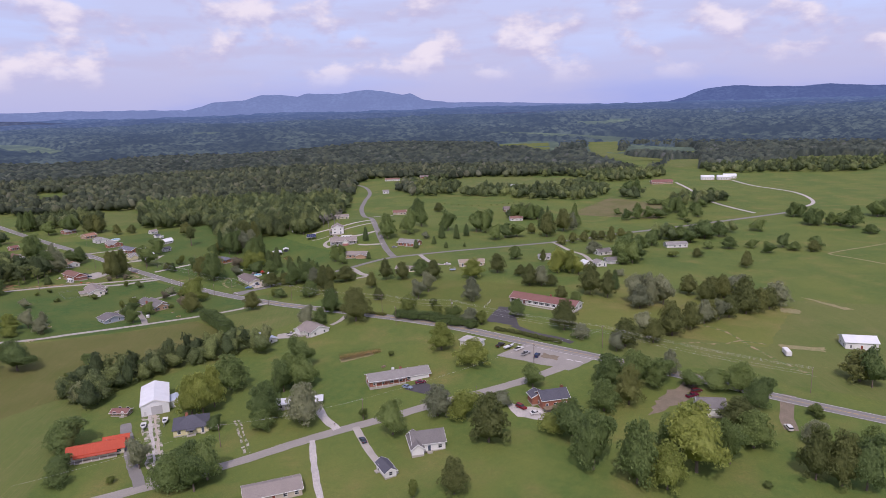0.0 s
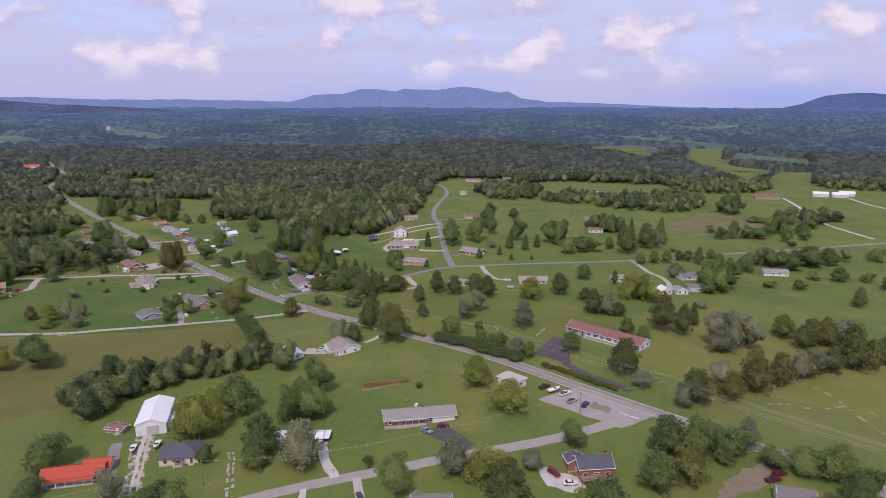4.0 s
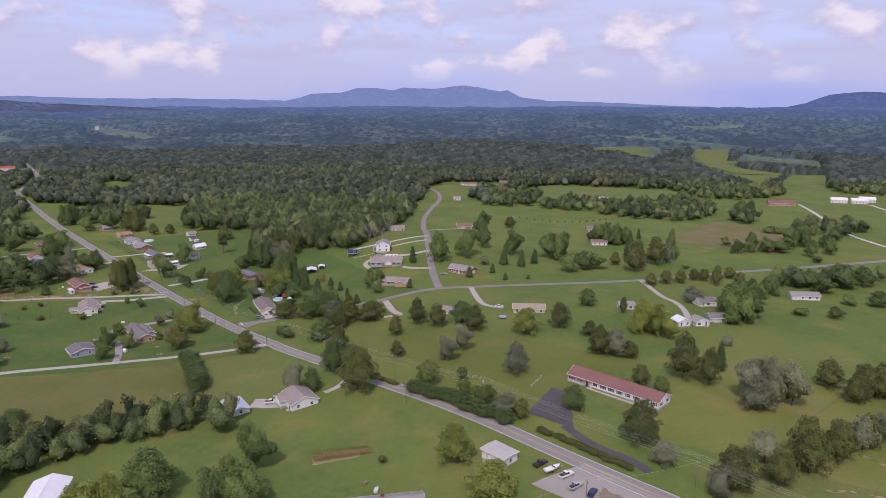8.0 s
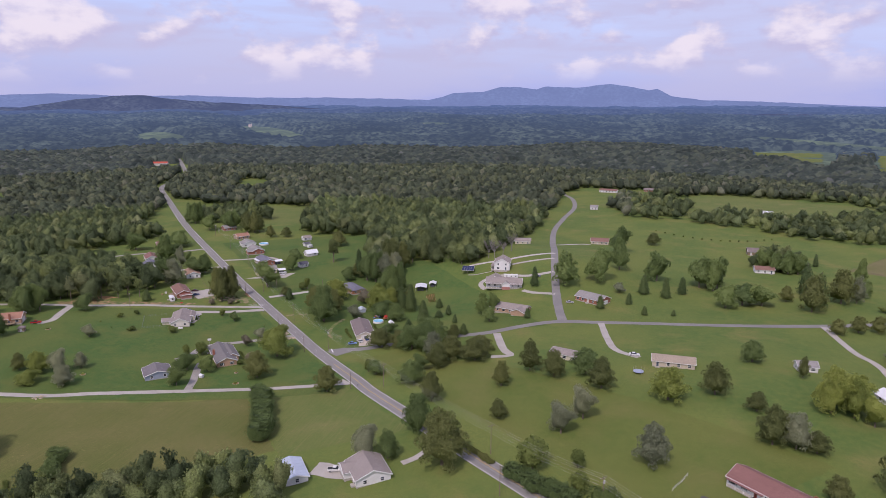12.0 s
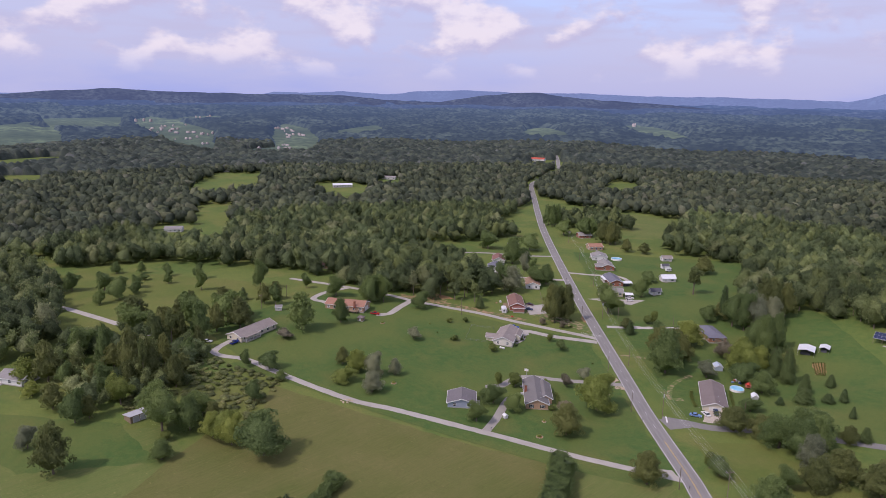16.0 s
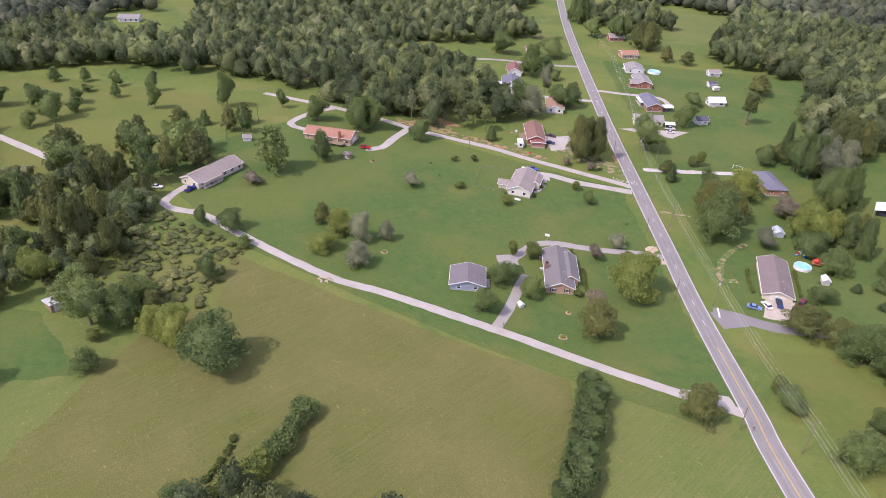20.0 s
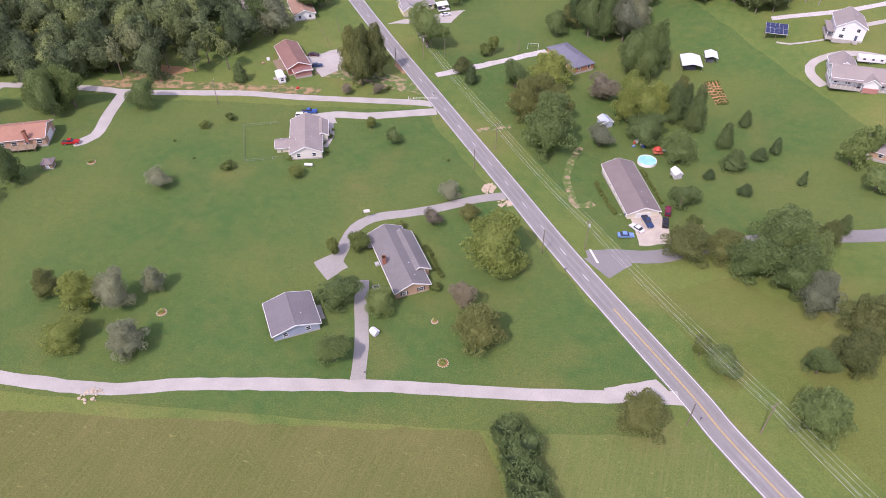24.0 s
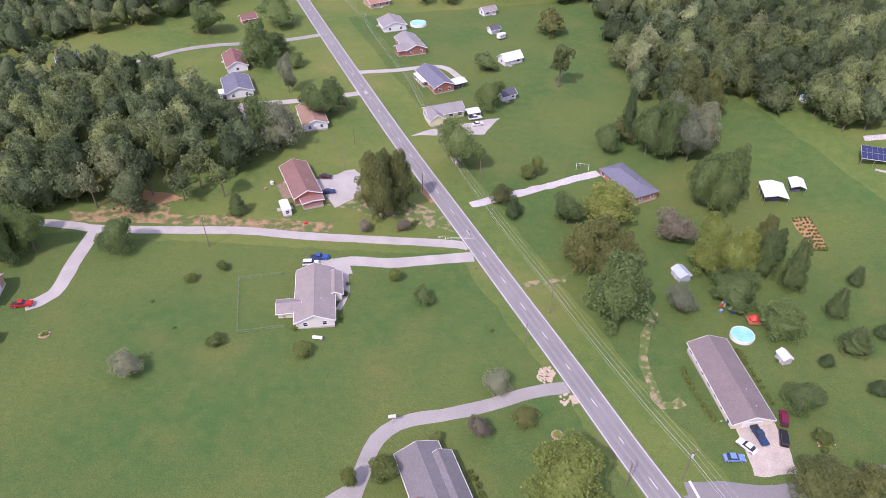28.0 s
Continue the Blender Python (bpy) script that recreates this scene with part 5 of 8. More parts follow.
def scatter(rnd, x0, x1, y0, y1, step):
    gx, gy = np.meshgrid(np.arange(x0, x1, step), np.arange(y0, y1, step))
    px = gx.ravel() + rnd.uniform(-0.45, 0.45, gx.size) * step
    py = gy.ravel() + rnd.uniform(-0.45, 0.45, gx.size) * step
    return px, py


def toned(me, tone):
    """Gives every tree of a joined wood its own leaf tone."""
    me.attributes.new("tone", "FLOAT", "POINT").data.foreach_set("value", np.ascontiguousarray(tone, np.float32))
    return me


def woodland(name, label, px, py, models, rnd, hlo, hhi, wlo, whi, leaf=None):
    """Many crowns joined into one mesh."""
    vs, fs, tones, off = [], [], [], 0
    pz = ground_z(px, py) - 0.3
    for x, y, z in zip(px, py, pz):
        v, q = models[rnd.randint(len(models))]
        a = rnd.uniform(0, 6.283)
        c, s = math.cos(a), math.sin(a)
        w, h = rnd.uniform(wlo, whi), rnd.uniform(hlo, hhi)
        if rnd.uniform() < 0.14:
            w, h = w * 0.85, h * 1.16
        vs.append(np.stack([(v[:, 0] * c - v[:, 1] * s) * w + x, (v[:, 0] * s + v[:, 1] * c) * w + y, v[:, 2] * h + z], -1))
        tones.append(np.full(len(v), rnd.uniform()))
        fs.append(q + off)
        off += len(v)
    ob = new(name, toned(raw_mesh(name, np.concatenate(vs), np.concatenate(fs), leaf or WOODS), np.concatenate(tones)))
    return tagged(ob, label, "woods", kind="stuff")


def wood_model(form, seed, count, size, nu, nv, shrink=0.9):
    rnd = np.random.RandomState(seed)
    lobes = crown_lobes(rnd, form)
    v, q = leaf_cards(rnd, lobes, count, size)
    cv, cf = core_shell(rnd, lobes, shrink * (0.8 if form == "open" else 1.0), nu, nv, 0.07)
    return np.concatenate([v, cv]), np.concatenate([q, cf + len(v)])


def ahead(px, py):
    """The side of the country that the flight looks over."""
    b = np.degrees(np.arctan2(-(px - MID[0]), py - MID[1]))
    return ((b > -48) & (b < 98)) | (np.hypot(px - MID[0], py - MID[1]) < 330)


def east_side(px, py):
    """Where single tree belts stand among open fields."""
    return (px > 30) & (py < 1030)


rng = np.random.RandomState(5)
FORMS = (("round", 1), ("oval", 2), ("round", 3), ("round", 4), ("open", 5))
close_models = [wood_model(k, s, 1150, 0.026, 14, 8, 0.80) for k, s in FORMS]
near_models = [wood_model(k, s, 250, 0.042, 10, 6, 0.84) for k, s in FORMS]
far_models = [wood_model(k, s, 34, 0.075, 8, 4, 0.92) for k, s in (("round", 6), ("oval", 7), ("round", 8), ("round", 9))]
young_models = [wood_model(k, s, 560, 0.032, 12, 7, 0.82) for k, s in FORMS]
bush_models = [wood_model(k, s, 90, 0.06, 8, 5) for k, s in (("bush", 1), ("bush", 2), ("round", 3))]
px, py = scatter(rng, -760, 620, 60, 1160, 8.8)
d = np.hypot(px + 190, py - 420)
keep = wooded(px, py) & (d < 430) & ahead(px, py)
bx, by = scatter(rng, -420, 200, 180, 720, 6.0)
scrub, bushy = np.zeros(len(bx), bool), np.zeros(len(px), bool)
for c in BRUSH:
    scrub |= inside(bx, by, c)
    bushy |= inside(px, py, c)
scrub &= rng.uniform(size=len(bx)) < np.where(bx < -270, 0.56, 0.95)
keep &= ~bushy
belt = scrub & (bx > -200) & (by < 300)
woodland("young_woods", "young scrubby trees and bushes at field edges", bx[scrub & ~belt], by[scrub & ~belt], young_models, rng, 5.5, 11.5, 6.5, 10)
woodland("tree_belt", "dense dark green belt of trees between a field and gardens", bx[belt], by[belt], young_models, rng, 8.5, 14.5, 8.5, 12.5)
close = keep & ((d < 215) | (np.hypot(px + 60, py - 600) < 110))
keep &= ~close
mx, my = scatter(rng, -330, -225, 222, 304, 3.1)
low = inside(mx, my, [(-303, 287), (-262, 299), (-240, 270), (-262, 250), (-276, 238), (-300, 240), (-322, 262)]) & (rng.uniform(size=len(mx)) < 0.85)
woodland("scrub_bushes", "low yellow-green bushes in an overgrown meadow", mx[low], my[low], bush_models, rng, 0.7, 2.1, 3.6, 6.2, SCRUB)
woodland("close_woods", "leafy mixed trees at the wood's edge", px[close], py[close], close_models, rng, 12.5, 18.5, 11.5, 16)
vs, fs = [], []
for x, y in zip(px[close], py[close]):
    z, o = gz(x, y), len(vs)
    for k in range(5):
        a = k * 1.2566
        vs += [(x + 0.32 * math.cos(a), y + 0.32 * math.sin(a), z - 0.4), (x + 0.16 * math.cos(a), y + 0.16 * math.sin(a), z + 7.5)]
    fs += [(o + 2 * k, o + 2 * ((k + 1) % 5), o + 2 * ((k + 1) % 5) + 1, o + 2 * k + 1) for k in range(5)]
tagged(new("woodland_trunks", raw_mesh("woodland_trunks", np.array(vs), np.array(fs), BARK)), "grey-brown trunks of the trees at the wood's edge", "tree trunks", kind="stuff")
woodland("near_woods", "dense mixed summer woodland round the lawns", px[keep], py[keep], near_models, rng, 12.5, 18.5, 11.5, 16)
px, py = scatter(rng, -1250, 1000, 60, 1500, 11.2)
d = np.hypot(px + 190, py - 420)
keep = wooded(px, py) & (d >= 430) & ((d < 900) | east_side(px, py)) & ahead(px, py)
belts = keep & east_side(px, py)
keep &= ~belts
woodland("field_tree_belts", "belts of mixed summer trees between open fields", px[belts], py[belts], near_models, rng, 9, 15, 10, 15)
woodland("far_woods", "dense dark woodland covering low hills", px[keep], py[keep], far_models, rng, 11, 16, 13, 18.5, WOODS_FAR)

# the canopy further out: crown beside crown, coarser with distance


def canopy_sheet(name, step, x0, x1, y0, y1, near, far, cell, high, drop, mat, label, gaps):
    gx, gy = np.meshgrid(np.arange(x0, x1, step), np.arange(y0, y1, step))
    jx = gx + rng.uniform(-0.3, 0.3, gx.shape) * step
    jy = gy + rng.uniform(-0.3, 0.3, gx.shape) * step
    d1 = np.hypot(jx + 190, jy - 420)
    d2 = np.hypot(jx - MID[0], jy - MID[1])
    cover = wooded(jx.ravel(), jy.ravel()).reshape(gx.shape) & (d1 > near) & (d2 < far) & ahead(jx, jy) & ~east_side(jx, jy)
    east = 0.22 * np.clip((jx - 50) / 400, 0, 1)
    field = east + np.sin(jx / 170 + 0.7 + 2 * np.sin(jy / 310)) * np.cos(jy / 140 + jx / 400) + 0.35 * np.sin(jx / 61 + jy / 83)
    cover &= ~((field > gaps) & (d1 > near + 60))
    ci, cj = ((gx - x0) / cell).astype(int) + 1, ((gy - y0) / cell).astype(int) + 1
    shape = (cj.max() + 3, ci.max() + 3)
    ox, oy, oh, ot = (rng.uniform(size=shape) for _ in range(4))
    top, tone = np.full(gx.shape, -99.0), np.zeros(gx.shape)
    for di in (-1, 0, 1):
        for dj in (-1, 0, 1):
            a, b = ci + di, cj + dj
            cx, cy = x0 + (a - 1 + ox[b, a]) * cell, y0 + (b - 1 + oy[b, a]) * cell
            h = high * (0.7 + 0.5 * oh[b, a]) - drop * ((jx - cx) ** 2 + (jy - cy) ** 2) / cell ** 2
            tone = np.where(h > top, ot[b, a], tone)
            top = np.maximum(top, h)
    top = np.maximum(top, high * 0.25) + rng.uniform(-0.06, 0.06, gx.shape) * high
    top = ground_z(jx, jy) + np.where(cover, top, -0.6)
    i = np.arange(gx.size).reshape(gx.shape)
    quads = np.stack([i[:-1, :-1], i[:-1, 1:], i[1:, 1:], i[1:, :-1]], -1).reshape(-1, 4)
    quads = quads[cover.ravel()[quads].any(1)]
    used, back = np.unique(quads, return_inverse=True)
    me = raw_mesh(name, np.stack([jx, jy, top], -1).reshape(-1, 3)[used], back.reshape(-1, 4), mat)
    tagged(new(name, toned(me, tone.ravel()[used])), label, "woods", kind="stuff")


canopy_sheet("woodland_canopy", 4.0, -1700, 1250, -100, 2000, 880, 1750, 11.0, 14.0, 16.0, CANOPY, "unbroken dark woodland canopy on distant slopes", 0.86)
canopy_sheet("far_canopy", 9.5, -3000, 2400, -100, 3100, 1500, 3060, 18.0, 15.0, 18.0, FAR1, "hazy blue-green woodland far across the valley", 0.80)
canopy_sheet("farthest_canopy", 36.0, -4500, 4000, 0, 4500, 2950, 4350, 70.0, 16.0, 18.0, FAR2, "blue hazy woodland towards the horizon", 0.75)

# scattered roofs of far villages
VILLAGES = [(-2255, 977), (-2050, 1010), (-1768, 971), (-1693, 1189), (-1312, 2071), (-1340, 2252), (-1274, 2320), (-1115, 1723), (-1090, 1730), (-539, 2357), (-497, 2382), (-699, 2399), (-647, 2429), (-919, 2455), (-1986, 922), (-1925, 923), (-1879, 929), (-1684, 887), (-1795, 957), (-1594, 898), (-1673, 1061), (-1859, 1214), (-1847, 1237), (-1785, 1229), (-1689, 1229), (-1508, 1067), (-1469, 1020), (-2327, 1250), (-2581, 919), (-2620, 866), (-2636, 772), (-2276, 545)]
v, q = [], []
for vx, vy in VILLAGES:
    for k in range(4 if vx < -1200 else 2):
        x, y = vx + rng.uniform(-30, 30) * (k > 0), vy + rng.uniform(-45, 45) * (k > 0)
        w, h, t = rng.uniform(3.4, 6.2), rng.uniform(1.4, 2.6), rng.uniform(-0.5, 0.5)
        c, n, z = w * math.cos(t), w * math.sin(t), gz(x, y)
        base = [(x - c + n * 0.5, y - n - c * 0.5), (x + c + n * 0.5, y + n - c * 0.5), (x + c - n * 0.5, y + n + c * 0.5), (x - c - n * 0.5, y - n + c * 0.5)]
        o, top = len(v), z + (7.5 if math.hypot(x - MID[0], y - MID[1]) > 2300 else 3.6)
        v += [(*p, z) for p in base] + [(*p, top) for p in base] + [((base[0][0] + base[3][0]) / 2, (base[0][1] + base[3][1]) / 2, top + h), ((base[1][0] + base[2][0]) / 2, (base[1][1] + base[2][1]) / 2, top + h)]
        q += [(o + i, o + (i + 1) % 4, o + 4 + (i + 1) % 4, o + 4 + i) for i in range(4)] + [(o + 4, o + 5, o + 9, o + 8), (o + 6, o + 7, o + 8, o + 9)]
tagged(new("distant_buildings", raw_mesh("distant_buildings", np.array(v), np.array(q), surface("pale_far_walls", (0.44, 0.41, 0.42), (0.24, 0.21, 0.22), 0.03, 1.0))), "tiny pale roofs of a distant village", "buildings", kind="stuff")

# ---------------------------------------------------------------- hills on the skyline
EYE_Z = 127.0


def skyline(name, profile, dist, mat, label, low=-1.3, thick=260):
    """A hill range: its crest follows angles of height over bearings, with a back slope."""
    profile = sorted(profile)
    az = np.arange(profile[0][0], profile[-1][0], 0.2)
    el = np.interp(az, [p[0] for p in profile], [p[1] for p in profile])
    rnd = np.random.RandomState(len(name))
    rough = np.convolve(rnd.normal(size=len(az) + 8), np.ones(5) / 5, "valid")[: len(az)] * 0.035
    el = el + rough * np.clip((el - low) * 0.8, 0, 1)
    vs = []
    for k, (da, f) in enumerate(((-900, 0.0), (-520, 0.30), (-230, 0.68), (0, 1.0), (thick, 0.6))):
        r = dist + da * 0.55
        e = low + (el - low) * f
        a = np.radians(az)
        x, y = MID[0] - r * np.sin(a), MID[1] + r * np.cos(a)
        z = EYE_Z + dist * np.tan(np.radians(e)) - (1 - f) * 4
        wob = np.convolve(rnd.normal(size=len(az) + 10), np.ones(7) / 7, "valid")[: len(az)] * 40 * (0 < f < 1)
        vs.append(np.stack([x - wob * np.sin(a), y + wob * np.cos(a), z], -1))
    n = len(az)
    v = np.concatenate(vs)
    i = np.arange(5 * n).reshape(5, n)
    q = np.stack([i[:-1, :-1], i[:-1, 1:], i[1:, 1:], i[1:, :-1]], -1).reshape(-1, 4)
    me = raw_mesh(name, v, q, mat)
    me.polygons.foreach_set("use_smooth", np.ones(len(q), bool))
    return tagged(new(name, me), label, "hills", kind="structure")


# the ranges get their blue haze from glowing materials
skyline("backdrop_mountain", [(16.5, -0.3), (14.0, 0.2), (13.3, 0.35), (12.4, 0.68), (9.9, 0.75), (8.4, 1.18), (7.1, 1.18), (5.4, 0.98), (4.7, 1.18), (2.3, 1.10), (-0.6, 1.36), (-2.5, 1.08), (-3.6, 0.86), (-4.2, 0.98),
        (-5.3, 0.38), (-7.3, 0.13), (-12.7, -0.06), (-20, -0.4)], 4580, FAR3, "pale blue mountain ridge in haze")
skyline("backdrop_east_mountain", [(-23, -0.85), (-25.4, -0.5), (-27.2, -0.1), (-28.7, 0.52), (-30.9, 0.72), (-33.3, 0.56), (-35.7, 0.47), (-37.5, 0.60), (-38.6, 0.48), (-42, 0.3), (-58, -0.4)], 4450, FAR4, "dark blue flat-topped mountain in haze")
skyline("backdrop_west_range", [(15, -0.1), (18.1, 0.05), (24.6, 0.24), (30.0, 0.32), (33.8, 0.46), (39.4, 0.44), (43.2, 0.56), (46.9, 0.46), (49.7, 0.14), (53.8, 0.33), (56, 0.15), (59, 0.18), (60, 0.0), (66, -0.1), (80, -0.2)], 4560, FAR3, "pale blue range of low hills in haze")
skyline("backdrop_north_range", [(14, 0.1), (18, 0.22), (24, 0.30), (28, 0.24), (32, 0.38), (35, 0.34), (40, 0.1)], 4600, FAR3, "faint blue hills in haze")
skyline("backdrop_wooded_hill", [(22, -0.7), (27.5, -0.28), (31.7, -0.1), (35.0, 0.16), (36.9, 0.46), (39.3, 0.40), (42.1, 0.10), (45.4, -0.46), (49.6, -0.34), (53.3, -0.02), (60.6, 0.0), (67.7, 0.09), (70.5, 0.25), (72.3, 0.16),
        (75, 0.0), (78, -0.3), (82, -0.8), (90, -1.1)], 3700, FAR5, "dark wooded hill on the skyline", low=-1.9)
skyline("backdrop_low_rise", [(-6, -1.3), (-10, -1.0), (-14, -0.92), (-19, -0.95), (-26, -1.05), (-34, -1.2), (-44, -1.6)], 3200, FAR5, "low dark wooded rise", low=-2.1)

# ---------------------------------------------------------------- houses


def window(parent, x, y, z, w, h, face, shutters=None):
    """A framed window on a wall; face: the way it looks out (+x, -x, +y, -y)."""
    q = {"+x": 0, "+y": 90, "-x": 180, "-y": 270}[face]
    bm = bmesh.new()
    rings = []
    for xx in (0.0, 0.07):
        for e in (0.1, 0.0):
            rings.append([bm.verts.new((xx, a, b)) for a, b in ((-w / 2 - e, -e), (w / 2 + e, -e), (w / 2 + e, h + e), (-w / 2 - e, h + e))])
    for m, n in ((0, 1), (2, 3), (0, 2), (1, 3)):
        for i in range(4):
            j = (i + 1) % 4
            bm.faces.new((rings[m][i], rings[m][j], rings[n][j], rings[n][i]))
    bmesh.ops.recalc_face_normals(bm, faces=bm.faces)
    win = part("window", bm, TRIM, parent)
    win.matrix_basis = pose(x, y, z, 0, 0, q)
    part("pane", boxed(-0.02, 0.03, -w / 2, w / 2, 0, h), GLASS, win)
    part("meeting_rail", boxed(0.03, 0.06, -w / 2, w / 2, h / 2 - 0.035, h / 2 + 0.035), TRIM, win)
    if shutters:
        for s in (-1, 1):
            part("shutter", boxed(0.0, 0.05, s * (w / 2 + 0.32) - 0.2, s * (w / 2 + 0.32) + 0.2, -0.05, h + 0.05), shutters, win)


def door(parent, x, y, z, w, h, face, mat, name="door", panels=0):
    q = {"+x": 0, "+y": 90, "-x": 180, "-y": 270}[face]
    bm = boxed(0.0, 0.06, -w / 2, w / 2, 0, h)
    for k in range(panels):
        zz = h * (k + 0.15) / panels
        box(bm, 0.06, 0.085, -w / 2 + 0.15, w / 2 - 0.15, zz, zz + h / panels * 0.7)
    d = part(name, bm, mat, parent)
    d.matrix_basis = pose(x, y, z, 0, 0, q)
    fr = bmesh.new()
    for a, b, c, e in ((-w / 2 - 0.1, -w / 2, 0, h + 0.1), (w / 2, w / 2 + 0.1, 0, h + 0.1), (-w / 2, w / 2, h, h + 0.1)):
        box(fr, 0, 0.09, a, b, c, e)
    part("door_frame", fr, TRIM, d)
    if name == "door":
        part("door_handle", tubed((0.06, w / 2 - 0.12, 1.0), (0.13, w / 2 - 0.12, 1.0), 0.035), STEEL, d)


def block(parent, cx, cy, L, W, eave, rise, wall, roof, over=0.45, hip=False, base=0.35, turned=False, trim=TRIM, ribs=False):
    """Walls and a pitched roof about (cx, cy), the ridge along x (or along y when turned)."""
    holder = parent
    t = pose(cx, cy, 0, 0, 0, 90 if turned else 0)
    if turned:
        L, W = W, L

    def put(name, bm, mat, label=""):
        bmesh.ops.transform(bm, matrix=t, verts=bm.verts)
        return part(name, bm, mat, holder, label)

    put("foundation", boxed(-L / 2 - 0.03, L / 2 + 0.03, -W / 2 - 0.03, W / 2 + 0.03, -1.2, base), CONCRETE)
    if hip:
        put("wall", boxed(-L / 2, L / 2, -W / 2, W / 2, base, eave), wall)
        bm = bmesh.new()
        a, b, e = L / 2 + over, W / 2 + over, eave - 0.12
        r = max(0.3, L / 2 - W / 2 * 0.95)
        low = [bm.verts.new(p) for p in ((-a, -b, e), (a, -b, e), (a, b, e), (-a, b, e))]
        mid = [bm.verts.new((v.co.x, v.co.y, e + 0.16)) for v in low]
        top = [bm.verts.new((-r, 0, eave + rise)), bm.verts.new((r, 0, eave + rise))]
        bm.faces.new(low[::-1])
        for i in range(4):
            bm.faces.new((low[i], low[(i + 1) % 4], mid[(i + 1) % 4], mid[i]))
        bm.faces.new((mid[0], mid[1], top[1], top[0]))
        bm.faces.new((mid[2], mid[3], top[0], top[1]))
        bm.faces.new((mid[1], mid[2], top[1]))
        bm.faces.new((mid[3], mid[0], top[0]))
        put("roof", bm, roof)
        put("ridge_cap", tubed((-r, 0, eave + rise), (r, 0, eave + rise), 0.09, n=6), roof)
    else:
        k = rise / (W / 2)
        put("wall", prism([(-W / 2, base), (W / 2, base), (W / 2, eave), (0, eave + rise), (-W / 2, eave)], "x", -L / 2, L / 2), wall)
        for s in (-1, 1):
            e = W / 2 + over
            lo = eave - k * over
            out = [(0, eave + rise + 0.02), (s * e, lo + 0.02), (s * e, lo + 0.20), (0, eave + rise + 0.22)]
            put("roof_slope", prism(out, "x", -L / 2 - over, L / 2 + over), roof)
            put("gutter", prism([(s * e, lo - 0.02), (s * (e + 0.13), lo - 0.02), (s * (e + 0.13), lo + 0.14), (s * e, lo + 0.14)], "x", -L / 2 - over, L / 2 + over), trim)
            for g in (-1, 1):
                a = g * (L / 2 + over)
                put("gable_board", prism([(0, eave + rise - 0.12), (s * e, lo - 0.12), (s * e, lo + 0.23), (0, eave + rise + 0.25)], "x", a, a + g * 0.07), trim)
            if ribs:
                n = int(L / 0.9)
                bm = bmesh.new()
                for i in range(n + 1):
                    x = -L / 2 - over + (L + 2 * over) * i / n
                    for q in (0.04,):
                        v = [bm.verts.new(p) for p in ((x - q, 0, eave + rise + 0.22), (x + q, 0, eave + rise + 0.22), (x + q, s * e, lo + 0.20), (x - q, s * e, lo + 0.20))]
                        u = [bm.verts.new(p.co + Vector((0, 0, 0.06))) for p in v]
                        bm.faces.new(u)
                        for j in range(4):
                            bm.faces.new((v[j], v[(j + 1) % 4], u[(j + 1) % 4], u[j]))
                put("standing_seams", bm, roof)
        put("ridge_cap", prism([(-0.22, eave + rise + 0.10), (0, eave + rise + 0.19), (0.22, eave + rise + 0.10), (0.22, eave + rise + 0.18), (0, eave + rise + 0.29), (-0.22, eave + rise + 0.18)], "x", -L / 2 - over, L / 2 + over), trim if trim is not TRIM else roof)


def chimney(parent, x, y, z0, z1, mat, s=0.5):
    bm = boxed(x - s, x + s, y - s, y + s, z0, z1)
    box(bm, x - s - 0.08, x + s + 0.08, y - s - 0.08, y + s + 0.08, z1 - 0.25, z1)
    c = part("chimney", bm, mat, parent)
    part("flue", tubed((x, y, z1), (x, y, z1 + 0.35), 0.18), CLAY, c)


def vent(parent, x, y, z):
    v = part("roof_vent", tubed((x, y, z - 0.4), (x, y, z + 0.35), 0.10), STEEL, parent)
    part("vent_cap", tubed((x, y, z + 0.35), (x, y, z + 0.43), 0.17), STEEL, v)


def glaze(parent, L, W, eave, seed, shutters=None, sill=1.0, garage=False, storeys=1):
    """Windows and doors round a rectangular block."""
    rnd = random.Random(seed)
    n = max(2, int(L / 3.6))
    for face, yy in (("-y", -W / 2), ("+y", W / 2)):
        way_in = rnd.randrange(n)
        for i in range(n):
            x = -L / 2 + L * (i + 0.5) / n
            for st in range(storeys):
                z = sill + st * 2.7
                if i == way_in and st == 0:
                    door(parent, x, yy, 0.35, 0.95, 2.05, face, paint(rnd.choice(((0.55, 0.54, 0.52), (0.25, 0.07, 0.05), (0.08, 0.10, 0.14)))), panels=3)
                    part("doorstep", boxed(x - 0.9, x + 0.9, yy - (1.3 if yy < 0 else 0), yy + (1.3 if yy > 0 else 0), -0.6, 0.3), CONCRETE, parent)
                else:
                    window(parent, x, yy, z, rnd.choice((0.9, 1.2, 1.6)), 1.25, face, shutters)
    for face, xx in (("-x", -L / 2), ("+x", L / 2)):
        if garage and face == "+x":
            door(parent, xx, 0, 0.1, 4.6 if W > 8 else 2.7, 2.2, face, paint((0.70, 0.69, 0.67)), "garage_door", 4)
            continue
        m = max(1, int(W / 4.5))
        for i in range(m):
            for st in range(storeys):
                window(parent, xx, -W / 2 + W * (i + 0.5) / m, sill + st * 2.7, 1.1, 1.2, face, shutters)


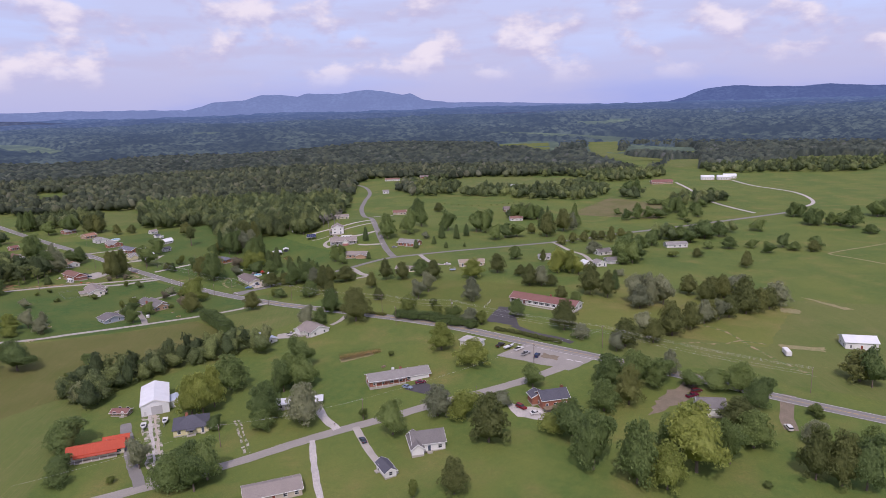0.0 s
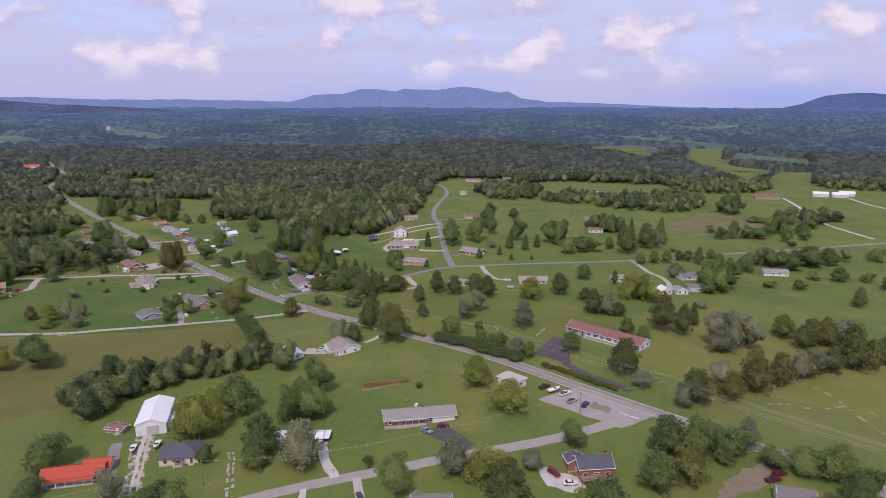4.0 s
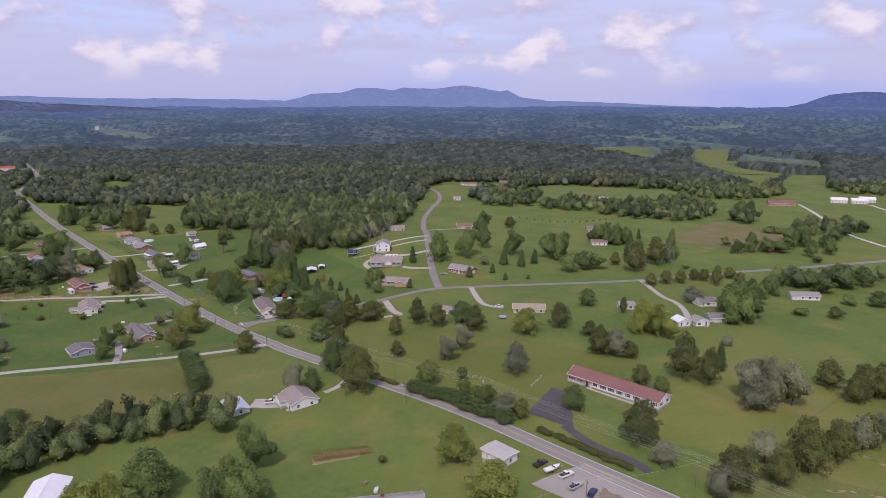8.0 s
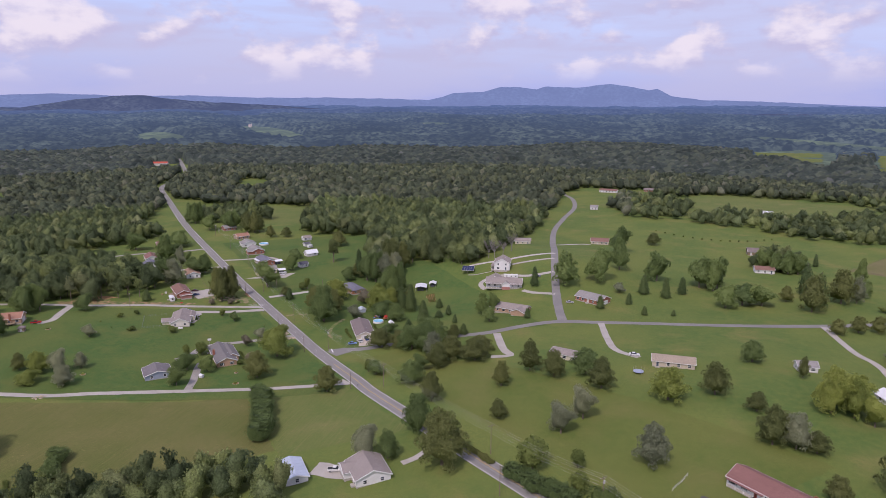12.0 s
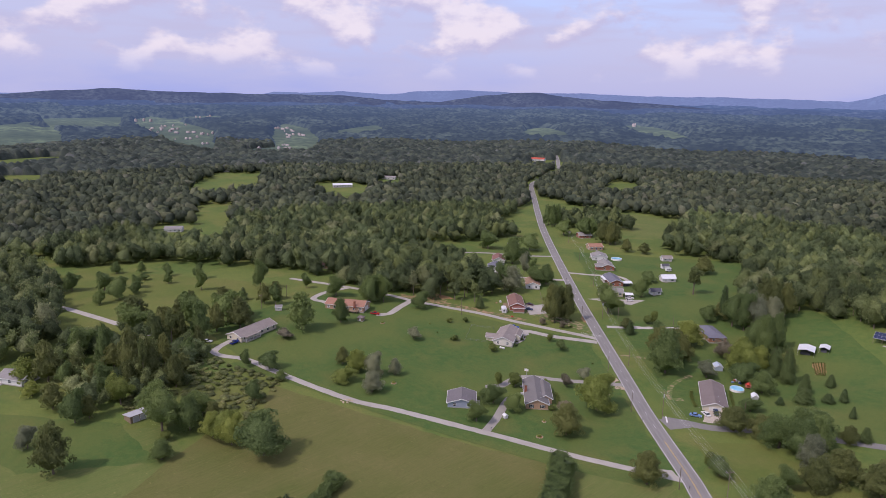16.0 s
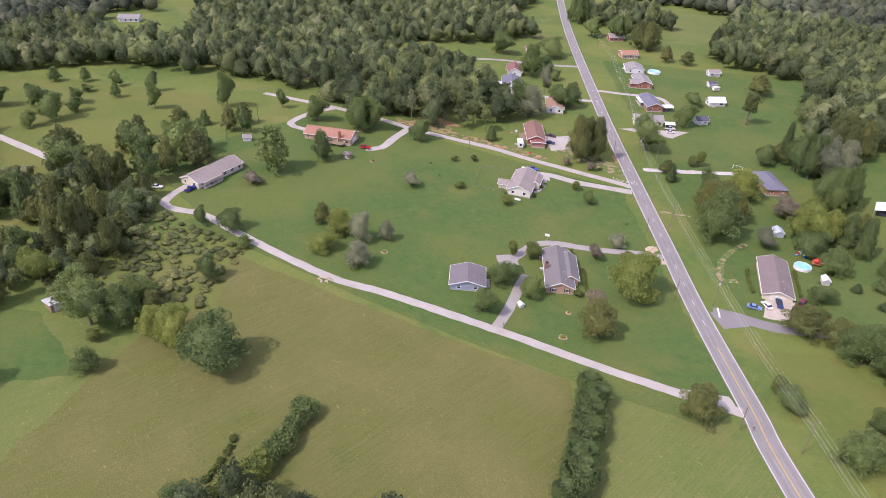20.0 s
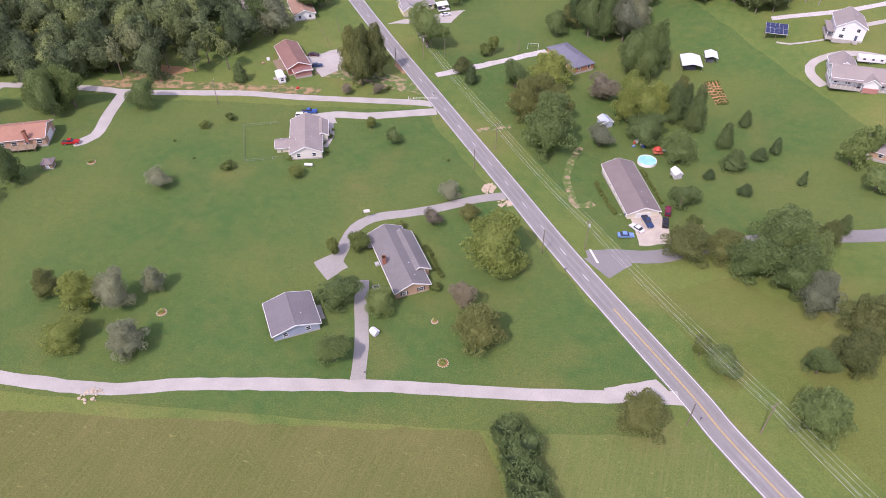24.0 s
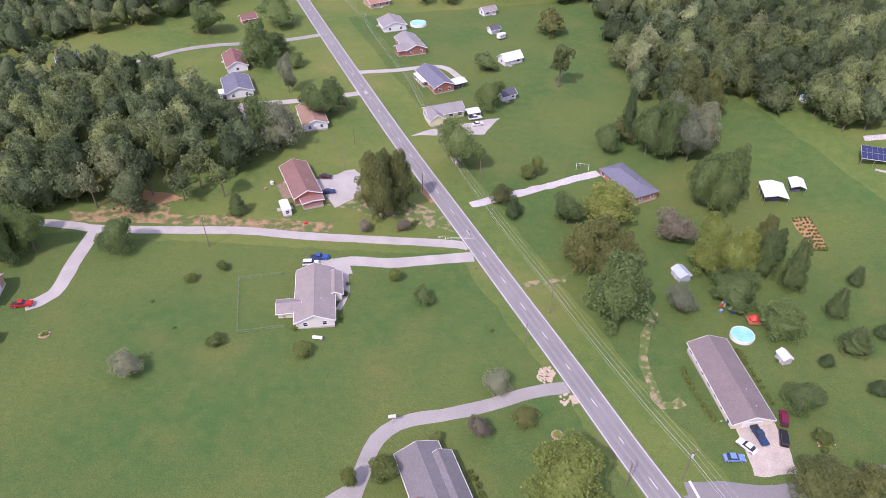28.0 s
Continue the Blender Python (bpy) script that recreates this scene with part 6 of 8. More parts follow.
def porch(parent, x0, x1, y0, y1, h, roof, n=4):
    part("porch_floor", boxed(x0, x1, y0, y1, -0.6, 0.30), CONCRETE, parent)
    part("porch_roof", boxed(x0 - 0.25, x1 + 0.25, y0 - 0.25, y1 + 0.25, h, h + 0.16), roof, parent)
    yy = y0 + 0.12 if abs(y0) > abs(y1) else y1 - 0.12
    for i in range(n):
        x = x0 + 0.12 + (x1 - x0 - 0.24) * i / (n - 1)
        part("porch_post", boxed(x - 0.07, x + 0.07, yy - 0.07, yy + 0.07, 0.3, h), TRIM, parent)


def house(label, x, y, yaw, L, W, eave, rise, wall, roof, turned=False, hip=False, storeys=1, garage=False, shutters=None, stack=None, name="house", cat="house", over=0.45, vents=1, seed=None, ribs=False, trim=TRIM):
    r = root(name, label, cat, turn_z(x, y, yaw))
    block(r, 0, 0, L, W, eave, rise, wall, roof, over, hip, turned=turned, ribs=ribs, trim=trim)
    if L < 5.5:
        door(r, 0, -W / 2, 0.1, 0.9, min(1.9, eave - 0.25), "-y", paint((0.60, 0.60, 0.60)), "door", 0)
    else:
        glaze(r, L, W, eave, seed or int(abs(x) + abs(y)), shutters, garage=garage, storeys=storeys)
    if stack:
        chimney(r, stack[0], stack[1], eave - 1.0, eave + rise + 0.9, BRICK)
    for k in range(vents):
        vent(r, L * (0.18 + 0.2 * k), W * (0.18 if not turned else 0.1), eave + rise * 0.62)
    return r


GREY = paint((0.184, 0.172, 0.170), "shingle")
PALE = paint((0.272, 0.256, 0.248), "shingle")
BROWN = paint((0.205, 0.168, 0.160), "shingle")
TAUPE = paint((0.285, 0.247, 0.228), "shingle")
RUST = paint((0.235, 0.135, 0.112), "shingle")
MAROON = paint((0.23, 0.118, 0.105), "shingle")
SLATE = paint((0.10, 0.10, 0.125), "shingle")
BLUE = paint((0.165, 0.165, 0.205), "shingle")
ORANGE = paint((0.345, 0.185, 0.130), "shingle")
WHITE = paint((0.74, 0.73, 0.72))
CREAM = paint((0.66, 0.60, 0.48))
YELLOWISH = paint((0.66, 0.60, 0.36))
GREYSIDE = paint((0.48, 0.48, 0.50))
BLUESIDE = paint((0.33, 0.37, 0.47))
BEIGE = paint((0.55, 0.47, 0.38))
PINK = paint((0.42, 0.20, 0.17))
RED_METAL = paint((0.52, 0.098, 0.055), "metal")
WHITE_METAL = paint((0.76, 0.77, 0.80), "metal")
BLUE_METAL = paint((0.46, 0.52, 0.62), "metal")
GREY_METAL = paint((0.50, 0.50, 0.52), "metal")
DARKSHUT = paint((0.05, 0.06, 0.07))

# the grey-roofed brick ranch house by the farm lane
r = house("long brick ranch house with a stepped grey shingle roof", -182.4, 377.3, -48, 24.9, 9.4, 2.7, 2.0, TAN_BRICK, GREY, stack=(1.0, -4.3), shutters=DARKSHUT, vents=2)
block(r, -1.2, 3.9, 16.0, 5.6, 2.7, 1.6, TAN_BRICK, GREY)
part("patio", boxed(6, 11, -8.2, -4.8, -0.4, 0.12), CONCRETE, r)
part("air_conditioner", boxed(-2.6, -1.4, -6.2, -5.1, 0, 0.9), GREY_METAL, r)
r = house("blue-sided garage with a low grey shingle roof", -199, 348, -47, 11.2, 11.6, 2.5, 1.7, BLUESIDE, paint((0.175, 0.160, 0.168), "shingle"), garage=False, vents=1, name="garage", cat="garage")
part("concrete_step", boxed(-2.5, 2.5, 5.8, 7.8, -0.5, 0.12), CONCRETE, r)
r = house("long house with a brown shingle roof and open garage", -127.7, 433.2, -61.5, 25.2, 9.8, 2.6, 1.8, CREAM, BROWN, garage=True, vents=2)
r = house("white gabled house with a taupe shingle roof", -236.7, 421.5, -60.5, 21.0, 10.2, 2.7, 2.2, paint((0.68, 0.64, 0.58)), TAUPE)
block(r, 3.5, -7.0, 5.0, 6.0, 2.5, 1.1, CREAM, TAUPE, turned=True)
block(r, -4.0, 5.5, 9.0, 3.5, 2.6, 1.0, CREAM, TAUPE)
r = house("brick house with a rusty brown shingle roof", -270, 469, -45, 21.0, 8.8, 3.0, 1.9, BRICK, RUST)
block(r, 11.5, 0.8, 4.6, 6.6, 2.4, 0.35, PINK, paint((0.30, 0.15, 0.135), "metal"))
part("deck", boxed(-4, 6, -7.6, -4.5, 0.2, 0.35), WOOD, r)
for i in range(4):
    part("deck_post", boxed(-3.9 + 3.2 * i, -3.75 + 3.2 * i, -7.5, -7.35, -1.0, 1.2), WOOD, r)
house("tan-roofed white bungalow under trees", -313, 502, -50, 13, 9, 2.7, 1.6, WHITE, TAUPE)
house("white bungalow wing with a brown-tan shingle roof", -304, 500, 20, 15, 8.0, 2.6, 1.6, WHITE, paint((0.31, 0.20, 0.145), "shingle"))
house("white bungalow with a brown-tan shingle roof", -290, 511, -50, 17, 9.2, 2.7, 1.8, WHITE, paint((0.31, 0.20, 0.145), "shingle"))
r = house("white house with a dark blue-grey shingle roof", -332, 521, -47, 15.5, 11, 2.9, 2.0, WHITE, BLUE)
porch(r, 2, 7, -8.0, -5.5, 2.6, WHITE_METAL)
house("white-gabled house with a maroon shingle roof", -348, 542, -47, 15.5, 8.8, 2.9, 2.2, WHITE, MAROON)
house("pale house with a dark slate roof at the edge of woods", -417, 513, -38, 13, 9, 2.9, 2.0, WHITE, SLATE)
house("white house with a grey hip roof beside the road", -302, 611, -49, 12, 11.5, 2.9, 2.0, WHITE, PALE)
r = house("brick house with a pale grey cross-gabled roof", -283, 591, -47, 18, 9.5, 2.9, 2.0, BRICK, PALE)
block(r, 5.0, -5.5, 6.0, 6.0, 2.8, 1.6, BRICK, PALE, turned=True)
r = house("brick house with a purple-grey shingle roof", -258, 561, -43, 20, 9.0, 2.9, 1.9, BRICK, BLUE)
porch(r, -8, 2, -6.6, -4.5, 2.5, WHITE_METAL, 5)
r = house("cream house with a grey cross-gabled roof", -244, 536, 42, 15, 7.6, 2.8, 2.1, YELLOWISH, PALE)
block(r, -5.2, -3.8, 6.0, 7.0, 2.7, 2.0, YELLOWISH, PALE, turned=True)
r = house("orange brick house with a blue-grey hip roof", -166, 515, -43, 20, 9.4, 2.7, 1.9, paint((0.42, 0.19, 0.11)), BLUE, hip=True)
r = house("long tan house with a taupe shingle roof and garage", -320, 316.5, -73 + 180, 25.0, 9.8, 2.7, 2.0, CREAM, TAUPE, garage=False, vents=2)
porch(r, -11, -1, -6.8, -4.9, 2.5, TAUPE, 5)
r = house("long two-level brick house with an orange-brown roof", -325, 381, 32, 23.5, 10.5, 3.2, 2.1, TAN_BRICK, ORANGE, garage=True, stack=(6.5, -5.5))
part("back_deck", boxed(1, 9, -8.5, -5.3, 0.9, 1.05), WOOD, r)
for i in range(4):
    part("deck_post", boxed(1.1 + 2.5 * i, 1.25 + 2.5 * i, -8.4, -8.25, -1.0, 2.0), WOOD, r)
r = root("shed", "low grey metal equipment shed at the scrub's edge", "shed", turn_z(-267.5, 239, 96))
part("wall", prism([(-2.6, -0.5), (2.6, -0.5), (2.6, 2.1), (-2.6, 2.8)], "x", -4.2, 4.2), WOOD, r)
part("roof", prism([(-3.1, 2.9), (3.1, 2.05), (3.1, 2.17), (-3.1, 3.02)], "x", -4.6, 4.6), GREY_METAL, r)
for x0 in (-2.0, 0.9):
    door(r, x0, -2.6, -0.1, 2.3, 2.4, "-y", GREYSIDE, "shed_door", 0)
r = house("very long white brick house with a maroon shingle roof", 62, 277, -42, 40.0, 9.6, 2.8, 2.1, WHITE, MAROON, stack=None, shutters=DARKSHUT, vents=2)
porch(r, -19.5, -8.5, -6.0, -4.8, 2.5, MAROON, 5)
chimney(r, 3.0, 0.6, 3.5, 6.0, BRICK, 0.4)
part("front_walk", boxed(-10, 14, -7.2, -5.9, -0.5, 0.12), CONCRETE, r)
r = house("white gabled house with a taupe shingle roof", -67, 279, -54, 13.0, 11.5, 2.8, 2.4, WHITE, TAUPE)
block(r, -3.0, -5.6, 6.5, 5.0, 2.6, 1.4, WHITE, TAUPE, turned=True)
house("white shed with a pale blue metal roof", -92.5, 276, -52, 12.5, 7.2, 2.4, 1.1, WHITE, BLUE_METAL, name="shed", cat="shed", vents=0, ribs=True)
r = house("long red brick ranch house with a grey shingle roof", -24, 201, 12, 27.0, 9.0, 2.7, 1.8, BRICK, PALE, vents=2, stack=(1.5, 0.6))
porch(r, -11, 2.0, -5.6, -4.4, 2.4, PALE, 6)
part("white_carport_wall", boxed(4.5, 13.0, -4.62, -4.52, 0.1, 2.5), WHITE, r)
r = root("barn", "tall white metal barn with a roll-up door", "barn", turn_z(-129, 206, -74))
block(r, 0, 0, 22.0, 11.0, 4.8, 1.9, WHITE_METAL, WHITE_METAL, 0.25, ribs=True)
door(r, 11.0, 0.6, 0.1, 4.4, 3.9, "+x", GREY_METAL, "roll_door", 6)
door(r, 11.0, -4.0, 0.2, 1.0, 2.1, "+x", paint((0.6, 0.6, 0.62)))
block(r, 3.5, 8.2, 7.5, 6.0, 2.8, 0.9, WHITE_METAL, BLUE_METAL, 0.2)
r = house("small cream house with a patched dark hip roof", -107, 178.5, 12, 13.0, 11.2, 2.8, 2.9, YELLOWISH, SLATE, hip=True, stack=(-1.5, 0.8))
porch(r, -1.6, 1.6, -7.3, -5.6, 2.5, SLATE, 2)
r = house("low house with a bright red metal roof", -138, 165, 15, 19.0, 8.2, 2.6, 1.6, CREAM, RED_METAL, ribs=True, trim=RED_METAL)
block(r, 6.5, 4.0, 8.5, 6.5, 2.5, 1.4, CREAM, RED_METAL, ribs=True, trim=RED_METAL)
porch(r, -7, 7, -6.2, -4.1, 2.25, RED_METAL, 6)
r = house("white trailer home with a metal roof behind trees", -71, 188, 3, 25.0, 5.5, 2.7, 0.7, GREYSIDE, WHITE_METAL, name="trailer_home", cat="trailer home", vents=1)
porch(r, 10.5, 15.0, -2.6, 3.4, 2.5, WHITE_METAL, 3)
r = house("white one-and-a-half-storey house with a grey roof", -16, 143.5, 6, 11.5, 9.0, 3.3, 2.6, WHITE, GREY)
block(r, -4.4, -1.0, 4.2, 11.0, 2.7, 1.7, WHITE, GREY, turned=True)
house("narrow white shed with a dark shingle roof", -31, 129.5, -69, 8.0, 4.0, 2.3, 1.2, WHITE, SLATE, name="shed", cat="shed", vents=0)
house("house with a wide brown-grey shingle roof", -68, 124, 14, 18.0, 8.6, 2.7, 1.7, BEIGE, TAUPE, vents=2)
r = house("small red brick house with a dark roof and deck", 35, 163, 8, 11.0, 8.0, 3.9, 2.3, BRICK, SLATE, stack=(4.2, 0.4))
block(r, -5.0, 3.6, 5.5, 5.0, 3.4, 1.3, BRICK, SLATE, turned=True)
part("deck", boxed(-5.5, 3.0, -7.0, -4.1, 1.3, 1.45), WOOD, r)
for i in range(5):
    part("deck_post", boxed(-5.4 + 2.05 * i, -5.25 + 2.05 * i, -6.9, -6.75, -1.6, 2.4), WOOD, r)
part("deck_rail", boxed(-5.5, 3.0, -7.0, -6.9, 2.3, 2.42), WOOD, r)
house("white weathered house with a grey shingle roof", 92, 147.5, -15, 10.0, 9.0, 3.4, 2.3, WHITE, GREY)
# along the small roads further on
r = house("tall white two-storey house with a gable and porch", -65.5, 546, 4, 10.5, 12.5, 5.4, 2.8, WHITE, TAUPE, turned=True, storeys=2)
porch(r, -7.6, -5.2, -5.5, 4.5, 2.7, TAUPE, 2)
r = house("broad white-walled house with a taupe roof and long glazed porch", -59.5, 516, 5, 23.0, 9.0, 3.2, 2.6, WHITE, TAUPE, vents=2)
block(r, -6.5, 7.5, 8.5, 9.0, 3.1, 2.4, WHITE, TAUPE, turned=True)
block(r, 1.5, -4.6, 5.0, 4.0, 3.0, 1.6, WHITE, TAUPE, turned=True)
porch(r, -11.4, -1.4, -6.4, -4.5, 2.7, TAUPE, 7)
porch(r, 4.4, 11.4, -6.4, -4.5, 2.7, TAUPE, 6)
part("brick_plinth", boxed(-1.0, 4.0, -7.0, -6.65, -0.6, 1.2), PINK, r)
r = house("brown brick house with a brown-grey roof", -49.4, 473, -14, 23.0, 9.5, 2.8, 2.0, TAN_BRICK, TAUPE)
block(r, 8.0, -4.5, 8.0, 7.0, 2.7, 1.6, TAN_BRICK, TAUPE, turned=True)
r = house("red brick house with a grey shingle roof", -1.8, 495.3, -32, 18.0, 10.5, 2.9, 2.2, BRICK, PALE, garage=True)
house("pale trailer home with a brown roof", -10, 389, -18, 14.0, 7.5, 2.7, 1.0, CREAM, TAUPE, name="trailer_home", cat="trailer home")
house("tan brick house with a light brown roof", 36, 384, -3, 17.5, 8.0, 2.7, 1.6, BEIGE, paint((0.34, 0.28, 0.22), "shingle"))
house("white garden shed with a grey roof", 92, 396, 5, 8.0, 6.0, 2.6, 1.6, WHITE, PALE, name="shed", cat="shed")
house("white gabled garage at the drive's end", 115, 369, 15, 7.0, 6.8, 2.7, 1.7, WHITE, WHITE_METAL, turned=True, name="garage", cat="garage")
house("white gabled outbuilding beside a garage", 125.5, 372, 15, 8.0, 6.8, 2.7, 1.6, WHITE, PALE, turned=True, name="outbuilding", cat="outbuilding")
house("white house with a grey roof", 144, 418, 14, 11.0, 8.5, 2.8, 1.9, WHITE, GREY)
house("dark grey outbuilding with a shingle roof", 138.5, 383, 0, 8.5, 8.0, 2.7, 1.6, GREYSIDE, GREY, name="outbuilding", cat="outbuilding")
house("long white house with a pale roof", 216, 446, -4, 17.0, 8.8, 2.8, 1.6, WHITE, PALE)
house("tan house with a red-brown roof", -1.9, 689.5, 0, 15.0, 9.5, 2.8, 2.2, BEIGE, RUST)
house("brick house with a red roof on the far hill", 386, 862, -7, 30.0, 11.0, 3.0, 3.0, TAN_BRICK, MAROON)
for k, (dx, dy) in enumerate(((0, 0), (22, -6), (38, 6))):
    house("large white farm building on the far hill", 468 + dx, 886 + dy, -18, 18.0, 11.0, 4.2, 2.4, WHITE, WHITE_METAL, name="farm_building", cat="farm building", vents=0)
house("low white house before the woods", 2, 1052, -10, 24.0, 9.0, 2.8, 1.8, WHITE, RUST)
house("small white house by the north road", -13, 892, 0, 8.5, 8.0, 2.8, 2.0, WHITE, PALE)
house("small house with a red roof among trees", 118, 616, 0, 13.0, 8.5, 2.8, 1.8, WHITE, RUST)
house("brown wooden barn among trees", 122, 679, 0, 9.6, 8.0, 3.2, 2.4, WOOD, BROWN, name="barn", cat="barn")
house("white farm shed in a far field", 174, 895, 0, 12.0, 9.0, 3.0, 1.6, WHITE, WHITE_METAL, name="farm_shed", cat="shed")
house("brick house before the woods", 60, 1075, 0, 20.0, 9.0, 2.9, 1.8, BRICK, BROWN)
house("cream house beside the north road", -66, 658, 8, 13.0, 8.5, 2.9, 1.9, CREAM, TAUPE)
house("white house beside the north road", -84, 773, 8, 14.0, 9.5, 2.9, 1.9, WHITE, PALE)
house("small white house under trees", -79, 821, 0, 9.0, 8.0, 2.9, 2.0, WHITE, GREY)
house("small house with an orange roof", -324, 638, 53, 11.5, 9.5, 2.8, 1.9, TAN_BRICK, ORANGE)
house("grey-roofed house with red trim", -358, 672, 53, 11.0, 9.5, 2.8, 2.0, BRICK, PALE)
house("small pale barn with a tan roof", -263, 647, 52, 7.6, 5.0, 2.5, 1.6, WHITE, TAUPE, name="shed", cat="shed", vents=0)
house("little white garden shed", -252, 624, 51, 5.0, 4.0, 2.3, 1.2, WHITE, SLATE, name="shed", cat="shed", vents=0)
house("white barn-shaped shed with a rusty roof end", -234, 594, 51, 9.6, 6.0, 2.6, 2.2, WHITE, WHITE_METAL, name="shed", cat="shed", vents=0)
house("white shed with a dark roof", -225, 560, 51, 6.6, 5.0, 2.5, 1.5, WHITE, SLATE, name="shed", cat="shed", vents=0)
house("small house with a red roof by the road", -374, 590, 53, 7.5, 6.0, 2.6, 1.6, PINK, MAROON)
house("pale house at the bend of the road", -455, 643, 54, 10.0, 9.0, 2.9, 2.1, WHITE, PALE)
house("brick house with a red-brown roof before the woods", -414, 429, 40, 17.0, 10.0, 2.8, 2.0, TAN_BRICK, RUST)
house("pale house in a clearing of the woods", -618, 402, 54, 15.0, 10.0, 2.9, 1.9, WHITE, PALE)
house("long white farm shed beyond the woods", -775, 704, 60, 26.0, 9.0, 3.4, 1.6, WHITE, WHITE_METAL, name="farm_shed", cat="shed", vents=0)
house("pale house among far trees", -807, 815, 30, 20.0, 9.0, 3.0, 1.9, WHITE, PALE)
house("white house far down the road", -979, 1187, 40, 22.0, 12.0, 5.0, 3.0, WHITE, WHITE_METAL)
house("large red-roofed building far down the road", -846, 1229, 20, 30.0, 13.0, 4.5, 2.5, WHITE, RED_METAL, name="store_building", cat="store", vents=0)
house("white house with a pale roof under trees", -334, 214, 30, 13.0, 9.0, 2.8, 1.9, WHITE, PALE)
house("little white shed on the lawn", -345, 347, 54, 3.6, 2.8, 2.0, 1.0, WHITE, PALE, name="shed", cat="shed", vents=0, over=0.2)
house("flat-roofed old block shop between two trees", 13, 227, -44, 9.5, 7.0, 3.3, 0.25, WHITE, paint((0.48, 0.45, 0.43), "metal"), name="shop", cat="shop")
house("white metal barn at a fence", 196, 205, -20, 14.0, 10.0, 3.8, 1.8, WHITE, WHITE_METAL, name="barn", cat="barn", vents=0)
house("low shed with a red-brown roof", -141, 199, -10, 7.0, 4.6, 1.7, 0.7, WOOD, MAROON, name="shed", cat="shed", vents=0)
house("blue-grey tin garden shed under trees", -143, 473, -50, 4.6, 3.6, 2.2, 0.9, BLUE_METAL, BLUE_METAL, name="shed", cat="shed", vents=0, over=0.2)
house("small white garden shed by a fence", -115, 447, -55, 3.2, 2.4, 2.0, 0.8, GREY_METAL, WHITE_METAL, name="shed", cat="shed", vents=0, over=0.15)
house("tiny brown gazebo-roofed playhouse", -303, 374, 30, 3.0, 3.0, 2.1, 1.0, WOOD, BROWN, name="playhouse", cat="playhouse", vents=0, hip=True)
house("white tool shed beside a drive", -177.5, 351.5, -20, 1.8, 1.4, 1.3, 0.4, WHITE, WHITE_METAL, name="pump_house", cat="shed", vents=0, over=0.1)
house("white box trailer shed behind a brick house", -267, 454.5, -45, 6.0, 2.6, 2.4, 0.3, WHITE, WHITE_METAL, name="storage_shed", cat="shed", vents=0, over=0.05)
house("pale cabin in the woods", -425, 470, 20, 9.0, 7.0, 2.7, 1.8, GREYSIDE, PALE)


def carport(label, x, y, yaw, L, W, h, mat):
    r = root("carport", label, "carport", turn_z(x, y, yaw))
    k = 0.9
    for s in (-1, 1):
        part("roof_slope", prism([(0, h + k), (s * (W / 2 + 0.2), h), (s * (W / 2 + 0.2), h + 0.1), (0, h + k + 0.1)], "x", -L / 2, L / 2), mat, r)
        for i in range(4):
            x0 = -L / 2 + 0.15 + (L - 0.3) * i / 3
            part("post", tubed((x0, s * W / 2, -0.3), (x0, s * W / 2, h + 0.05), 0.05), STEEL, r)
    part("stored_crate", boxed(-L / 3, L / 4, -W / 3, W / 4, -0.2, 1.3), SLATE, r, "dark stored things in the shade")


carport("white metal carport on the lawn", -119, 525, -77, 10.0, 7.6, 2.7, WHITE_METAL)
carport("small white metal canopy", -112, 530, -80, 6.5, 4.6, 2.3, WHITE_METAL)
carport("white metal car canopy beside a drive", -248, 562, 52, 7.0, 5.6, 2.4, WHITE_METAL)
carport("white car canopy beside a cream house", -233, 540, 42, 5.5, 4.5, 2.4, WHITE_METAL)
r = root("solar_shelter", "open shelter with a dark blue solar panel roof among garden beds", "shelter", turn_z(-90, 545, 4))
part("roof_frame", prism([(-3.0, 2.3), (3.0, 4.2), (3.0, 4.34), (-3.0, 2.44)], "x", -4.2, 4.2), GREY_METAL, r)
for i in range(5):
    for j in range(2):
        y0 = -2.9 + 2.95 * j
        z0 = 2.47 + (y0 + 3.0) * 1.9 / 6
        part("solar_panel", prism([(y0, z0), (y0 + 2.8, z0 + 0.887), (y0 + 2.8, z0 + 0.937), (y0, z0 + 0.05)], "x", -4.1 + 1.65 * i, -4.1 + 1.65 * i + 1.58), paint((0.035, 0.045, 0.10), "lacquer"), r)
for x0 in (-4.0, 0.0, 4.0):
    part("post", boxed(x0 - 0.08, x0 + 0.08, -2.8, -2.64, -0.4, 2.4), WOOD, r)
    part("post", boxed(x0 - 0.08, x0 + 0.08, 2.64, 2.8, -0.4, 4.15), WOOD, r)

# ---------------------------------------------------------------- vehicles


def wheels(parent, xs, half, r):
    for x in xs:
        for s in (-1, 1):
            y = s * half
            w = part("wheel", tubed((x, y - 0.11, r), (x, y + 0.11, r), r, n=14), RUBBER, parent)
            part("rim", tubed((x, y + s * 0.10, r), (x, y + s * 0.125, r), r * 0.6, n=10), STEEL, w)


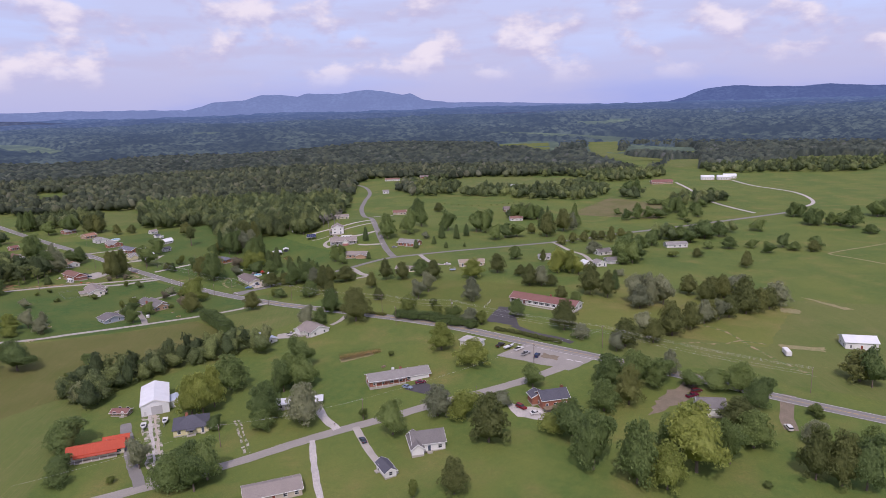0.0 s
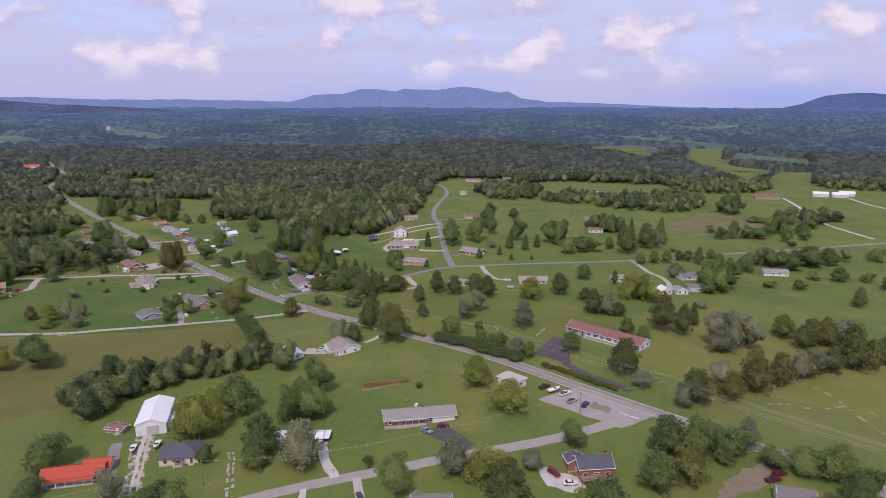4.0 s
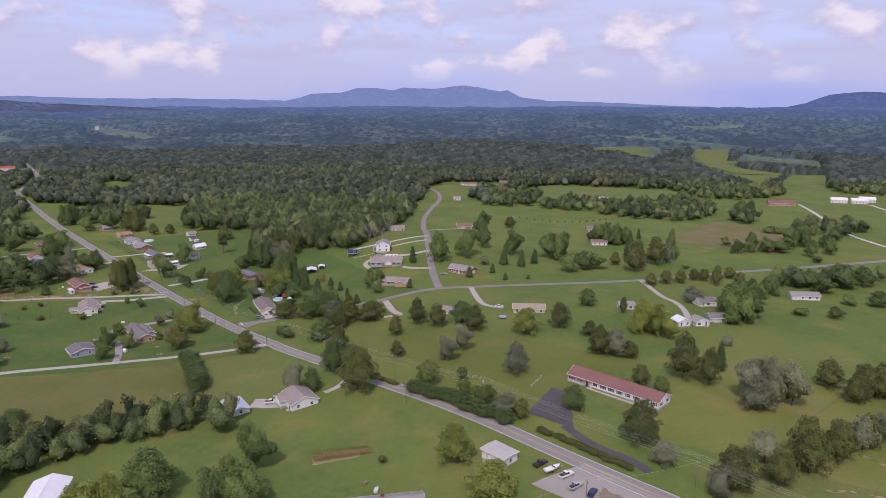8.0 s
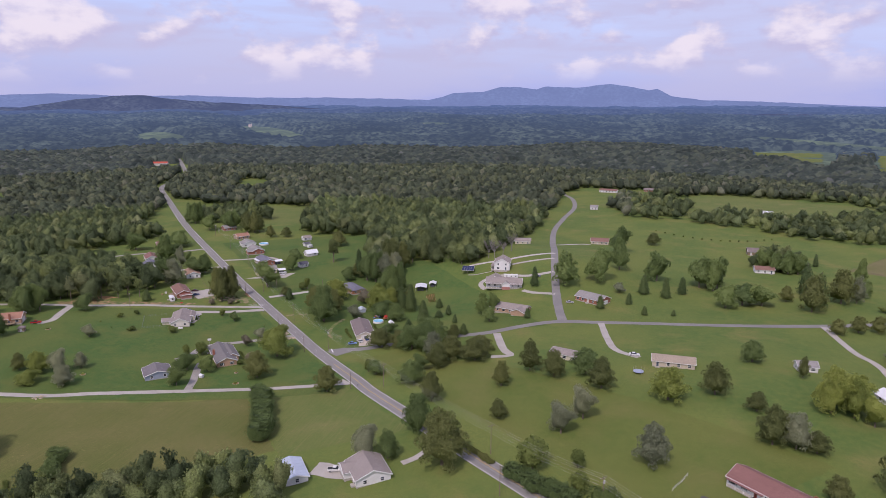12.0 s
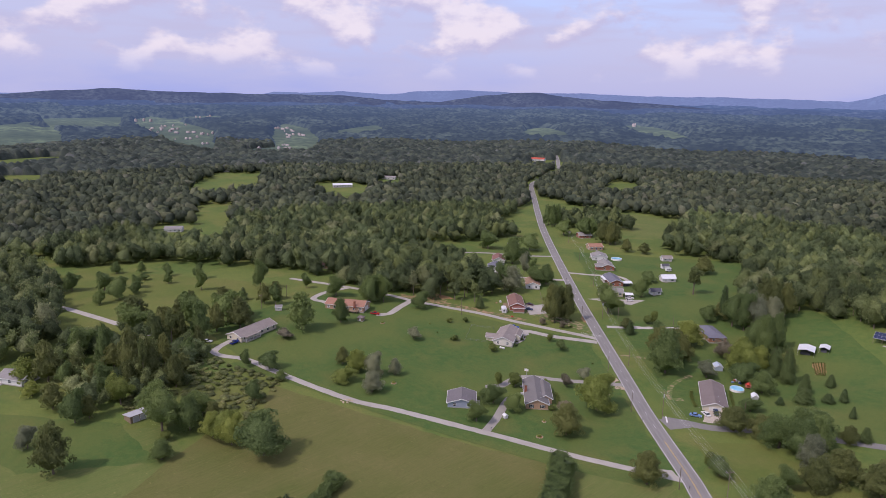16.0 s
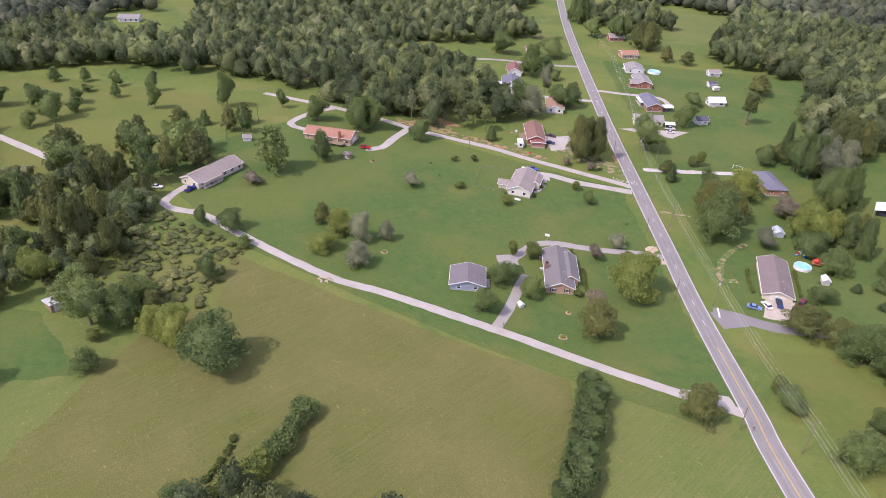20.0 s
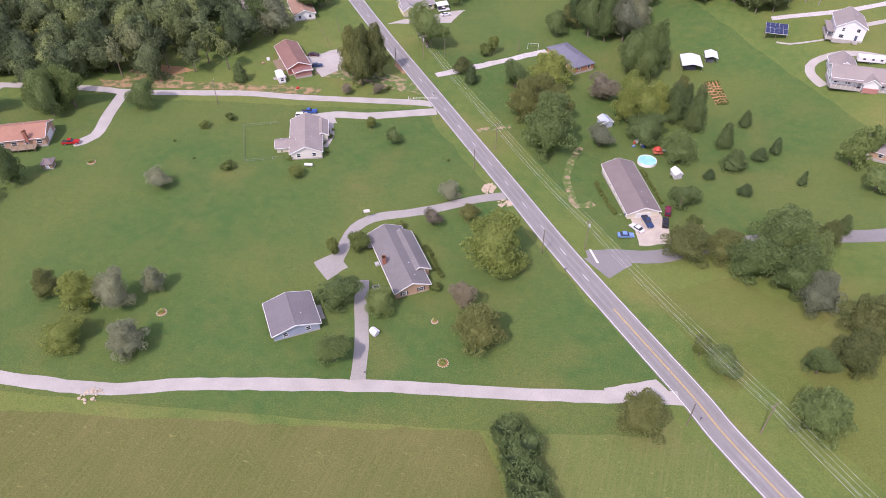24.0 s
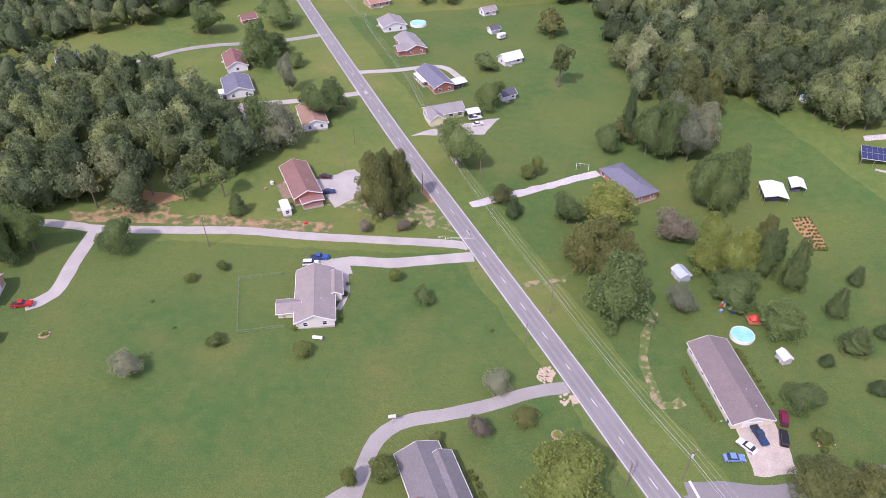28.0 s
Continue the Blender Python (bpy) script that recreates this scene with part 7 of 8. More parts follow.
def car(label, x, y, yaw, colour, kind="sedan"):
    mat = paint(colour, "lacquer")
    r = root({"sedan": "car", "suv": "suv", "pickup": "pickup_truck"}[kind], label, "pickup truck" if kind == "pickup" else "car", turn_z(x, y, yaw, 0.11))
    if kind == "pickup":
        L, H = 2.75, 0.80
        side = [(-L, 0.38), (L, 0.38), (L, 0.85), (L - 0.25, 1.02), (0.9, 1.08), (-0.7, 1.08), (-L, 1.08)]
        glass = [(0.95, 1.06), (0.30, 1.72), (-0.75, 1.74), (-0.85, 1.06)]
    elif kind == "suv":
        L, H = 2.35, 0.86
        side = [(-L, 0.36), (L, 0.36), (L, 0.80), (L - 0.2, 0.98), (0.95, 1.06), (-L, 1.06)]
        glass = [(1.0, 1.05), (0.35, 1.66), (-L + 0.25, 1.68), (-L + 0.05, 1.05)]
    else:
        L, H = 2.35, 0.84
        side = [(-L, 0.30), (L, 0.30), (L, 0.66), (L - 0.25, 0.80), (0.9, 0.92), (-1.45, 0.95), (-L, 0.86)]
        glass = [(0.95, 0.91), (0.25, 1.38), (-0.95, 1.40), (-1.65, 0.94)]
    bm = prism(side, "y", -0.9, 0.9)
    bmesh.ops.bevel(bm, geom=bm.edges, offset=0.06, segments=2, affect="EDGES")
    body = part("body", bm, mat, r)
    bm = prism(glass, "y", -0.76, 0.76)
    part("tinted_glazing", bm, GLASS, r, "dark tinted glass")
    top = max(z for _, z in glass)
    xs_top = [px for px, z in glass if z > top - 0.1]
    bm = boxed(min(xs_top) - 0.05, max(xs_top) + 0.05, -0.74, 0.74, top - 0.02, top + 0.05)
    part("roof", bm, mat, r)
    if kind == "pickup":
        part("load_bed", boxed(-L + 0.12, -0.95, -0.74, 0.74, 1.0, 1.095), RUBBER, r, "dark open load bed")
    wheels(r, (-1.45, 1.5) if kind != "pickup" else (-1.7, 1.75), 0.80, 0.34)
    for s in (-1, 1):
        part("headlight", boxed(L - 0.08, L + 0.01, s * 0.66 - 0.17, s * 0.66 + 0.17, 0.60, 0.74), LAMP, body)
        part("tail_light", boxed(-L - 0.01, -L + 0.05, s * 0.70 - 0.13, s * 0.70 + 0.13, 0.66, 0.82), TAIL, body)
    part("bumper", boxed(L - 0.02, L + 0.07, -0.8, 0.8, 0.36, 0.52), STEEL if kind == "pickup" else mat, r)


BLK, WHT, NAVY, SKY, WINE, REDC, SILVER, DKG = (0.02, 0.02, 0.024), (0.72, 0.71, 0.70), (0.03, 0.055, 0.13), (0.17, 0.28, 0.52), (0.16, 0.02, 0.045), (0.45, 0.03, 0.03), (0.42, 0.42, 0.43), (0.10, 0.105, 0.11)
car("white pickup truck beside a brick house", -182.5, 364.5, -48, WHT, "pickup")
car("white suv beside a blue pickup truck", -246, 434.5, 25, WHT, "suv")
car("dark blue pickup truck on a concrete pad", -120, 419.5, -58, NAVY, "pickup")
car("white sedan parked on a concrete pad", -122.5, 415.5, 150, WHT)
car("light blue sedan parked on grass", -125, 411.3, 20, SKY)
car("black suv parked at the pad's edge", -115, 420.5, 95, BLK, "suv")
car("maroon minivan beside the house", -115, 426.5, 95, WINE, "suv")
car("dark maroon sedan on a concrete pad", -265, 477, 20, (0.07, 0.03, 0.035))
car("dark blue sedan on a concrete pad", -259.5, 469.5, 30, NAVY)
car("blue pickup truck beside a grey-roofed house", -245, 438, 25, (0.04, 0.10, 0.33), "pickup")
car("white pickup truck in a parking area", -231, 538, 40, WHT, "pickup")
car("white sedan in a parking area", -228.5, 534, 40, WHT)
car("black sedan under a tree", -301, 523.5, 35, BLK)
car("dark suv on a shared drive", -297, 528, 35, DKG, "suv")
car("blue pickup truck before a tan garage", -313, 303, 110, (0.03, 0.06, 0.30), "pickup")
car("white sedan on grass beside the lane", -323, 293.5, 40, WHT)
car("bright red pickup truck at a garage", -306.5, 387, 30, REDC, "pickup")
car("white pickup truck at the old shop", 33.5, 216.5, 35, WHT, "pickup")
car("grey old pickup truck at the junction", 35.5, 210.5, 40, SILVER, "pickup")
car("dark blue suv at the junction", 40, 207, 60, NAVY, "suv")
car("dark brown pickup truck beside the shop", 26, 223, 40, (0.06, 0.045, 0.04), "pickup")
car("white pickup truck on a stained pad", -79, 280, 15, WHT, "pickup")
car("dark red suv on gravel", 22.5, 162, -55, (0.20, 0.02, 0.025), "suv")
car("white sedan on gravel", 27, 156.5, 5, WHT)
car("silver-blue sedan before a brick house", -20.5, 191, -40, (0.25, 0.31, 0.42))
car("dark red sedan before a brick house", -14.5, 194, 10, WINE)
car("dark sedan on a narrow drive", -39, 151.5, 110, (0.06, 0.075, 0.10))
car("grey pickup truck under a carport", -58.5, 184, 95, SILVER, "pickup")
car("white sedan beside a tan house", 20, 394.5, -5, WHT)
car("dark red pickup truck under trees", 91, 159.5, 15, WINE, "pickup")
car("maroon suv under trees", 94.5, 163, 15, (0.13, 0.03, 0.03), "suv")
car("white van beside a dirt drive", 114, 132, 80, WHT, "suv")
car("dark sedan beside the north road", -39.5, 530.6, 0, DKG)
car("grey sedan beside the side road", -15.2, 489.3, 0, SILVER)


def boat(label, x, y, yaw, colour):
    r = root("boat", label, "boat", turn_z(x, y, yaw, 0.1))
    bm = bmesh.new()
    rings = []
    for px, w, z0, z1 in ((-3.0, 1.0, 0.55, 1.25), (-1.0, 1.1, 0.5, 1.25), (1.2, 0.95, 0.55, 1.35), (2.5, 0.5, 0.8, 1.5), (3.2, 0.05, 1.2, 1.6)):
        rings.append([bm.verts.new(p) for p in ((px, -w, z1), (px, -w * 0.8, z0 + 0.2), (px, 0, z0), (px, w * 0.8, z0 + 0.2), (px, w, z1))])
    for a, b in zip(rings, rings[1:]):
        for i in range(4):
            bm.faces.new((a[i], a[i + 1], b[i + 1], b[i]))
        bm.faces.new((a[4], a[0], b[0], b[4]))
    bm.faces.new(rings[0])
    bmesh.ops.recalc_face_normals(bm, faces=bm.faces)
    part("hull", bm, paint(colour, "lacquer"), r)
    part("windscreen", prism([(0.2, 1.3), (0.8, 1.35), (0.3, 1.8)], "y", -0.75, 0.75), GLASS, r)
    t = part("trailer_frame", boxed(-2.6, 4.4, -0.08, 0.08, 0.38, 0.5), STEEL, r)
    for s in (-1, 1):
        part("trailer_wheel", tubed((-0.8, s * 0.95 - 0.1, 0.3), (-0.8, s * 0.95 + 0.1, 0.3), 0.3, n=12), RUBBER, t)


boat("white motor boat on a trailer beside a barn", -119.5, 186, -80, (0.74, 0.74, 0.74))
boat("white motor boat on a trailer by wheel tracks", -127, 183, -75, (0.70, 0.69, 0.66))
boat("white motor boat on a trailer behind a pickup", 29.5, 219.5, 35, (0.72, 0.72, 0.74))


def camper(label, x, y, yaw, L=6.5):
    r = root("camper_trailer", label, "camper", turn_z(x, y, yaw))
    bm = boxed(-L / 2, L / 2, -1.2, 1.2, 0.6, 2.8)
    bmesh.ops.bevel(bm, geom=bm.edges, offset=0.18, segments=2, affect="EDGES")
    part("body", bm, WHITE, r)
    for i in range(3):
        part("window", boxed(-L / 3 + i * L / 3.2, -L / 3 + i * L / 3.2 + 0.9, -1.23, -1.18, 1.5, 2.1), GLASS, r)
    wheels(r, (-0.5, 0.4), 1.1, 0.33)


camper("long white camper trailer behind a house", -57, 528, 8, 9.5)
camper("white camper trailer standing in a pasture", 154, 196, 75)
camper("small white camper trailer on a lawn", -246, 618, 60, 4.5)

# ---------------------------------------------------------------- poles and wires


def utility_pole(x, y, h, yaw, arms=True, can=False):
    r = root("utility_pole", "weathered wooden utility pole beside the road" + (" with a grey transformer" if can else ""), "utility pole", turn_z(x, y, yaw), "utility poles")
    part("pole", tubed((0, 0, -1), (0, 0, h), 0.16, 0.11), POLE, r)
    if arms:
        part("crossarm", boxed(-0.06, 0.06, -1.3, 1.3, h - 0.75, h - 0.58), POLE, r)
        for o in (-1.15, 0.0, 1.15):
            part("insulator", tubed((0, o, h - 0.58), (0, o, h - 0.32), 0.06, 0.04), TRIM, r)
    if can:
        part("transformer", tubed((0.35, 0, h - 2.2), (0.35, 0, h - 1.2), 0.26), GREY_METAL, r)


def wire(a, b, sag=1.1):
    bm = bmesh.new()
    a, b = Vector(a), Vector(b)
    pts = [a.lerp(b, i / 10) - Vector((0, 0, sag * 4 * (i / 10) * (1 - i / 10))) for i in range(11)]
    side = (b - a).cross(Vector((0, 0, 1))).normalized() * 0.016
    lift = Vector((0, 0, 0.016))
    rings = [[bm.verts.new(p + o) for o in (side, lift, -side, -lift)] for p in pts]
    for m, n in zip(rings, rings[1:]):
        for i in range(4):
            bm.faces.new((m[i], m[(i + 1) % 4], n[(i + 1) % 4], n[i]))
    return bm


LINE = [(-352, 640), (-310, 596), (-262, 543), (-222, 492), (-175, 443), (-135, 402), (-87, 352.5), (-29, 295), (8, 267), (72, 211), (140, 158)]
for i, (x, y) in enumerate(LINE):
    utility_pole(x, y, 11.0, -46, True, i in (5, 8, 3))
for i, (p, q) in enumerate(zip(LINE, LINE[1:])):
    span = root("power_line_span", "thin grey power wires strung between two poles", "power line", turn_z(*p, 0), "power line spans")
    o = span.matrix_basis.translation
    for off, h in ((-1.15, 10.65), (0.0, 10.65), (1.15, 10.65), (0.15, 8.6), (0.15, 7.6)):
        s = Vector((math.cos(radians(44)) * off, math.sin(radians(44)) * off, 0))
        a = Vector((*p, gz(*p) + h)) + s - o
        b = Vector((*q, gz(*q) + h)) + s - o
        part("wire", wire(a, b), WIRE, span)
for x, y, h in ((-101.6, 350, 8), (-146, 396, 9), (-178, 429, 8), (-278, 429, 10), (-266, 501, 7), (-215, 498, 8), (-188, 514, 6), (-22, 271, 10), (-39, 168, 9.5), (-112, 429, 5), (37, 201, 9), (-352, 340, 9), (-364, 364, 8), (-231, 484, 8), (-92, 160, 9)):
    utility_pole(x, y, h, 20, h > 8.5)
span = root("power_line_span", "thin grey power wires crossing the front lawns", "power line", turn_z(-92, 160, 0), "power line spans")
o = span.matrix_basis.translation
for p, q in (((-92, 160), (-39, 168)), ((-39, 168), (37, 201)), ((37, 201), (72, 211)), ((-92, 160), (-150, 130))):
    part("wire", wire(Vector((*p, gz(*p) + 8.8)) - o, Vector((*q, gz(*q) + 8.8)) - o), WIRE, span)

# ---------------------------------------------------------------- garden things


def pool(x, y, rad, label):
    r = root("swimming_pool", label, "pool", turn_z(x, y, 0))
    bm = bmesh.new()
    n = 24
    ring = [(rad * math.cos(2 * math.pi * i / n), rad * math.sin(2 * math.pi * i / n)) for i in range(n)]
    inner = [(0.97 * a, 0.97 * b) for a, b in ring]
    lo, hi, ih, il = ([bm.verts.new((*p, z)) for p in ps] for ps, z in ((ring, -0.2), (ring, 1.25), (inner, 1.25), (inner, 0.3)))
    for i in range(n):
        j = (i + 1) % n
        for a, b in ((lo, hi), (hi, ih), (ih, il)):
            bm.faces.new((a[i], a[j], b[j], b[i]))
    part("pool_wall", bm, TRIM, r)
    part("water", tubed((0, 0, 0.3), (0, 0, 1.08), rad * 0.968, n=24), POOL_WATER, r, "clear pale blue water")
    for s in (-0.3, 0.3):
        part("ladder_rail", tubed((rad + 0.3, s, 0), (rad - 0.2, s, 1.9), 0.04), TRIM, r)


pool(-125, 452.5, 3.1, "round white above-ground pool with blue water")
pool(-291, 619, 4.2, "round above-ground pool on a lawn")
pool(-110, 586, 2.6, "small blue pool at the wood's edge")


def trampoline(x, y):
    r = root("trampoline", "round black trampoline with a blue safety frame", "trampoline", turn_z(x, y, 0))
    part("mat", tubed((0, 0, 0.85), (0, 0, 0.9), 2.0, n=20), RUBBER, r)
    part("ring", tubed((0, 0, 0.82), (0, 0, 0.92), 2.2, 2.2, 20), BLUESIDE, r)
    for i in range(6):
        a = i * math.pi / 3
        part("leg", tubed((2.15 * math.cos(a), 2.15 * math.sin(a), -0.1), (2.15 * math.cos(a), 2.15 * math.sin(a), 2.6), 0.04), STEEL, r)


trampoline(21, 371)


def rock(rnd, s):
    bm = bmesh.new()
    bmesh.ops.create_icosphere(bm, subdivisions=1, radius=s)
    for v in bm.verts:
        v.co *= rnd.uniform(0.75, 1.2)
        v.co.z *= 0.6
    return bm


def rock_pile(x, y, rad, n, label):
    rnd = random.Random(int(abs(x * 13 + y)))
    r = root("rock_pile", label, "rock pile", turn_z(x, y, rnd.uniform(0, 360)))
    for i in range(n):
        a, d = rnd.uniform(0, 6.28), rad * math.sqrt(rnd.random())
        b = part("rock", rock(rnd, rnd.uniform(0.22, 0.5)), STONE, r)
        b.matrix_basis = pose(d * math.cos(a) * 1.3, d * math.sin(a), 0.1 + 0.25 * max(0, 1 - d / rad), 0, 0, rnd.uniform(0, 360))


rock_pile(-170, 421, 2.2, 95, "pile of pale limestone rocks at a drive's mouth")
rock_pile(-163, 415, 1.8, 55, "low pile of pale rocks beside a drive")
rock_pile(-229, 310, 2.0, 24, "pale rocks beside the farm lane")


def flower_bed(x, y, rad, label):
    rnd = random.Random(int(abs(x * 7 + y)))
    r = root("flower_bed", label, "flower bed", turn_z(x, y, 0))
    part("soil", tubed((0, 0, -0.2), (0, 0, 0.10), rad, n=16), CLAY, r)
    for i in range(14):
        a = i * 2 * math.pi / 14
        b = part("edging_stone", rock(rnd, 0.24), STONE, r)
        b.matrix_basis = pose(rad * math.cos(a), rad * math.sin(a), 0.08)
    p = new("flowering_plant", crown_mesh("flowering_plant", "bush", int(abs(x)), 160, 0.13, FOLIAGE["y"]))
    p.parent = r
    p.matrix_basis = Matrix.Diagonal((rad * 1.7, rad * 1.7, 1.0, 1))


for x, y, rad in ((-158, 349, 1.3), (-165, 361, 0.8), (-231, 337, 1.2), (-163, 404, 1.3), (-106, 422, 1.9)):
    flower_bed(x, y, rad, "round flower bed edged with pale stones")
flower_bed(-293.1, 381.3, 1.3, "round stone-edged bed beside a brick house")


def fence(label, pts, h, rails, step=3.0, mat=STEEL, name="fence"):
    r = root(name, label, "fence", turn_z(*pts[0], 0))
    o = r.matrix_basis.translation
    for (ax, ay), (bx, by) in zip(pts, pts[1:]):
        d = math.hypot(bx - ax, by - ay)
        n = max(1, round(d / step))
        for i in range(n + 1):
            x, y = ax + (bx - ax) * i / n, ay + (by - ay) * i / n
            z = gz(x, y)
            part("post", tubed(Vector((x, y, z - 0.3)) - o, Vector((x, y, z + h)) - o, 0.05, n=5), mat, r)
            if i:
                for k in range(rails):
                    hh = h * (k + 1) / rails - 0.08
                    part("rail", tubed(Vector((px0, py0, pz0 + hh)) - o, Vector((x, y, z + hh)) - o, 0.028, n=4), mat, r)
            px0, py0, pz0 = x, y, z


fence("thin steel chain-link fence round a dog run", [(-239, 409), (-249, 402), (-261, 420), (-251, 427)], 1.3, 2, 3.0, DULL_STEEL)
fence("white board fence beside a drive", [(-206, 466), (-212, 463), (-216, 462)], 1.1, 2, 2.0, TRIM)
fence("white rail gate beside black asphalt", [(28, 280), (31, 285), (33, 289)], 1.2, 2, 2.0, TRIM)
fence("dark wire fence along the road bank", [(-262, 486), (-280, 506), (-292, 500)], 1.2, 2, 4.0, POLE)
fence("grey wire fence across the eastern pasture", [(85, 215), (120, 250), (160, 290), (200, 320)], 1.2, 2, 6.0, POLE)
fence("wooden field fence on the rise", [(258, 582), (181, 636), (267, 745), (312, 663), (258, 582)], 1.2, 2, 7.0, POLE)


def cornfield(x, y, yaw, L, rows, mats, label):
    """Rows of stalks with hanging blades."""
    rnd = np.random.RandomState(int(abs(x)))
    o, c, s = gz(x, y), math.cos(radians(yaw)), math.sin(radians(yaw))
    for part_rows, mat, tone in mats:
        v = []
        for row in part_rows:
            for k in range(int(L / 0.28)):
                u, w = -L / 2 + 0.35 * k + rnd.uniform(-0.1, 0.1), row * 0.85 + rnd.uniform(-0.12, 0.12)
                for leaf in range(6):
                    a, z, ln = rnd.uniform(0, 6.28), rnd.uniform(0.3, 2.2), rnd.uniform(0.4, 0.7)
                    p = np.array([x + u * c - w * s, y + u * s + w * c, o + z])
                    d = np.array([math.cos(a), math.sin(a), 0.35])
                    n = np.array([-math.sin(a), math.cos(a), 0.0])
                    v += [p - n * 0.11, p + n * 0.11, p + d * ln + n * 0.03, p + d * ln - n * 0.03]
        q = np.arange(len(v)).reshape(-1, 4)
        tagged(new("corn_rows", raw_mesh("corn_rows", np.array(v), q, mat)), tone + label, "corn", kind="stuff")


DRY_CORN = surface("dry_corn_leaves", (0.36, 0.22, 0.08), (0.26, 0.17, 0.07), 1.0, 4.0, 0.9, vary=0.3)
cornfield(-42.5, 233, 14, 16.5, 6, (((-1.5, -0.5, 0.5), DRY_CORN, "dry brown "), ((1.5, 2.6, 3.7), FOLIAGE["s"], "green ")), "corn rows standing in a lawn")
drape("corn_bed", (-50, 228.5), (-51.2, 233.5), (-35.5, 237.5), (-34.2, 232.5), 3, 8, 0.07, DRY_EARTH, "bare soil under corn rows", 0.4)
drape("vegetable_plot", (-113, 514.5), (-106.5, 500), (-102, 500.5), (-107, 516), 10, 8, 0.11, CLAY, "tilled brown vegetable plot", 0.3)
for k in range(5):
    u = (k + 0.5) / 5
    p, q = (-113 + 6 * u, 514.5 + 1.5 * u), (-106.5 + 4.5 * u, 500 + 0.5 * u)
    hedgerow("green vegetable row in a tilled plot", [p, ((p[0] + q[0]) / 2, (p[1] + q[1]) / 2), q], 0.75, 0.7, "s", 40 + k, 26, 0.2)


def swing_set(x, y, yaw):
    r = root("swing_set", "white metal swing set on a lawn", "swing set", turn_z(x, y, yaw))
    part("top_bar", tubed((-2.2, 0, 2.2), (2.2, 0, 2.2), 0.05), TRIM, r)
    for x0 in (-2.2, 2.2):
        for y0 in (-1.0, 1.0):
            part("leg", tubed((x0, y0, -0.2), (x0, 0, 2.2), 0.05), TRIM, r)
    for x0 in (-0.9, 0.9):
        seat = part("swing_seat", boxed(x0 - 0.3, x0 + 0.3, -0.12, 0.12, 0.5, 0.55), RUBBER, r)
        for x1 in (x0 - 0.28, x0 + 0.28):
            part("chain", tubed((x1, 0, 0.55), (x1, 0, 2.2), 0.015, n=4), STEEL, seat)


def basketball_hoop(x, y, yaw):
    r = root("basketball_hoop", "white basketball backboard on a steel pole beside a drive", "basketball hoop", turn_z(x, y, yaw))
    part("pole", tubed((0, 0, -0.4), (0, 0, 3.3), 0.07), STEEL, r)
    part("bracket", boxed(0.0, 0.6, -0.05, 0.05, 3.1, 3.2), STEEL, r)
    part("backboard", boxed(0.6, 0.66, -0.9, 0.9, 2.8, 3.95), TRIM, r)
    bm = bmesh.new()
    n = 14
    rings = [[bm.verts.new((0.92 + rad * math.cos(6.2832 * i / n), rad * math.sin(6.2832 * i / n), z)) for i in range(n)] for rad, z in ((0.24, 3.04), (0.24, 3.07), (0.21, 3.07), (0.21, 3.04))]
    for a in range(4):
        for i in range(n):
            bm.faces.new((rings[a][i], rings[a][(i + 1) % n], rings[(a + 1) % 4][(i + 1) % n], rings[(a + 1) % 4][i]))
    part("rim", bm, paint((0.55, 0.10, 0.03), "metal"), r)


def lawn_table(x, y, yaw):
    r = root("picnic_table", "weathered wooden picnic table on a lawn", "picnic table", turn_z(x, y, yaw))
    part("tabletop", boxed(-0.9, 0.9, -0.38, 0.38, 0.72, 0.77), WOOD, r)
    for s in (-1, 1):
        part("bench", boxed(-0.9, 0.9, s * 0.7 - 0.13, s * 0.7 + 0.13, 0.42, 0.46), WOOD, r)
        part("leg_frame", boxed(s * 0.65 - 0.04, s * 0.65 + 0.04, -0.75, 0.75, -0.05, 0.72), WOOD, r)


lawn_table(-232, 326, 20)
lawn_table(-30, 216, 50)


def slide(x, y, yaw):
    r = root("pool_slide", "bright red canopy and white slide beside a pool", "slide", turn_z(x, y, yaw))
    part("canopy", tubed((0, 0, 2.0), (0, 0, 2.9), 1.5, 0.25, 8), paint((0.55, 0.06, 0.04), "metal"), r)
    for i in range(4):
        a = i * math.pi / 2 + 0.78
        part("post", tubed((1.2 * math.cos(a), 1.2 * math.sin(a), -0.2), (1.2 * math.cos(a), 1.2 * math.sin(a), 2.1), 0.05), STEEL, r)
    part("chute", prism([(-0.3, 1.6), (-3.2, 1.2), (-3.2, 1.32), (-0.3, 1.75)], "y", -0.4, 0.4), TRIM, r)
    part("deck", boxed(-1.6, 1.6, -1.6, 1.6, 0.9, 1.02), paint((0.42, 0.13, 0.07)), r)


slide(-122.5, 459.5, 200)


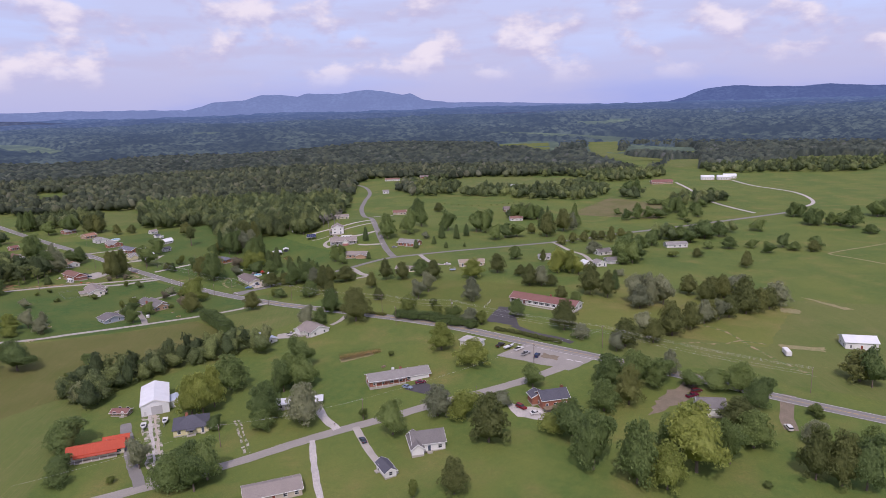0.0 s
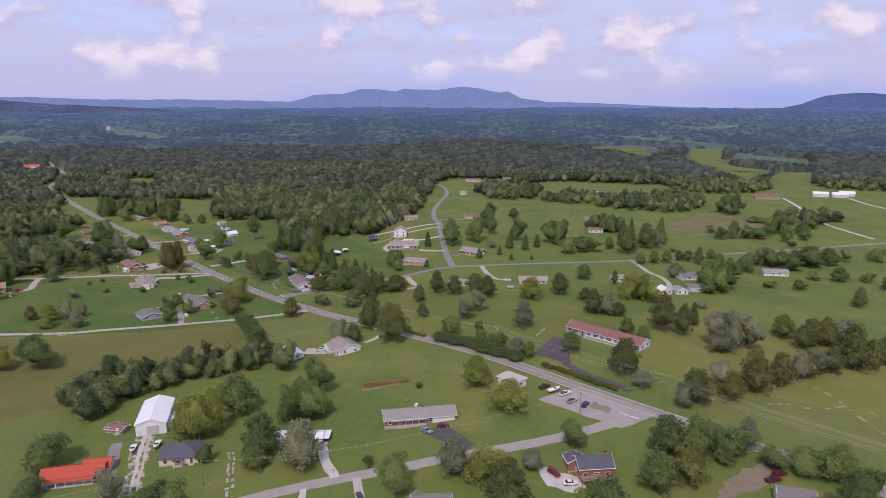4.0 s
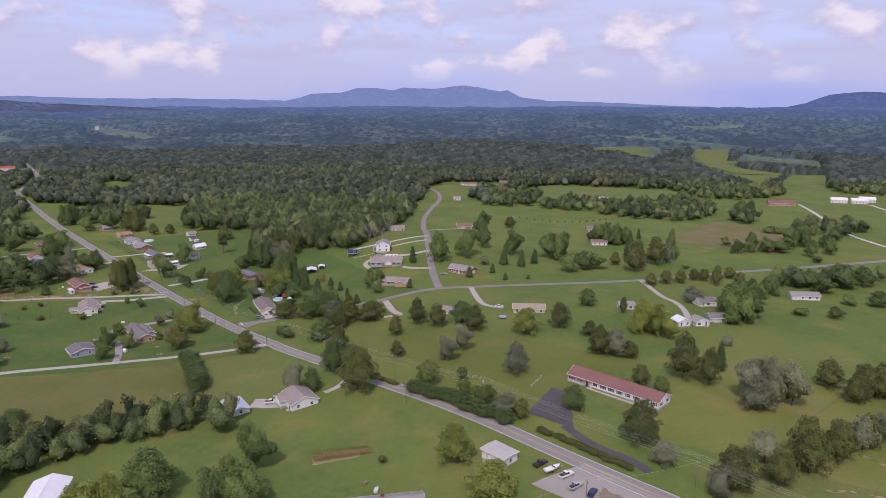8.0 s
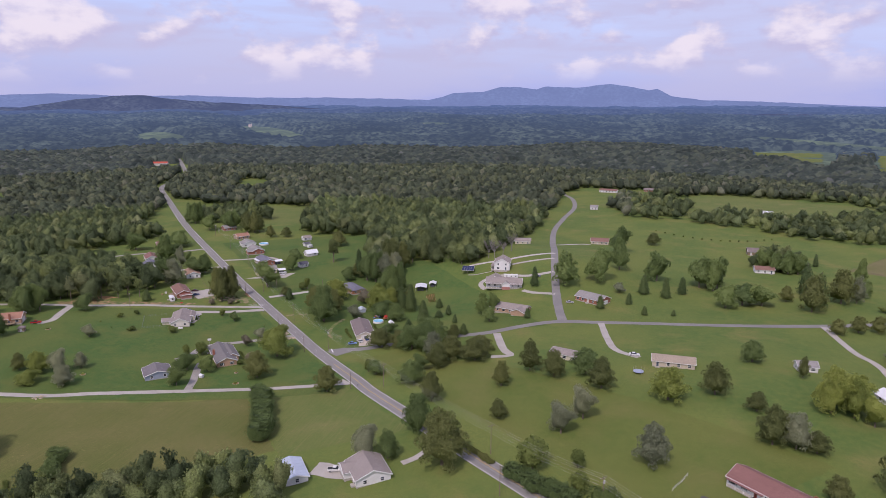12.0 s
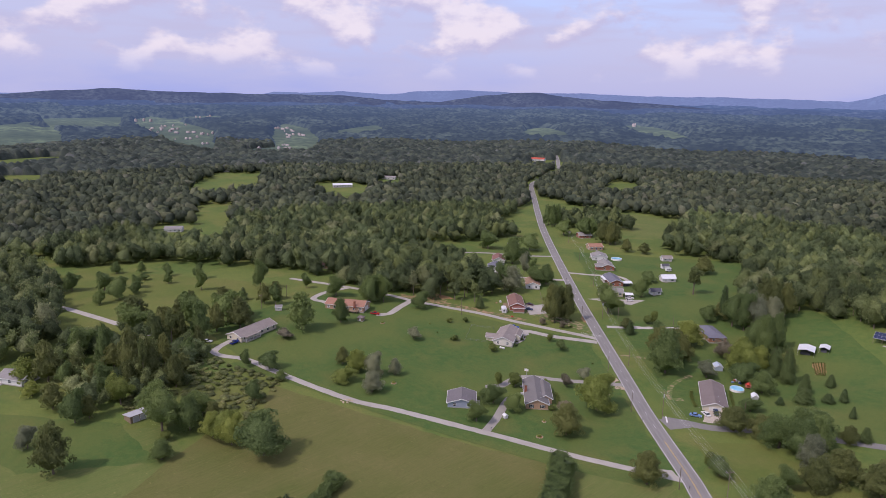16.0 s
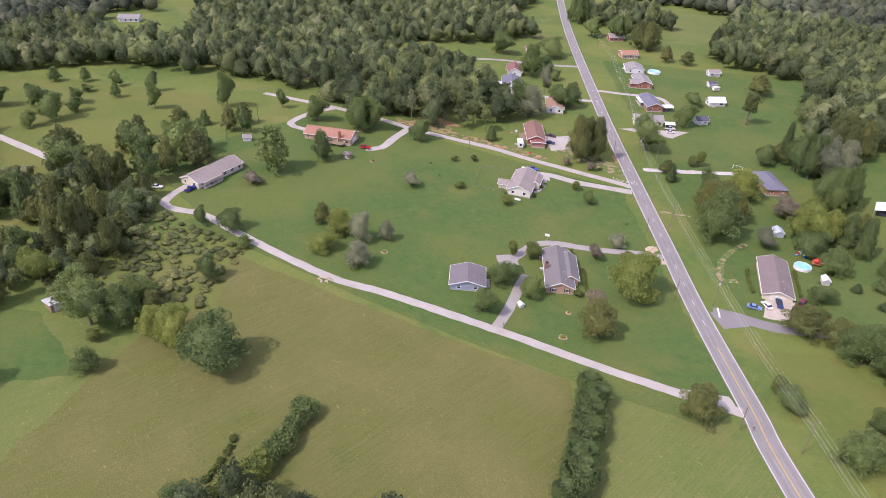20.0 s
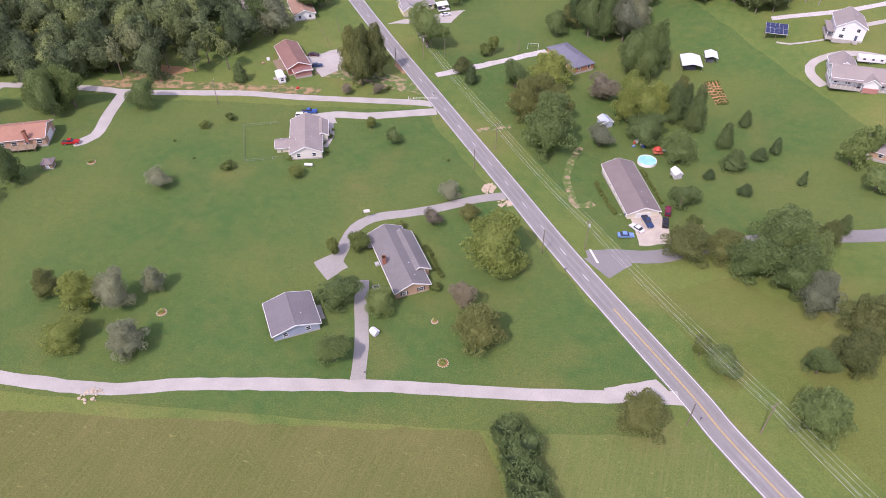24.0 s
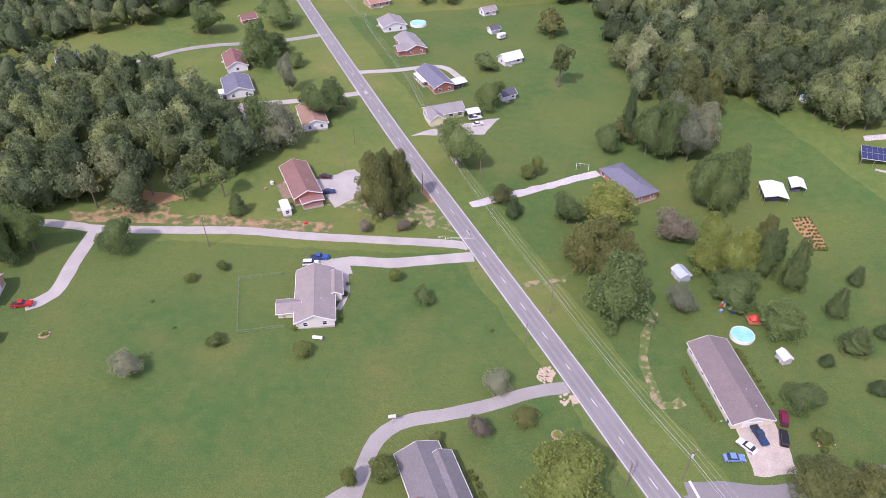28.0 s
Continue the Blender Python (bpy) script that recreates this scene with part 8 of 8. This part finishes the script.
def clutter(label, x, y, items):
    rnd = random.Random(int(abs(x + y)))
    for col, name in items:
        a, d = rnd.uniform(0, 6.28), rnd.uniform(0.5, 2.6)
        ob = root(name, label, name.replace("_", " "), turn_z(x + d * math.cos(a), y + d * math.sin(a), rnd.uniform(0, 360)))
        s = rnd.uniform(0.4, 0.9)
        bm = boxed(-s, s, -s * 0.7, s * 0.7, -0.05, rnd.uniform(0.5, 1.2))
        bmesh.ops.bevel(bm, geom=bm.edges, offset=0.08, segments=1, affect="EDGES")
        part("body", bm, paint(col), ob)
        part("cover", boxed(-s * 0.8, s * 0.8, -s * 0.55, s * 0.55, 0.45, 0.52), STEEL, ob)


clutter("yard toy box behind the brown-roofed house", -129, 463, (((0.05, 0.10, 0.35), "toy_box"), ((0.70, 0.70, 0.72), "storage_box"), ((0.5, 0.10, 0.06), "toy_box"), ((0.7, 0.7, 0.7), "storage_box"), ((0.12, 0.2, 0.5), "toy_box")))
clutter("weathered yard box beside a brick house", -279, 465, (((0.62, 0.60, 0.58), "storage_box"), ((0.4, 0.25, 0.15), "storage_box"), ((0.6, 0.6, 0.6), "storage_box")))
clutter("red yard machine on the lawn", -258, 452, (((0.5, 0.05, 0.04), "garden_machine"),))
r = root("gas_tank", "white horizontal gas tank on the lawn", "gas tank", turn_z(-229, 409, 15))
part("tank", tubed((-1.3, 0, 0.75), (1.3, 0, 0.75), 0.48, n=12), WHITE, r)
for x0 in (-0.8, 0.8):
    part("support", boxed(x0 - 0.1, x0 + 0.1, -0.35, 0.35, -0.2, 0.4), CONCRETE, r)
clutter("green yard machine behind a brick house", -25, 212, (((0.05, 0.22, 0.16), "garden_machine"), ((0.6, 0.6, 0.58), "storage_box")))


def mailbox(x, y, yaw):
    r = root("mailbox", "small dark mailbox on a wooden post by the road", "mailbox", turn_z(x, y, yaw), "mailboxes")
    part("post", boxed(-0.05, 0.05, -0.05, 0.05, -0.3, 1.05), WOOD, r)
    bm = tubed((-0.25, 0, 1.15), (0.25, 0, 1.15), 0.14, n=8)
    part("box", bm, SLATE, r)


for x, y in ((-174, 339), (-200, 452), (-208, 468), (-283, 541), (-292, 558), (-99, 352), (-45, 292), (-138, 391), (-32, 498.1), (8, 182), (-50, 166)):
    mailbox(x, y, 45)

swing_set(-183.1, 519.4, 10)
basketball_hoop(-199.6, 392.6, -60)
